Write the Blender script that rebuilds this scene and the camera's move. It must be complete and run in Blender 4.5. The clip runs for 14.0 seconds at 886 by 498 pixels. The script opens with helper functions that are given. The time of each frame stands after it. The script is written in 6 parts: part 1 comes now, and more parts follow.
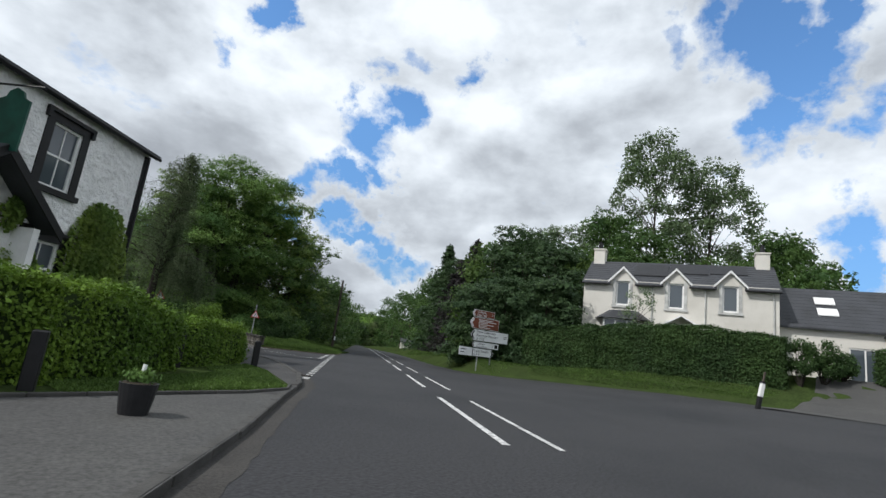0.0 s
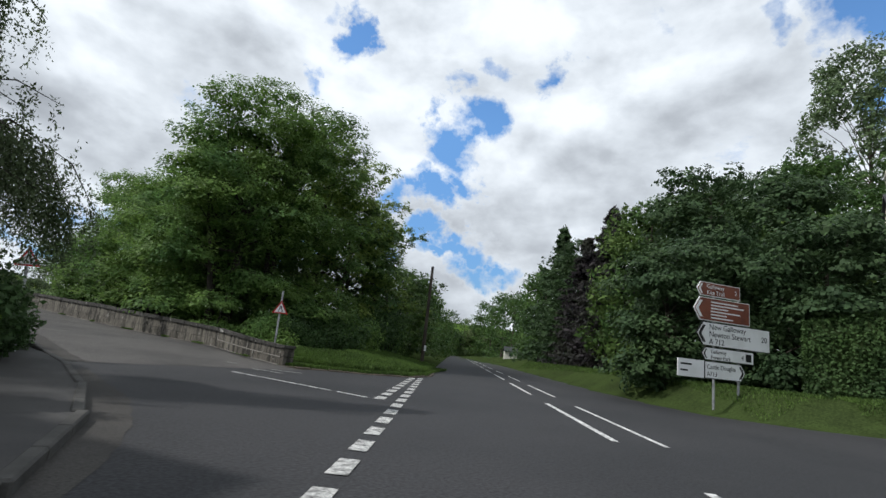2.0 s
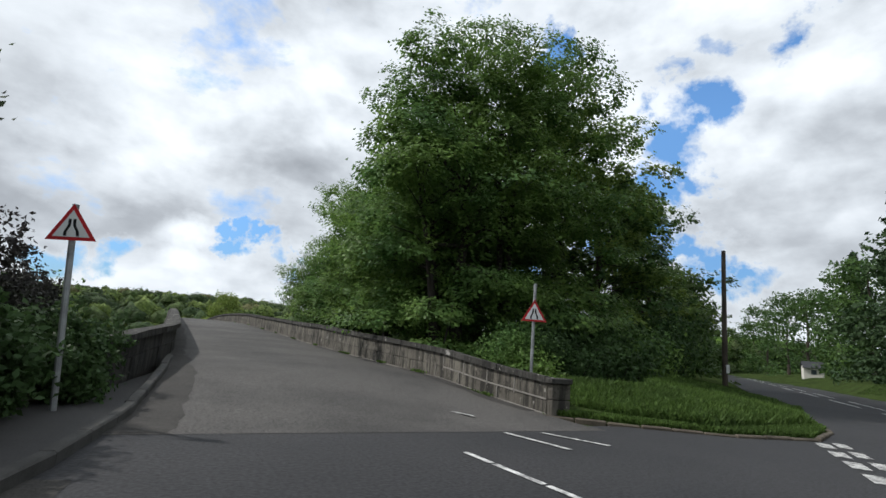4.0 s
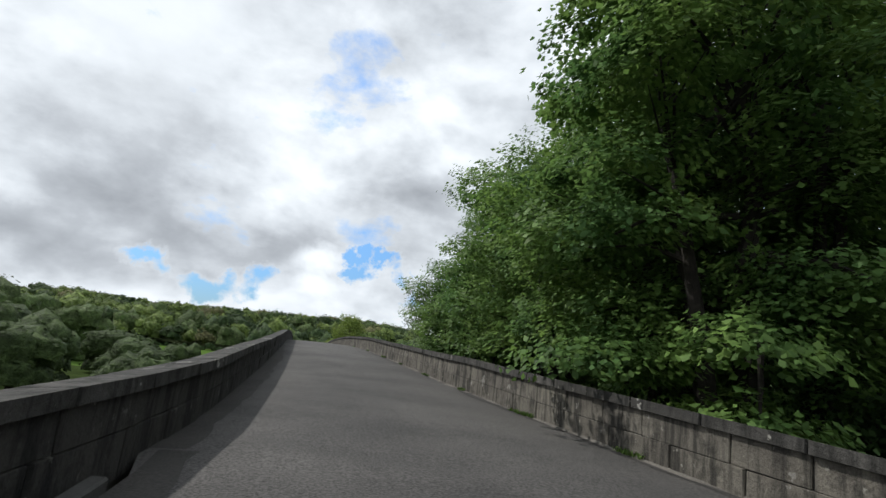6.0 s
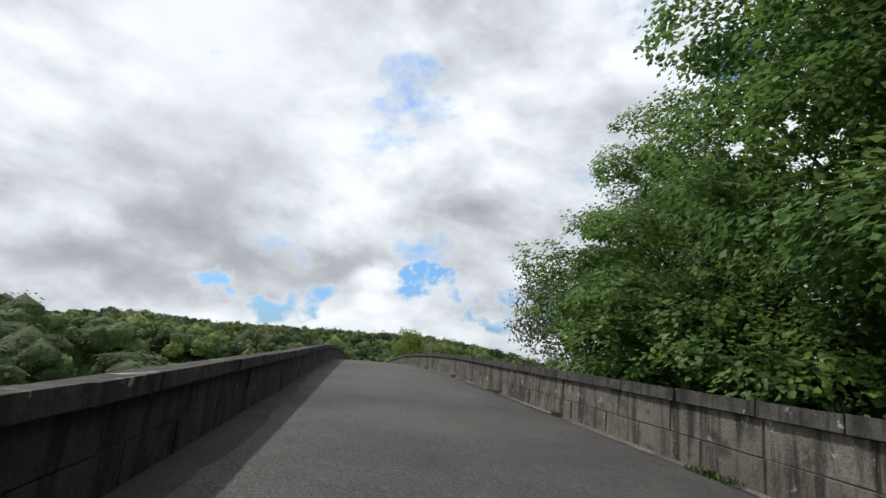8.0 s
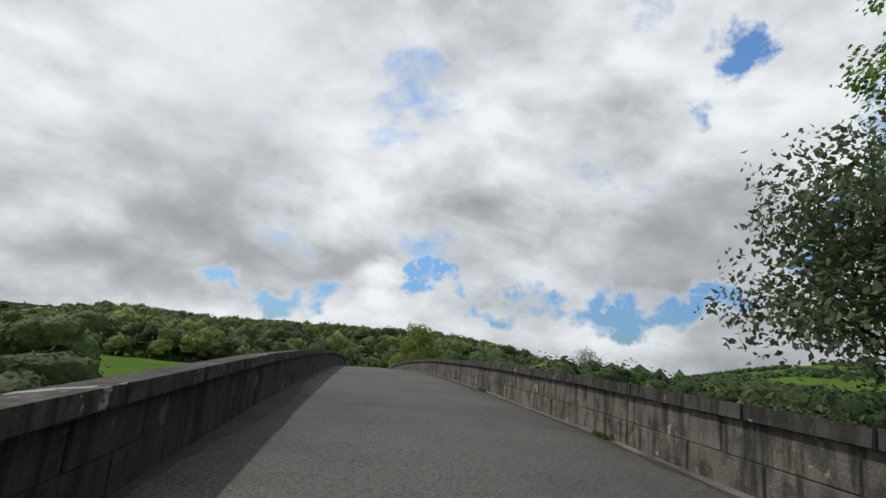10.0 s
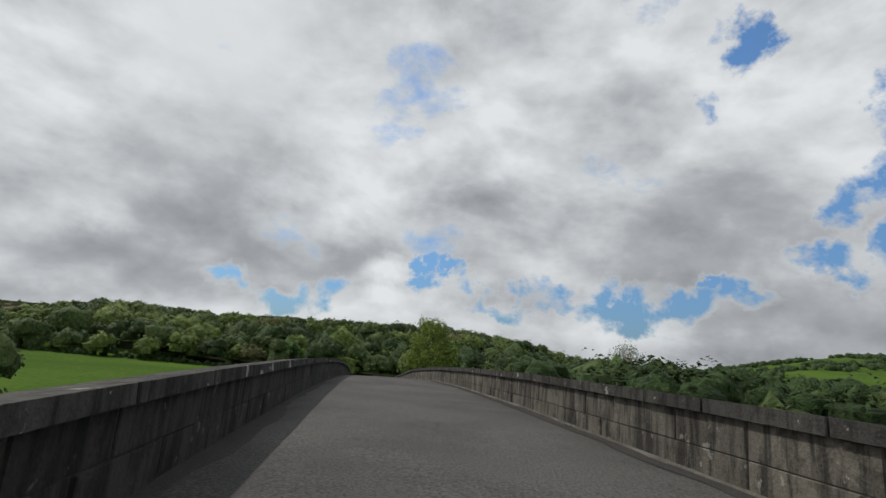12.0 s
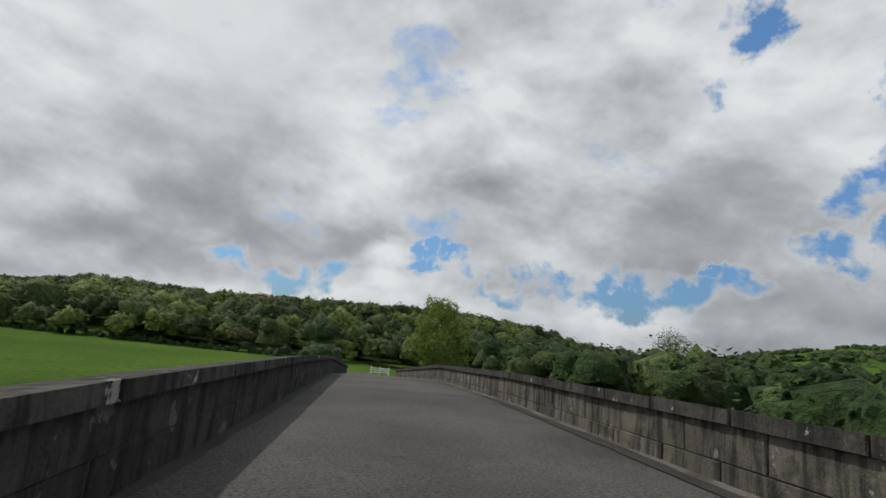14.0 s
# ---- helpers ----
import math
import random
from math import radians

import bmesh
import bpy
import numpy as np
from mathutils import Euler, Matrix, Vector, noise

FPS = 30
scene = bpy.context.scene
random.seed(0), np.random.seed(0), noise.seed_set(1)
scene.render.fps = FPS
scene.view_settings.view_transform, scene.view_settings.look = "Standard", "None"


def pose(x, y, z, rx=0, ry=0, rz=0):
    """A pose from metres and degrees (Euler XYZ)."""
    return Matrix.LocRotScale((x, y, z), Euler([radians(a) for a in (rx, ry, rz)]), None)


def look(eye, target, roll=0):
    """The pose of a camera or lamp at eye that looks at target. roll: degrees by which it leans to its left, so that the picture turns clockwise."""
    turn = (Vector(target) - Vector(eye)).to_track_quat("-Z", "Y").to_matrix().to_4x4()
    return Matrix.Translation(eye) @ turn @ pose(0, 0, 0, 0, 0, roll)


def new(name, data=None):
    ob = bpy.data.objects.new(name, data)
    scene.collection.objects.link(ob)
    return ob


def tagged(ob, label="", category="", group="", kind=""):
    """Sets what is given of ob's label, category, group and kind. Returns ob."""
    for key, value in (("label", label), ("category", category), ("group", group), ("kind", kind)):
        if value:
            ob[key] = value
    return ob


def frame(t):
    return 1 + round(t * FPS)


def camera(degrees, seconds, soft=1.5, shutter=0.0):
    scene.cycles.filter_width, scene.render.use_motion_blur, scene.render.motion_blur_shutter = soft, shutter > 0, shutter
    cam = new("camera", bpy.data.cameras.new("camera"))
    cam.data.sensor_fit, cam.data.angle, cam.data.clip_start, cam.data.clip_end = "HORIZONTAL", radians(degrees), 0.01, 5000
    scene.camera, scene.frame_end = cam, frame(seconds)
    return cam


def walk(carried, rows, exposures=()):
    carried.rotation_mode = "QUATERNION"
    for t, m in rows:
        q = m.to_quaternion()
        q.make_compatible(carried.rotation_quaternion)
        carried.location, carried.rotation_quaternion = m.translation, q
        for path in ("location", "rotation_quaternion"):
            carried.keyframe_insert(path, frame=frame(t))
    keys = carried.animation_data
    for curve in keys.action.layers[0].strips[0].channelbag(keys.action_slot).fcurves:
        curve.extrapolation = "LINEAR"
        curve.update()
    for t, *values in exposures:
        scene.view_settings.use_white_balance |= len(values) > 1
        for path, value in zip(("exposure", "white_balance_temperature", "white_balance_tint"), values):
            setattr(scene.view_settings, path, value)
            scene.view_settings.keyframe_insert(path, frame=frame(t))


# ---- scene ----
cam = camera(81.8, 14.0)
PATH = [
    (0, (20.303, 14.552, 1.106), (22.055, 15.431, 1.5), 7.3),
    (0.5, (24.54, 17.351, 1.149), (26.282, 18.248, 1.552), 7.4),
    (1, (28.364, 19.924, 1.132), (30.088, 20.86, 1.521), 6.9),
    (1.5, (31.369, 22.185, 1.125), (33.042, 23.21, 1.512), 6.6),
    (2, (33.796, 24.382, 1.109), (35.368, 25.556, 1.497), 6.2),
    (2.5, (35.218, 26.089, 1.127), (36.667, 27.416, 1.501), 5.6),
    (3, (36.754, 28.196, 1.103), (38.038, 29.685, 1.473), 5.3),
    (3.5, (37.782, 29.81, 1.126), (38.888, 31.432, 1.507), 5.3),
    (4, (38.512, 31.598, 1.15), (39.449, 33.326, 1.518), 4.8),
    (4.2, (38.727, 32.273, 1.132), (39.599, 34.034, 1.501), 4.8),
    (6.3, (40.235, 42.154, 1.525), (40.698, 44.055, 1.94), 6.4),
    (6.5, (40.365, 43.404, 1.502), (40.795, 45.314, 1.912), 6.1),
    (7, (40.577, 46.763, 1.526), (40.949, 48.677, 1.968), 6.1),
    (7.5, (40.687, 49.997, 1.606), (41.015, 51.919, 2.051), 5.9),
    (8, (40.854, 53.941, 1.752), (41.151, 55.866, 2.203), 5.7),
    (8.5, (40.97, 57.396, 1.837), (41.254, 59.324, 2.287), 6.0),
    (9, (41.028, 60.623, 1.962), (41.305, 62.548, 2.426), 5.8),
    (9.2, (41.05, 62.01, 2.05), (41.331, 63.937, 2.508), 5.8),
    (11.3, (41.263, 76.131, 2.592), (41.531, 78.067, 3.013), 5.3),
    (11.5, (41.281, 77.568, 2.612), (41.549, 79.504, 3.036), 5.1),
    (12, (41.3, 81.254, 2.691), (41.562, 83.193, 3.106), 5.3),
    (12.5, (41.375, 84.839, 2.746), (41.639, 86.78, 3.147), 5.3),
    (13, (41.434, 88.61, 2.757), (41.698, 90.554, 3.144), 5.5),
    (13.5, (41.5, 92.171, 2.772), (41.763, 94.118, 3.144), 5.6),
    (14, (41.52, 96.042, 2.754), (41.783, 97.993, 3.108), 6.3),
]
EXPOSURES = [(0, -0.2, 6170, 10), (4.2, -0.16, 6230, 10), (6.5, -0.16, 6280, 10), (9, -0.28, 6400, 10), (11.5, -0.6, 6500, 10), (14, -0.66, 6500, 10)]
walk(cam, [(t, look(eye, target, roll)) for t, eye, target, roll in PATH], exposures=EXPOSURES)

# ---- light ----
SUN_AZ, SUN_EL = radians(-52), radians(46)
THIN_CLOUD = Vector((-0.29, 0.818, 0.497))  # where the cloud is thinnest and whitest
SUN_DIR = Vector((math.sin(SUN_AZ) * math.cos(SUN_EL), math.cos(SUN_AZ) * math.cos(SUN_EL), math.sin(SUN_EL)))


def link(tree, a, b):
    tree.links.new(a, b)


def math_node(tree, op, a, b=None):
    n = tree.nodes.new("ShaderNodeMath")
    n.operation = op
    for i, v in enumerate((a, b)):
        if v is None:
            continue
        if isinstance(v, (int, float)):
            n.inputs[i].default_value = v
        else:
            link(tree, v, n.inputs[i])
    return n.outputs[0]


def ramp_node(tree, fac, stops):
    n = tree.nodes.new("ShaderNodeValToRGB")
    el = n.color_ramp.elements
    while len(el) < len(stops):
        el.new(0.5)
    for e, (p, c) in zip(el, stops):
        e.position = p
        e.color = (c, c, c, 1) if isinstance(c, (int, float)) else (*c, 1)
    link(tree, fac, n.inputs[0])
    return n.outputs[0]


def noise_node(tree, vec, scale, detail=5.0, rough=0.55, distort=0.0):
    n = tree.nodes.new("ShaderNodeTexNoise")
    n.inputs["Scale"].default_value = scale
    n.inputs["Detail"].default_value = detail
    n.inputs["Roughness"].default_value = rough
    n.inputs["Distortion"].default_value = distort
    if vec is not None:
        link(tree, vec, n.inputs["Vector"])
    return n.outputs["Fac"]


def mix_node(tree, fac, a, b, mode="MIX"):
    n = tree.nodes.new("ShaderNodeMix")
    n.data_type, n.blend_type = "RGBA", mode
    for i, v in ((0, fac), (6, a), (7, b)):
        if isinstance(v, (int, float)):
            n.inputs[i].default_value = v
        elif isinstance(v, tuple):
            n.inputs[i].default_value = (*v, 1)
        else:
            link(tree, v, n.inputs[i])
    return n.outputs[2]


def sky_vector(nt, gen, lift):
    """Where a direction of the sky meets the cloud; heaps are flatter than they are wide."""
    v = nt.nodes.new("ShaderNodeMapping")
    v.inputs["Location"].default_value = (CLOUD_SHIFT[0], CLOUD_SHIFT[1], lift * 1.7)
    v.inputs["Scale"].default_value = (1, 1, 1.7)
    link(nt, gen, v.inputs[0])
    return v.outputs[0]


def ragged(nt, gen, scale, amount):
    """The direction, pushed about by noise, so that what is laid on it gets a ragged outline."""
    n = nt.nodes.new("ShaderNodeTexNoise")
    n.inputs["Scale"].default_value, n.inputs["Detail"].default_value, n.inputs["Roughness"].default_value = scale, 6.0, 0.62
    link(nt, gen, n.inputs["Vector"])
    off = nt.nodes.new("ShaderNodeVectorMath")
    off.operation = "MULTIPLY_ADD"
    link(nt, n.outputs["Color"], off.inputs[0])
    off.inputs[1].default_value = (amount, amount, amount)
    off.inputs[2].default_value = (-amount / 2, -amount / 2, -amount / 2)
    add = nt.nodes.new("ShaderNodeVectorMath")
    link(nt, gen, add.inputs[0])
    link(nt, off.outputs[0], add.inputs[1])
    return add.outputs[0]


def sky_oval(nt, gen, x, y, z, radius):
    """1 in the middle of an oval of the sky, 0 outside; ovals low over the horizon are wide and flat."""
    v = nt.nodes.new("ShaderNodeVectorMath")
    v.operation = "SUBTRACT"
    link(nt, gen, v.inputs[0])
    v.inputs[1].default_value = Vector((x, y, z)).normalized()
    w = nt.nodes.new("ShaderNodeVectorMath")
    w.operation = "MULTIPLY"
    link(nt, v.outputs[0], w.inputs[0])
    w.inputs[1].default_value = (1, 1, 2.0 if z < 0.2 else 1.0)
    n = nt.nodes.new("ShaderNodeVectorMath")
    n.operation = "LENGTH"
    link(nt, w.outputs[0], n.inputs[0])
    return ramp_node(nt, math_node(nt, "DIVIDE", n.outputs["Value"], radius), ((0.2, 1.0), (1.0, 0.0)))


def build_world():
    w = bpy.data.worlds.new("sky")
    scene.world = w
    w.use_nodes = True
    nt = w.node_tree
    nt.nodes.clear()
    sky = nt.nodes.new("ShaderNodeTexSky")
    sky.sky_type = "NISHITA"
    sky.sun_disc = False
    sky.sun_elevation = SUN_EL
    sky.sun_rotation = SUN_AZ
    sky.air_density, sky.dust_density, sky.ozone_density = 1.2, 0.2, 4.0
    gen = nt.nodes.new("ShaderNodeTexCoord").outputs["Generated"]
    vec, above = sky_vector(nt, gen, 0.0), sky_vector(nt, gen, 0.045)
    torn, loose = ragged(nt, gen, 6.0, 0.25), ragged(nt, gen, 3.5, 0.2)
    body = noise_node(nt, vec, CLOUD_SCALE, 10.0, 0.59, 0.1)
    wide_open = 0.0
    for x, y, z, radius, deep in OPEN_EAST + OPEN_SOUTH + OPEN_NORTH:
        wide_open = math_node(nt, "MAXIMUM", math_node(nt, "MULTIPLY", sky_oval(nt, torn, x, y, z, radius), deep * 0.33), wide_open)
    body = math_node(nt, "SUBTRACT", body, wide_open)
    mask = ramp_node(nt, body, ((CLOUD_EDGE[0], 0.0), (CLOUD_EDGE[1], 1.0)))
    # heaped tops catch the light, undersides and thick middles are greyer
    heap = noise_node(nt, vec, CLOUD_SCALE * 1.1, 7.0, 0.52, 0.1)
    heap_above = noise_node(nt, above, CLOUD_SCALE * 1.1, 7.0, 0.52, 0.1)
    relief = math_node(nt, "MULTIPLY", math_node(nt, "SUBTRACT", heap, heap_above), 1.5)
    broad = math_node(nt, "MULTIPLY", math_node(nt, "SUBTRACT", noise_node(nt, vec, CLOUD_SCALE * 0.55, 3.0, 0.5), 0.5), 0.9)
    grey = math_node(nt, "ADD", math_node(nt, "SUBTRACT", broad, relief), 0.31)
    for x, y, z, radius, deep in THICK + BRIGHT:
        grey = math_node(nt, "ADD", grey, math_node(nt, "MULTIPLY", sky_oval(nt, loose, x, y, z, radius), deep))
    shade = ramp_node(nt, grey, ((0.02, (1.10, 1.14, 1.16)), (0.30, (0.82, 0.86, 0.89)), (0.55, (0.58, 0.61, 0.64)), (0.95, (0.34, 0.36, 0.385))))
    rim = ramp_node(nt, body, ((CLOUD_EDGE[1] - 0.02, 1.0), (CLOUD_EDGE[1] + 0.08, 0.0)))
    shade = mix_node(nt, math_node(nt, "MULTIPLY", rim, 0.35), shade, (0.88, 0.925, 0.96))
    height = nt.nodes.new("ShaderNodeSeparateXYZ")
    link(nt, gen, height.inputs[0])
    skyc = mix_node(nt, 1.0, sky.outputs[0], (SKY_GAIN * 0.80, SKY_GAIN * 1.0, SKY_GAIN * 1.12), "MULTIPLY")
    skyc = mix_node(nt, 1.0, skyc, ramp_node(nt, height.outputs[2], ((0.05, (0.40, 0.44, 0.56)), (0.4, 1.0))), "MULTIPLY")
    # the bright thin part of the cloud
    dot = nt.nodes.new("ShaderNodeVectorMath")
    dot.operation = "DOT_PRODUCT"
    link(nt, gen, dot.inputs[0])
    dot.inputs[1].default_value = THIN_CLOUD
    glow = ramp_node(nt, dot.outputs["Value"], ((0.965, 0.0), (0.99, 0.35), (1.0, 0.8)))
    cloud = mix_node(nt, glow, shade, (1.0, 1.04, 1.06))
    out = mix_node(nt, mask, skyc, cloud)
    bg = nt.nodes.new("ShaderNodeBackground")
    bg.inputs["Strength"].default_value = SKY_STRENGTH
    link(nt, out, bg.inputs["Color"])
    o = nt.nodes.new("ShaderNodeOutputWorld")
    link(nt, bg.outputs[0], o.inputs[0])


CLOUD_SCALE, CLOUD_EDGE, CLOUD_SHIFT = 4.0, (0.235, 0.38), (3.1, 1.7)
# openings in the cloud: direction, radius, depth
OPEN_EAST = ((0.545, 0.645, 0.535, 0.055, 1.0), (0.705, 0.465, 0.535, 0.075, 0.8), (0.694, 0.521, 0.497, 0.07, 0.9), (0.755, 0.506, 0.420, 0.075, 0.85), (0.751, 0.549, 0.368, 0.075, 0.9), (0.762, 0.565, 0.318, 0.055, 0.9),
             (0.769, 0.374, 0.519, 0.065, 0.9), (0.660, 0.483, 0.575, 0.06, 0.7), (0.821, 0.536, 0.199, 0.096, 1.1), (0.848, 0.504, 0.166, 0.11, 1.1), (0.793, 0.580, 0.186, 0.05, 1.0), (0.780, 0.590, 0.216, 0.055, 1.0))
OPEN_SOUTH = ((0.825, 0.041, 0.564, 0.07, 0.8), (0.830, -0.085, 0.551, 0.11, 1.1), (0.849, -0.142, 0.509, 0.10, 1.1), (0.822, -0.179, 0.541, 0.08, 1.1), (0.889, -0.147, 0.435, 0.08, 1.0), (0.908, -0.093, 0.409, 0.08, 1.0),
              (0.885, -0.229, 0.406, 0.08, 1.0), (0.914, -0.194, 0.358, 0.055, 0.8), (0.936, -0.231, 0.265, 0.075, 1.0), (0.944, -0.245, 0.224, 0.06, 1.0), (0.531, 0.718, 0.449, 0.04, 0.6), (0.500, 0.671, 0.547, 0.045, 0.35))
OPEN_NORTH = ((-0.232, 0.967, 0.101, 0.07, 1.0), (-0.154, 0.983, 0.103, 0.085, 1.1), (-0.081, 0.992, 0.097, 0.09, 1.0), (0.084, 0.982, 0.165, 0.060, 1.2), (0.084, 0.988, 0.129, 0.07, 1.2), (0.156, 0.976, 0.149, 0.050, 1.0), (0.225, 0.970, 0.105, 0.09, 1.1), (0.346, 0.931, 0.125, 0.10, 1.0), (0.449, 0.886, 0.126, 0.10, 1.0),
              (0.531, 0.838, 0.132, 0.10, 1.0), (0.580, 0.798, 0.163, 0.042, 1.2), (0.622, 0.772, 0.140, 0.085, 0.9), (0.704, 0.682, 0.198, 0.085, 1.0), (0.715, 0.640, 0.281, 0.060, 0.9), (0.738, 0.605, 0.302, 0.055, 1.0), (0.700, 0.575, 0.431, 0.045, 0.8))
# grey, heavy parts of the cloud, and whiter ones
THICK = ((-0.300, 0.908, 0.291, 0.21, 0.34), (0.505, 0.776, 0.377, 0.25, 0.24), (-0.389, 0.914, 0.117, 0.26, 0.22), (-0.110, 0.981, 0.157, 0.2, 0.26), (0.336, 0.921, 0.197, 0.3, 0.26), (0.586, 0.781, 0.218, 0.17, 0.22), (-0.488, 0.870, 0.077, 0.17, 0.18), (-0.263, 0.877, 0.401, 0.14, 0.12),
         (0.143, 0.964, 0.223, 0.2, 0.16), (0.210, 0.951, 0.229, 0.2, 0.08), (0.890, 0.378, 0.255, 0.2, 0.14), (0.892, 0.254, 0.373, 0.14, 0.16), (0.834, 0.463, 0.300, 0.18, 0.1), (0.72, 0.68, 0.12, 0.34, 0.34), (0.60, 0.79, 0.10, 0.2, 0.2))
BRIGHT = ((-0.310, 0.823, 0.476, 0.17, -0.25), (-0.044, 0.922, 0.384, 0.18, -0.2), (0.517, 0.707, 0.482, 0.17, -0.2), (-0.466, 0.868, 0.172, 0.12, -0.2), (0.202, 0.901, 0.384, 0.16, -0.12), (0.032, 0.989, 0.144, 0.07, -0.4), (0.028, 0.996, 0.089, 0.06, -0.3),
          (0.80, 0.40, 0.45, 0.35, -0.1), (0.45, 0.75, 0.48, 0.35, -0.08))
SKY_GAIN, SKY_STRENGTH = 0.18, 1.05
build_world()
sun = new("sun", bpy.data.lights.new("sun", "SUN"))
sun.data.energy, sun.data.angle, sun.data.color = 3.7, radians(1.5), (1.0, 0.95, 0.88)
sun.matrix_world = look((0, 0, 60), Vector((0, 0, 60)) - SUN_DIR)


# ---- materials ----
def material(name, base, vary=0.25, scale=3.0, fine=40.0, rough=0.8, bump=0.2, metal=0.0, second=None, patch=0.0, island=0.0, dist=0.02, spec=0.3):
    """A surface with two scales of variation: patches towards second, and a fine grain."""
    m = bpy.data.materials.new(name)
    m.use_nodes = True
    nt = m.node_tree
    bs = nt.nodes["Principled BSDF"]
    bs.inputs["Roughness"].default_value = rough
    bs.inputs["Metallic"].default_value = metal
    bs.inputs["Specular IOR Level"].default_value = spec
    tc = nt.nodes.new("ShaderNodeTexCoord")
    geo = nt.nodes.new("ShaderNodeNewGeometry")
    vec = geo.outputs["Position"] if patch >= 0 else tc.outputs["Object"]
    large = noise_node(nt, vec, scale, 6.0, 0.6)
    small = noise_node(nt, vec, fine, 4.0, 0.6)
    second = second or tuple(c * 0.55 for c in base)
    col = mix_node(nt, ramp_node(nt, large, ((0.42, 0.0), (0.68, 1.0))), base, second)
    gain = math_node(nt, "ADD", math_node(nt, "MULTIPLY", math_node(nt, "SUBTRACT", small, 0.5), vary * 2.5), 1.0)
    if island > 0:
        gain = math_node(nt, "MULTIPLY", gain, math_node(nt, "ADD", math_node(nt, "MULTIPLY", math_node(nt, "SUBTRACT", geo.outputs["Random Per Island"], 0.5), island), 1.0))
    grey = nt.nodes.new("ShaderNodeCombineXYZ")
    for i in range(3):
        link(nt, gain, grey.inputs[i])
    col = mix_node(nt, 1.0, col, grey.outputs[0], "MULTIPLY")
    link(nt, col, bs.inputs["Base Color"])
    if bump:
        b = nt.nodes.new("ShaderNodeBump")
        b.inputs["Strength"].default_value = bump
        b.inputs["Distance"].default_value = dist
        link(nt, small, b.inputs["Height"])
        link(nt, b.outputs[0], bs.inputs["Normal"])
    return m


def leaf_material(name, base, second, spread=0.7, rough=0.55, through_light=0.27, tuft_shade=0.0):
    """Leaves: each leaf its own tone, larger patches of a second green, some light through them."""
    m = bpy.data.materials.new(name)
    m.use_nodes = True
    nt = m.node_tree
    bs = nt.nodes["Principled BSDF"]
    bs.inputs["Roughness"].default_value = rough
    bs.inputs["Specular IOR Level"].default_value = 0.12
    geo = nt.nodes.new("ShaderNodeNewGeometry")
    patch = noise_node(nt, geo.outputs["Position"], 0.45, 4.0, 0.6)
    col = mix_node(nt, ramp_node(nt, patch, ((0.38, 0.0), (0.64, 1.0))), base, second)
    gain = math_node(nt, "ADD", math_node(nt, "MULTIPLY", math_node(nt, "SUBTRACT", geo.outputs["Random Per Island"], 0.5), spread), 1.0)
    grey = nt.nodes.new("ShaderNodeCombineXYZ")
    for i in range(3):
        link(nt, gain, grey.inputs[i])
    col = mix_node(nt, 1.0, col, grey.outputs[0], "MULTIPLY")
    if tuft_shade:
        # leaf masses seen from afar: shade painted into the hollows between tufts, with relief
        tuft = noise_node(nt, geo.outputs["Position"], tuft_shade, 5.0, 0.65)
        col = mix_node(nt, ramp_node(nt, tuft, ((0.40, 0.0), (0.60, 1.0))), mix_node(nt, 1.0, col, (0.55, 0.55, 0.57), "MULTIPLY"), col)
        bp = nt.nodes.new("ShaderNodeBump")
        bp.inputs["Strength"].default_value, bp.inputs["Distance"].default_value = 1.0, 0.9
        link(nt, tuft, bp.inputs["Height"])
        link(nt, bp.outputs[0], bs.inputs["Normal"])
    link(nt, col, bs.inputs["Base Color"])
    tr = nt.nodes.new("ShaderNodeBsdfTranslucent")
    link(nt, col, tr.inputs["Color"])
    mx = nt.nodes.new("ShaderNodeMixShader")
    mx.inputs[0].default_value = through_light
    link(nt, bs.outputs[0], mx.inputs[1])
    link(nt, tr.outputs[0], mx.inputs[2])
    link(nt, mx.outputs[0], nt.nodes["Material Output"].inputs["Surface"])
    return m


def glass_material():
    m = bpy.data.materials.new("window_glass")
    m.use_nodes = True
    bs = m.node_tree.nodes["Principled BSDF"]
    bs.inputs["Base Color"].default_value = (0.07, 0.085, 0.1, 1)
    bs.inputs["Roughness"].default_value = 0.05
    bs.inputs["Specular IOR Level"].default_value = 0.8
    return m


ASPHALT = material("asphalt", (0.033, 0.033, 0.035), 1.0, 0.22, 24.0, 0.85, 0.6, second=(0.021, 0.022, 0.024), dist=0.012)
BRIDGE_ROAD = material("chipped_asphalt", (0.08, 0.0755, 0.071), 1.4, 0.35, 36.0, 0.9, 0.7, second=(0.046, 0.044, 0.042), dist=0.012)
FOOTWAY = material("footway_asphalt", (0.06, 0.058, 0.057), 0.7, 0.8, 80.0, 0.9, 0.3, second=(0.045, 0.044, 0.044), dist=0.01)
FORECOURT = material("worn_tarmac", (0.07, 0.069, 0.066), 0.8, 0.5, 30.0, 0.9, 0.3, second=(0.06, 0.059, 0.058), dist=0.01)
KERB = material("kerb_stone", (0.068, 0.066, 0.062), 0.3, 2.0, 50.0, 0.85, 0.3, island=0.3)
EARTH_KERB = material("earthy_kerb", (0.11, 0.092, 0.07), 0.5, 2.0, 40.0, 0.9, 0.4, second=(0.05, 0.042, 0.032))
PAINT = material("road_paint", (0.66, 0.66, 0.64), 0.45, 7.0, 45.0, 0.75, 0.2, second=(0.16, 0.16, 0.16))
WORN_PAINT = material("worn_road_paint", (0.5, 0.5, 0.48), 0.7, 9.0, 45.0, 0.8, 0.2, second=(0.035, 0.035, 0.036))
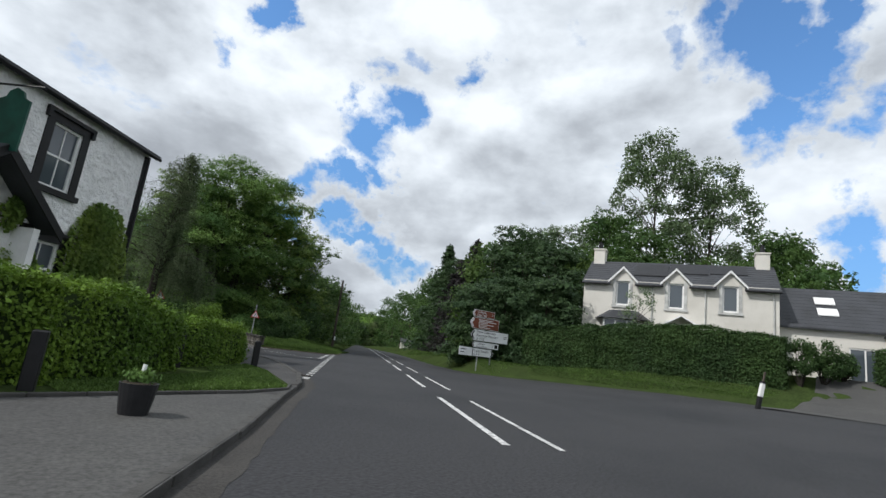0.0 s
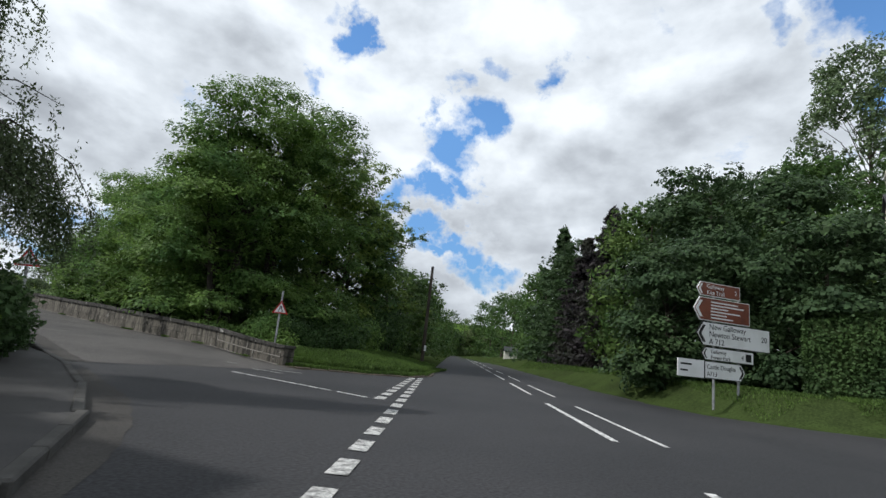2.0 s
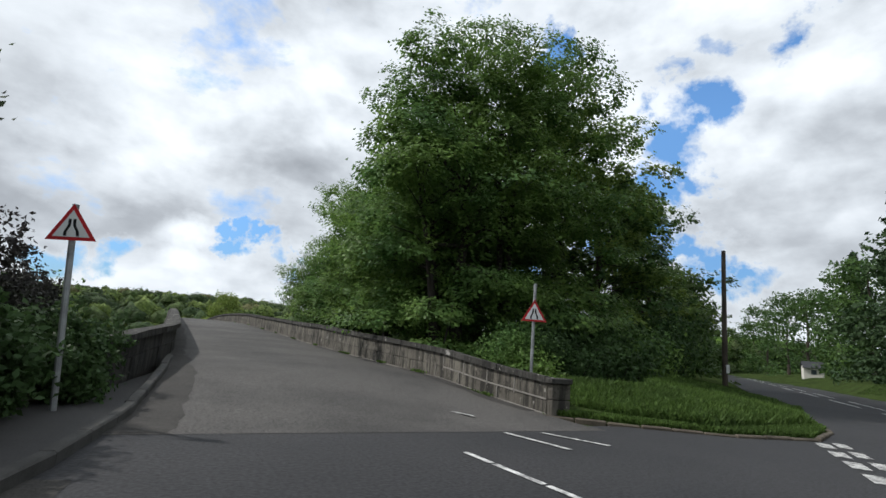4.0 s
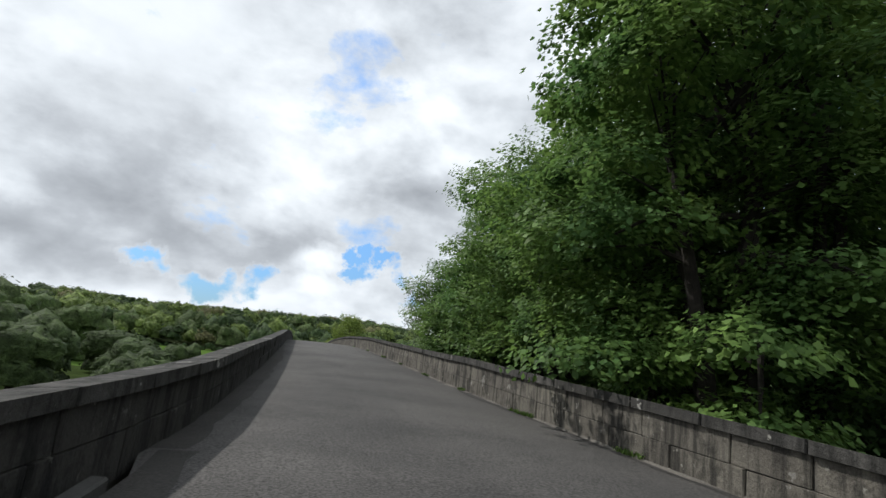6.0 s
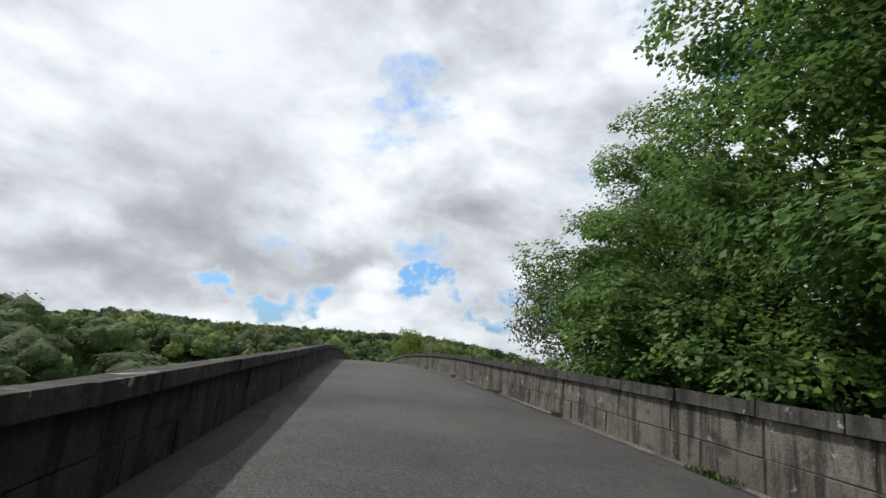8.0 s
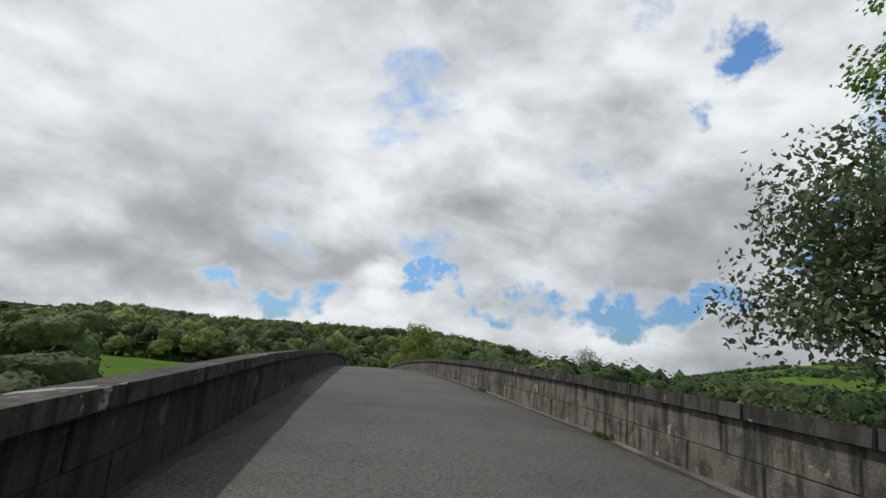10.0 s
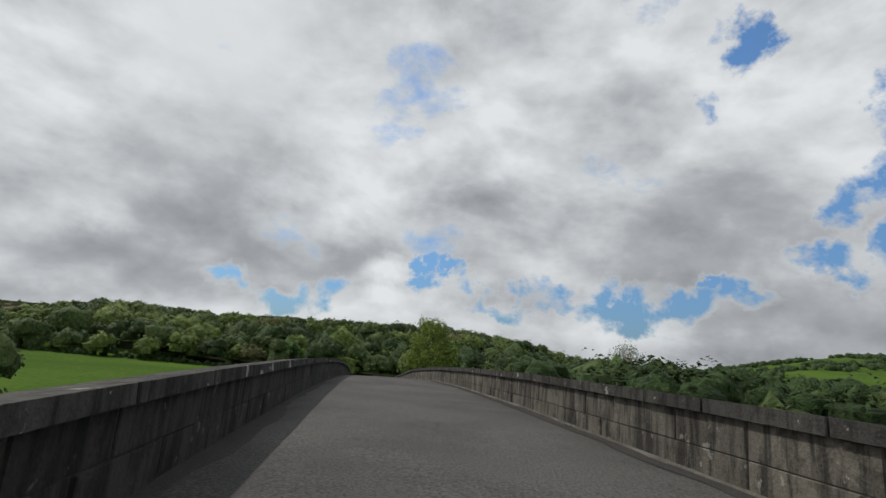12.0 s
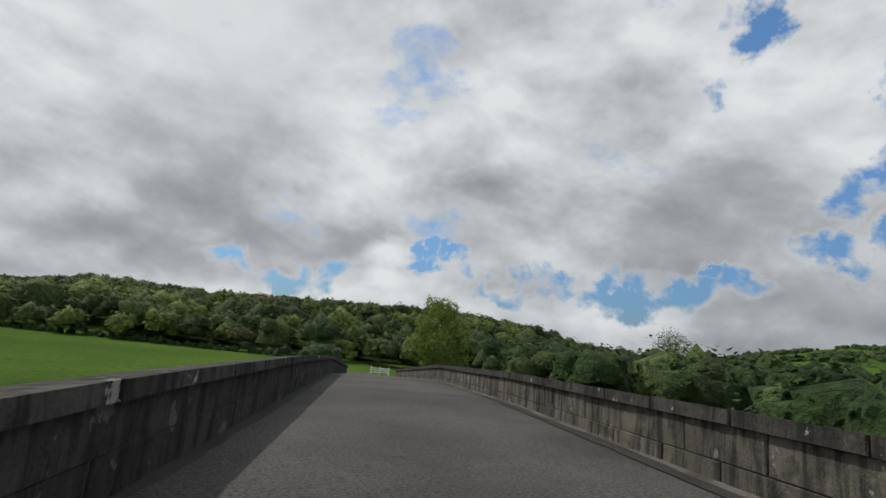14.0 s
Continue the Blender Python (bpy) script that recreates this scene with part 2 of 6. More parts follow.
GRIT = material("edge_grit", (0.05, 0.047, 0.043), 0.8, 1.2, 40.0, 0.95, 0.5, second=(0.035, 0.033, 0.031))
GRASS_G = material("grass_ground", (0.042, 0.062, 0.02), 0.7, 0.7, 14.0, 0.95, 0.5, second=(0.03, 0.042, 0.016), dist=0.06, spec=0.0)
FIELD = material("pasture", (0.078, 0.132, 0.028), 0.4, 0.02, 1.2, 0.95, 0.3, second=(0.05, 0.088, 0.022), dist=0.05, spec=0.0)
BLADE = leaf_material("grass_blades", (0.09, 0.15, 0.034), (0.062, 0.105, 0.027), 0.8)
WOOD_FLOOR = material("woodland_floor", (0.035, 0.045, 0.02), 0.4, 0.3, 3.0, 0.95, 0.3, spec=0.0)
SOIL = material("leaf_litter", (0.05, 0.04, 0.028), 0.4, 0.6, 20.0, 0.95, 0.4)
def stone_material(name, base, dark, pale, lichen):
    """Weathered sandstone: tone from block to block, dark rain streaks, pale lichen spots and a pitted face."""
    m = bpy.data.materials.new(name)
    m.use_nodes = True
    nt = m.node_tree
    bs = nt.nodes["Principled BSDF"]
    bs.inputs["Roughness"].default_value = 0.92
    bs.inputs["Specular IOR Level"].default_value = 0.2
    geo = nt.nodes.new("ShaderNodeNewGeometry")
    info = nt.nodes.new("ShaderNodeObjectInfo")
    pos = geo.outputs["Position"]
    streak = nt.nodes.new("ShaderNodeMapping")
    streak.inputs["Scale"].default_value = (5.5, 5.5, 0.7)
    link(nt, pos, streak.inputs[0])
    runs = noise_node(nt, streak.outputs[0], 1.0, 5.0, 0.65)
    patch = noise_node(nt, pos, 1.1, 6.0, 0.65)
    grain = noise_node(nt, pos, 30.0, 5.0, 0.65)
    spots = noise_node(nt, pos, 7.0, 4.0, 0.6)
    col = mix_node(nt, ramp_node(nt, patch, ((0.40, 0.0), (0.66, 1.0))), base, pale)
    col = mix_node(nt, math_node(nt, "MULTIPLY", ramp_node(nt, runs, ((0.47, 0.0), (0.60, 1.0))), 0.85), col, dark)
    blotch = noise_node(nt, pos, 3.4, 7.0, 0.7)
    col = mix_node(nt, math_node(nt, "MULTIPLY", ramp_node(nt, blotch, ((0.52, 0.0), (0.62, 1.0))), 0.6), col, dark)
    crust = noise_node(nt, pos, 2.3, 6.0, 0.6)
    col = mix_node(nt, math_node(nt, "MULTIPLY", ramp_node(nt, crust, ((0.645, 0.0), (0.665, 1.0))), lichen), col, (0.36, 0.35, 0.32))
    col = mix_node(nt, math_node(nt, "MULTIPLY", ramp_node(nt, spots, ((0.66, 0.0), (0.72, 1.0))), lichen), col, (0.42, 0.41, 0.36))
    gain = math_node(nt, "ADD", math_node(nt, "MULTIPLY", math_node(nt, "SUBTRACT", grain, 0.5), 0.9), 1.0)
    gain = math_node(nt, "MULTIPLY", gain, math_node(nt, "ADD", math_node(nt, "MULTIPLY", info.outputs["Random"], 0.26), 0.87))
    grey = nt.nodes.new("ShaderNodeCombineXYZ")
    for i in range(3):
        link(nt, gain, grey.inputs[i])
    link(nt, mix_node(nt, 1.0, col, grey.outputs[0], "MULTIPLY"), bs.inputs["Base Color"])
    b = nt.nodes.new("ShaderNodeBump")
    b.inputs["Strength"].default_value = 0.7
    b.inputs["Distance"].default_value = 0.02
    link(nt, math_node(nt, "ADD", grain, spots), b.inputs["Height"])
    link(nt, b.outputs[0], bs.inputs["Normal"])
    return m


# west parapet's stone: blackening, and shade on the sunless face, in the colour
SHADED_BLACK_STONE = stone_material("shaded_black_stone", (0.047, 0.045, 0.041), (0.016, 0.016, 0.015), (0.062, 0.058, 0.053), 0.2)
PALE_TWIG = material("pale_twigs", (0.34, 0.31, 0.28), 0.3, 2.0, 14.0, 0.95, 0.3)
STONE = stone_material("bridge_stone", (0.105, 0.096, 0.081), (0.026, 0.025, 0.022), (0.17, 0.157, 0.13), 0.5)
COPING = stone_material("coping_stone", (0.05, 0.048, 0.044), (0.02, 0.02, 0.018), (0.085, 0.081, 0.074), 0.75)
POINTING = material("pale_pointing", (0.25, 0.235, 0.21), 0.5, 2.0, 40.0, 0.95, 0.3, second=(0.16, 0.15, 0.135))
FILLET = material("worn_fillet", (0.13, 0.12, 0.105), 0.6, 1.2, 30.0, 0.95, 0.3, second=(0.055, 0.05, 0.044))
MORTAR = material("mortar", (0.055, 0.051, 0.046), 0.3, 2.0, 40.0, 0.95, 0.3)
RENDER_W = material("white_harling", (0.66, 0.635, 0.58), 0.12, 0.5, 30.0, 0.9, 0.35, second=(0.56, 0.535, 0.48))
INN_W = material("whitewashed_rubble", (0.83, 0.83, 0.82), 0.15, 0.8, 4.0, 0.85, 1.0, second=(0.74, 0.74, 0.73), dist=0.16)
BLACK_P = material("black_paint", (0.012, 0.012, 0.013), 0.2, 3.0, 30.0, 0.5, 0.1)
WHITE_P = material("white_paint", (0.8, 0.8, 0.79), 0.06, 2.0, 30.0, 0.45, 0.05, second=(0.72, 0.72, 0.7))
GREY_P = material("grey_paint", (0.55, 0.55, 0.53), 0.1, 2.0, 30.0, 0.5, 0.05)
SLATE = material("roof_slate", (0.055, 0.058, 0.065), 0.3, 0.8, 20.0, 0.6, 0.3, second=(0.04, 0.042, 0.046), island=0.35)
GLASS = glass_material()
BARK = material("bark", (0.07, 0.058, 0.046), 0.5, 2.0, 14.0, 0.95, 0.8, dist=0.04)
BARK_D = material("dark_bark", (0.035, 0.03, 0.025), 0.5, 2.0, 14.0, 0.95, 0.8, dist=0.04)
POLE_W = material("weathered_pole", (0.085, 0.07, 0.057), 0.35, 1.0, 25.0, 0.9, 0.3)
STEEL = material("galvanised_steel", (0.4, 0.41, 0.42), 0.1, 4.0, 30.0, 0.45, 0.05, metal=0.7)
SIGN_W = material("sign_white", (0.72, 0.73, 0.73), 0.04, 1.5, 20.0, 0.4, 0.0, second=(0.62, 0.63, 0.62))
SIGN_R = material("sign_red", (0.5, 0.02, 0.025), 0.05, 2.0, 20.0, 0.4, 0.0)
SIGN_B = material("sign_brown", (0.17, 0.045, 0.02), 0.05, 2.0, 20.0, 0.4, 0.0)
SIGN_G = material("sign_green", (0.01, 0.075, 0.05), 0.05, 2.0, 20.0, 0.4, 0.0)
SIGN_K = material("sign_black", (0.01, 0.01, 0.011), 0.05, 2.0, 20.0, 0.45, 0.0)
PLASTIC = material("dark_plastic", (0.02, 0.02, 0.022), 0.15, 3.0, 30.0, 0.5, 0.1)
L_SYC = leaf_material("sycamore_leaf", (0.155, 0.245, 0.06), (0.08, 0.155, 0.048), 0.8, 0.5, 0.42)
L_SYC2 = leaf_material("lime_leaf", (0.20, 0.275, 0.06), (0.11, 0.19, 0.05), 0.7, 0.5, 0.46)
L_WOOD = leaf_material("roadside_leaf", (0.085, 0.145, 0.038), (0.05, 0.10, 0.032), 0.7, 0.5, 0.36)
L_WOOD2 = leaf_material("garden_leaf", (0.10, 0.155, 0.04), (0.058, 0.11, 0.034), 0.7, 0.5, 0.36)
# colour of the hedges' inner box: shade between leaves painted as dark green
L_INNER_SHADE = leaf_material("hedge_inner_shade", (0.03, 0.05, 0.014), (0.018, 0.03, 0.01), 0.6, 0.7, 0.1)
L_DARK = leaf_material("copper_leaf", (0.035, 0.03, 0.034), (0.04, 0.044, 0.032))
L_CON = leaf_material("conifer_needle", (0.056, 0.094, 0.037), (0.04, 0.073, 0.033), 0.5)
L_WIL = leaf_material("willow_leaf", (0.12, 0.155, 0.08), (0.085, 0.12, 0.058), 0.8, 0.55, 0.4)
L_POP = leaf_material("poplar_leaf", (0.15, 0.205, 0.10), (0.10, 0.15, 0.072), 0.9)
L_HEDGE = leaf_material("hedge_leaf", (0.13, 0.21, 0.028), (0.075, 0.14, 0.022), 0.8)
L_HEDGE_D = leaf_material("dark_hedge_leaf", (0.056, 0.1, 0.031), (0.04, 0.074, 0.027))
L_FRESH = leaf_material("fresh_leaf", (0.21, 0.27, 0.06), (0.15, 0.21, 0.05), 0.6)
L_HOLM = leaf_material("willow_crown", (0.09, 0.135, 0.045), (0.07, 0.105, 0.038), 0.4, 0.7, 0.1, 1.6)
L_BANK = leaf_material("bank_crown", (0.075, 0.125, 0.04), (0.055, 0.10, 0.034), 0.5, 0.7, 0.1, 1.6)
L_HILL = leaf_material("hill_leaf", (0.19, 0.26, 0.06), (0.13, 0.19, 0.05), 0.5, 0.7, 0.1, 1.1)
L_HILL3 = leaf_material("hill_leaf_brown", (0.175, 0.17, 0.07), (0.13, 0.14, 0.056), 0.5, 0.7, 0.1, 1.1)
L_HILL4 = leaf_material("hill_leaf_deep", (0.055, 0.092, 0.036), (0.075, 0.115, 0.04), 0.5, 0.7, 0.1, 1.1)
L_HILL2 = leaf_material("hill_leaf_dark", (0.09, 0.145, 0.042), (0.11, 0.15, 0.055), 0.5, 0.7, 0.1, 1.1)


# ---- mesh helpers ----
def part(name, bm, mat, parent=None, label=""):
    me = bpy.data.meshes.new(name)
    bm.to_mesh(me)
    bm.free()
    return part_mesh(name, me, mat, parent, label)


def part_mesh(name, me, mat, parent=None, label=""):
    if mat is not None and not me.materials:
        me.materials.append(mat)
    ob = new(name, me)
    if parent is not None:
        ob.parent = parent
    if label:
        tagged(ob, label)
    return ob


def thing(name, m, label, category, group="", kind=""):
    e = new(name)
    e.empty_display_size = 0.2
    e.matrix_world = m
    return tagged(e, label, category, group, kind)


def structure(ob, label, category):
    return tagged(ob, label, category, "", "structure")


def box(bm, x0, y0, z0, x1, y1, z1, bevel=0.0):
    r = bmesh.ops.create_cube(bm, size=1.0, matrix=Matrix.Translation(((x0 + x1) / 2, (y0 + y1) / 2, (z0 + z1) / 2)) @ Matrix.Diagonal((x1 - x0, y1 - y0, z1 - z0, 1)))
    if bevel:
        ed = {e for v in r["verts"] for e in v.link_edges}
        bmesh.ops.bevel(bm, geom=list(ed), offset=bevel, segments=1, affect="EDGES")
    return bm


def boxed(*a, bevel=0.0):
    return box(bmesh.new(), *a, bevel=bevel)


def tube(bm, pts, radii, sides=7):
    """A tapered round bar along pts."""
    rings = []
    for i, p in enumerate(pts):
        d = (Vector(pts[min(i + 1, len(pts) - 1)]) - Vector(pts[max(i - 1, 0)])).normalized()
        a = d.orthogonal().normalized()
        b = d.cross(a)
        rings.append([bm.verts.new(Vector(p) + radii[i] * (math.cos(t) * a + math.sin(t) * b)) for t in (2 * math.pi * k / sides for k in range(sides))])
    for r0, r1 in zip(rings, rings[1:]):
        # turn the next ring so that its start lies nearest
        off = min(range(sides), key=lambda k: (r1[k].co - r0[0].co).length)
        for k in range(sides):
            bm.faces.new((r0[k], r0[(k + 1) % sides], r1[(k + 1 + off) % sides], r1[(k + off) % sides]))
    bm.faces.new(rings[0][::-1])
    bm.faces.new(rings[-1])
    return bm


def prism(bm, outline, z0, z1):
    """A flat shape of (x, y) corners, pulled from z0 to z1."""
    lo = [bm.verts.new((x, y, z0)) for x, y in outline]
    hi = [bm.verts.new((x, y, z1)) for x, y in outline]
    n = len(lo)
    bm.faces.new(hi)
    bm.faces.new(lo[::-1])
    for i in range(n):
        bm.faces.new((lo[i], lo[(i + 1) % n], hi[(i + 1) % n], hi[i]))
    return bm


def sheet_mesh(name, verts, faces, smooth=False):
    me = bpy.data.meshes.new(name)
    me.from_pydata([tuple(v) for v in verts], [], faces)
    if smooth:
        me.polygons.foreach_set("use_smooth", [True] * len(me.polygons))
    me.update()
    return me


def quads_mesh(name, corners):
    """Many loose four-cornered leaves: corners is an array (n, 4, 3)."""
    n = len(corners)
    me = bpy.data.meshes.new(name)
    me.vertices.add(4 * n)
    me.vertices.foreach_set("co", np.ascontiguousarray(corners, dtype=np.float32).ravel())
    me.loops.add(4 * n)
    me.loops.foreach_set("vertex_index", np.arange(4 * n, dtype=np.int32))
    me.polygons.add(n)
    me.polygons.foreach_set("loop_start", np.arange(0, 4 * n, 4, dtype=np.int32))
    me.update(calc_edges=True)
    return me


def leaves(points, outward, size, rng, droop=0.0, slim=0.55, spread=1.0):
    """Leaf quads at points; they face roughly outward and up."""
    n = len(points)
    nrm = outward + rng.normal(0, 0.75 * spread, (n, 3)) + np.array([0, 0, 0.35])
    nrm /= np.linalg.norm(nrm, axis=1, keepdims=True) + 1e-9
    ax = rng.normal(0, 1, (n, 3)) + np.array([0, 0, -droop])
    ax -= (ax * nrm).sum(1, keepdims=True) * nrm
    ax /= np.linalg.norm(ax, axis=1, keepdims=True) + 1e-9
    side = np.cross(nrm, ax)
    s = size * rng.uniform(0.6, 1.3, (n, 1))
    tip, root = points + ax * s, points - ax * s
    bend = nrm * s * 0.25
    return np.stack([root, points + side * s * slim - bend, tip, points - side * s * slim - bend], 1)


def clump_points(center, radius, n, rng, shell=0.55, flat=0.8):
    d = rng.normal(0, 1, (n, 3))
    d /= np.linalg.norm(d, axis=1, keepdims=True)
    r = shell + (1 - shell) * rng.random((n, 1)) ** 0.7
    lump = 1 + 0.22 * np.sin(d[:, :1] * 5.1 + center[0]) + 0.18 * np.sin(d[:, 1:2] * 6.3 + center[1]) + 0.15 * np.sin(d[:, 2:] * 7 + center[2])
    return np.asarray(center) + d * r * lump * np.array([radius, radius, radius * flat]), d


# ---- plan: the main road runs along U from ORIGIN, the bridge along +y ----
ORIGIN, U, RIGHT = Vector((32.31, 20.16)), Vector((0.826, 0.564)), Vector((0.564, -0.826))
XR, BRIDGE_Y0, BRIDGE_Y1 = 45.17, 39.3, 162.0


def along(s, r):
    p = ORIGIN + U * s + RIGHT * r
    return p.x, p.y


def deck_z(y):
    ys = (30, 38.6, 41, 43.4, 50, 57.4, 62, 70, 76, 81, 86, 93, 100, 108, 120, 135, 150, 158, 165, 175, 190)
    zs = (0, 0.0, 0.12, 0.31, 0.47, 0.71, 0.92, 1.24, 1.46, 1.56, 1.615, 1.635, 1.56, 1.36, 0.84, -0.33, -1.47, -2.1, -2.9, -3.8, -4.2)
    return float(np.interp(y, ys, zs))


def cross_fall(y):
    """How far the road's right edge lies above its left one."""
    return float(np.interp(y, (78, 94, 104), (0.0, 0.09, 0.13)))


def left_x(y):
    """Inner face of the left parapet."""
    return float(np.interp(y, (38, 40, 42, 44, 46, 48, 55, 65, 100, 108, 150, 162), (37.0, 37.65, 38.22, 38.65, 38.95, 39.12, 39.33, 39.6, 40.1, 40.25, 40.4, 38.8)))


EDGE_S = (-80, -14, -8, 0, 8, 11.4, 13.9, 16.5, 18.2, 20, 23, 30, 40, 60)
EDGE_R = (4.6, 9.0, 19.0, 22.0, 20.3, 18.5, 14.2, 9.8, 6.9, 5.4, 4.8, 4.3, 4.1, 3.9)


def right_edge(s):
    return float(np.interp(s, EDGE_S, EDGE_R))


def smooth(a, b, x):
    t = np.clip((x - a) / (b - a), 0, 1)
    return t * t * (3 - 2 * t)


def ground_z(x, y):
    x, y = np.asarray(x, float), np.asarray(y, float)
    dx, dy = x - ORIGIN.x, y - ORIGIN.y
    s, r = dx * U.x + dy * U.y, dx * RIGHT.x + dy * RIGHT.y
    edge = np.interp(s, EDGE_S, EDGE_R)
    rise = np.clip(0.045 * (np.minimum(r, edge) - 4.2), 0, 0.5)
    bank = rise + (0.95 - rise) * smooth(edge - 0.2, edge + 1.8, r) + 1.5 * smooth(edge + 2, edge + 9, r) * smooth(6, 19, r) + 9 * smooth(24, 130, r)
    # the river's valley: falls away beside the bridge and stays low beyond it
    far = -4.2 * smooth(47, 66, y) * smooth(-2, -14, r)
    hill = 15 * smooth(212, 330, y + 0.10 * (x - 40)) * smooth(190, 90, x) * smooth(-420, -120, x)
    east = 90 * smooth(380, 1000, y) * smooth(0.5, 1.2, (x - 41) / np.maximum(y - 90, 1)) + 6 * smooth(700, 1100, y) * np.sin(x * 0.011)
    roll = 0.06 * np.sin(x * 0.21 + 1.3) * np.sin(y * 0.17) * smooth(60, 90, np.abs(x - 40) + np.abs(y - 25))
    return bank + far + hill + east + roll - 0.05


def build_ground():
    def axis(lo, a, b, hi, fine, n):
        mid = np.arange(a, b, fine)
        t = np.linspace(0, 1, n) ** 2.2
        return np.concatenate([(a - (a - lo) * t[::-1])[:-1], mid, b + (hi - b) * t])
    xs, ys = axis(-1500, 0, 90, 1800, 1.2, 40), axis(-900, 0, 130, 3200, 1.3, 60)
    gx, gy = np.meshgrid(xs, ys)
    gz = ground_z(gx, gy)
    nx, ny = len(xs), len(ys)
    verts = np.stack([gx, gy, gz], -1).reshape(-1, 3)
    faces = [(j * nx + i, j * nx + i + 1, (j + 1) * nx + i + 1, (j + 1) * nx + i) for j in range(ny - 1) for i in range(nx - 1)]
    me = sheet_mesh("ground", verts, faces, True)
    me.materials.append(GRASS_G)
    me.materials.append(FIELD)
    me.materials.append(WOOD_FLOOR)
    cx, cy = gx[:-1, :-1].ravel(), gy[:-1, :-1].ravel()
    me.polygons.foreach_set("material_index", (cy > 112).astype(np.int32) + ((cy + 0.10 * (cx - 40) > 217) & (cx < 150) & (cy < 600)).astype(np.int32))
    structure(new("ground", me), "rough grass ground falling to green pasture beyond the river", "ground")


build_ground()

# kerb line from the inn round into the bridge road
KERB_LINE = [along(-70, -3.4), along(-40, -3.4), along(-20, -3.4), (24.75, 18.85), (27.2, 20.6), (29.4, 22.1), (31.3, 23.75), (32.5, 25.1), (33.5, 26.25), (34.4, 27.4), (35.2, 28.6), (36.1, 30.3), (37.05, 32.9), (38.0, 36.5), (38.45, 39.0), (38.85, 42.5), (39.05, 45.2)]
VERGE_LINE = [(45.1, 39.3), (46.3, 38.1), (47.6, 37.2), (49.3, 36.75), (51.2, 37.4), (53.2, 38.7), along(31, -3.75), along(60, -3.75), along(150, -3.75)]
SEAM = [(39.0, 37.85), (42.0, 37.95), (45.3, 38.2)]


def flat_polygon(name, outline, z, mat):
    bm = bmesh.new()
    f = bm.faces.new([bm.verts.new((x, y, z)) for x, y in outline])
    if f.normal.z < 0:
        f.normal_flip()
    bmesh.ops.triangulate(bm, faces=[f])
    return part(name, bm, mat)


def build_roads():
    right = [along(s, 3.85) for s in (150, 60, 20, 0, -20, -70)]
    outline = KERB_LINE[:14] + [(38.25, 37.85), (45.6, 38.3)] + VERGE_LINE[1:] + right
    bm = bmesh.new()
    f = bm.faces.new([bm.verts.new((x, y, 0.0)) for x, y in outline])
    bmesh.ops.triangulate(bm, faces=[f])
    # the apron towards the lane on the far side, rising gently
    rows = []
    for s in sorted({*EDGE_S, 150, *np.arange(-12, 32, 1.5)}):
        if s < -70:
            continue
        e = right_edge(s)
        rows.append([bm.verts.new((*along(s, 3.85 + (e - 3.85) * k / 5), min(0.5, max(0, 0.045 * (3.85 + (e - 3.85) * k / 5 - 4.2))) - (0.03 if k == 5 else 0))) for k in range(6)])
    for r0, r1 in zip(rows, rows[1:]):
        for k in range(5):
            bm.faces.new((r0[k], r0[k + 1], r1[k + 1], r1[k]))
    bmesh.ops.recalc_face_normals(bm, faces=bm.faces)
    structure(part("road", bm, ASPHALT), "worn dark asphalt main road with a side-road mouth", "road")
    # the lighter road over the bridge
    verts, faces = [], []
    ys = list(np.arange(37.85, 60, 0.8)) + list(np.arange(60, 190, 2.0))
    for i, y in enumerate(ys):
        xl = left_x(y) - 0.02 if y > 45.2 else float(np.interp(y, [p[1] for p in KERB_LINE[12:]], [p[0] for p in KERB_LINE[12:]]))
        for k in range(7):
            f = k / 6
            x = xl + (XR + 0.02 - xl) * f
            verts.append((x, y, deck_z(y) + cross_fall(y) * f + 0.004 + 0.05 * (1 - (2 * f - 1) ** 2) * min(1, max(0, (y - 39) / 5))))
    for i in range(len(ys) - 1):
        for k in range(6):
            a = i * 7 + k
            faces.append((a, a + 1, a + 8, a + 7))
    me = sheet_mesh("bridge_road", verts, faces, True)
    me.materials.append(BRIDGE_ROAD)
    structure(new("bridge_road", me), "pale chipped asphalt road over the humped bridge", "road")


build_roads()


def ribbon(name, line, width, z, mat, label, category, sub=4):
    """A raised strip with its inner side on line, lying to the left of the walk along it."""
    pts = [Vector(p) for p in line]
    ls, rs = [], []
    for i, p in enumerate(pts):
        d = (pts[min(i + 1, len(pts) - 1)] - pts[max(i - 1, 0)]).normalized()
        n = Vector((-d.y, d.x))
        rs.append(p)
        ls.append(p + n * width)
    bm = bmesh.new()
    a = [bm.verts.new((p.x, p.y, z)) for p in rs]
    b = [bm.verts.new((p.x, p.y, z)) for p in ls]
    for i in range(len(pts) - 1):
        bm.faces.new((a[i], a[i + 1], b[i + 1], b[i]))
    ob = part(name, bm, mat)
    return structure(ob, label, category)


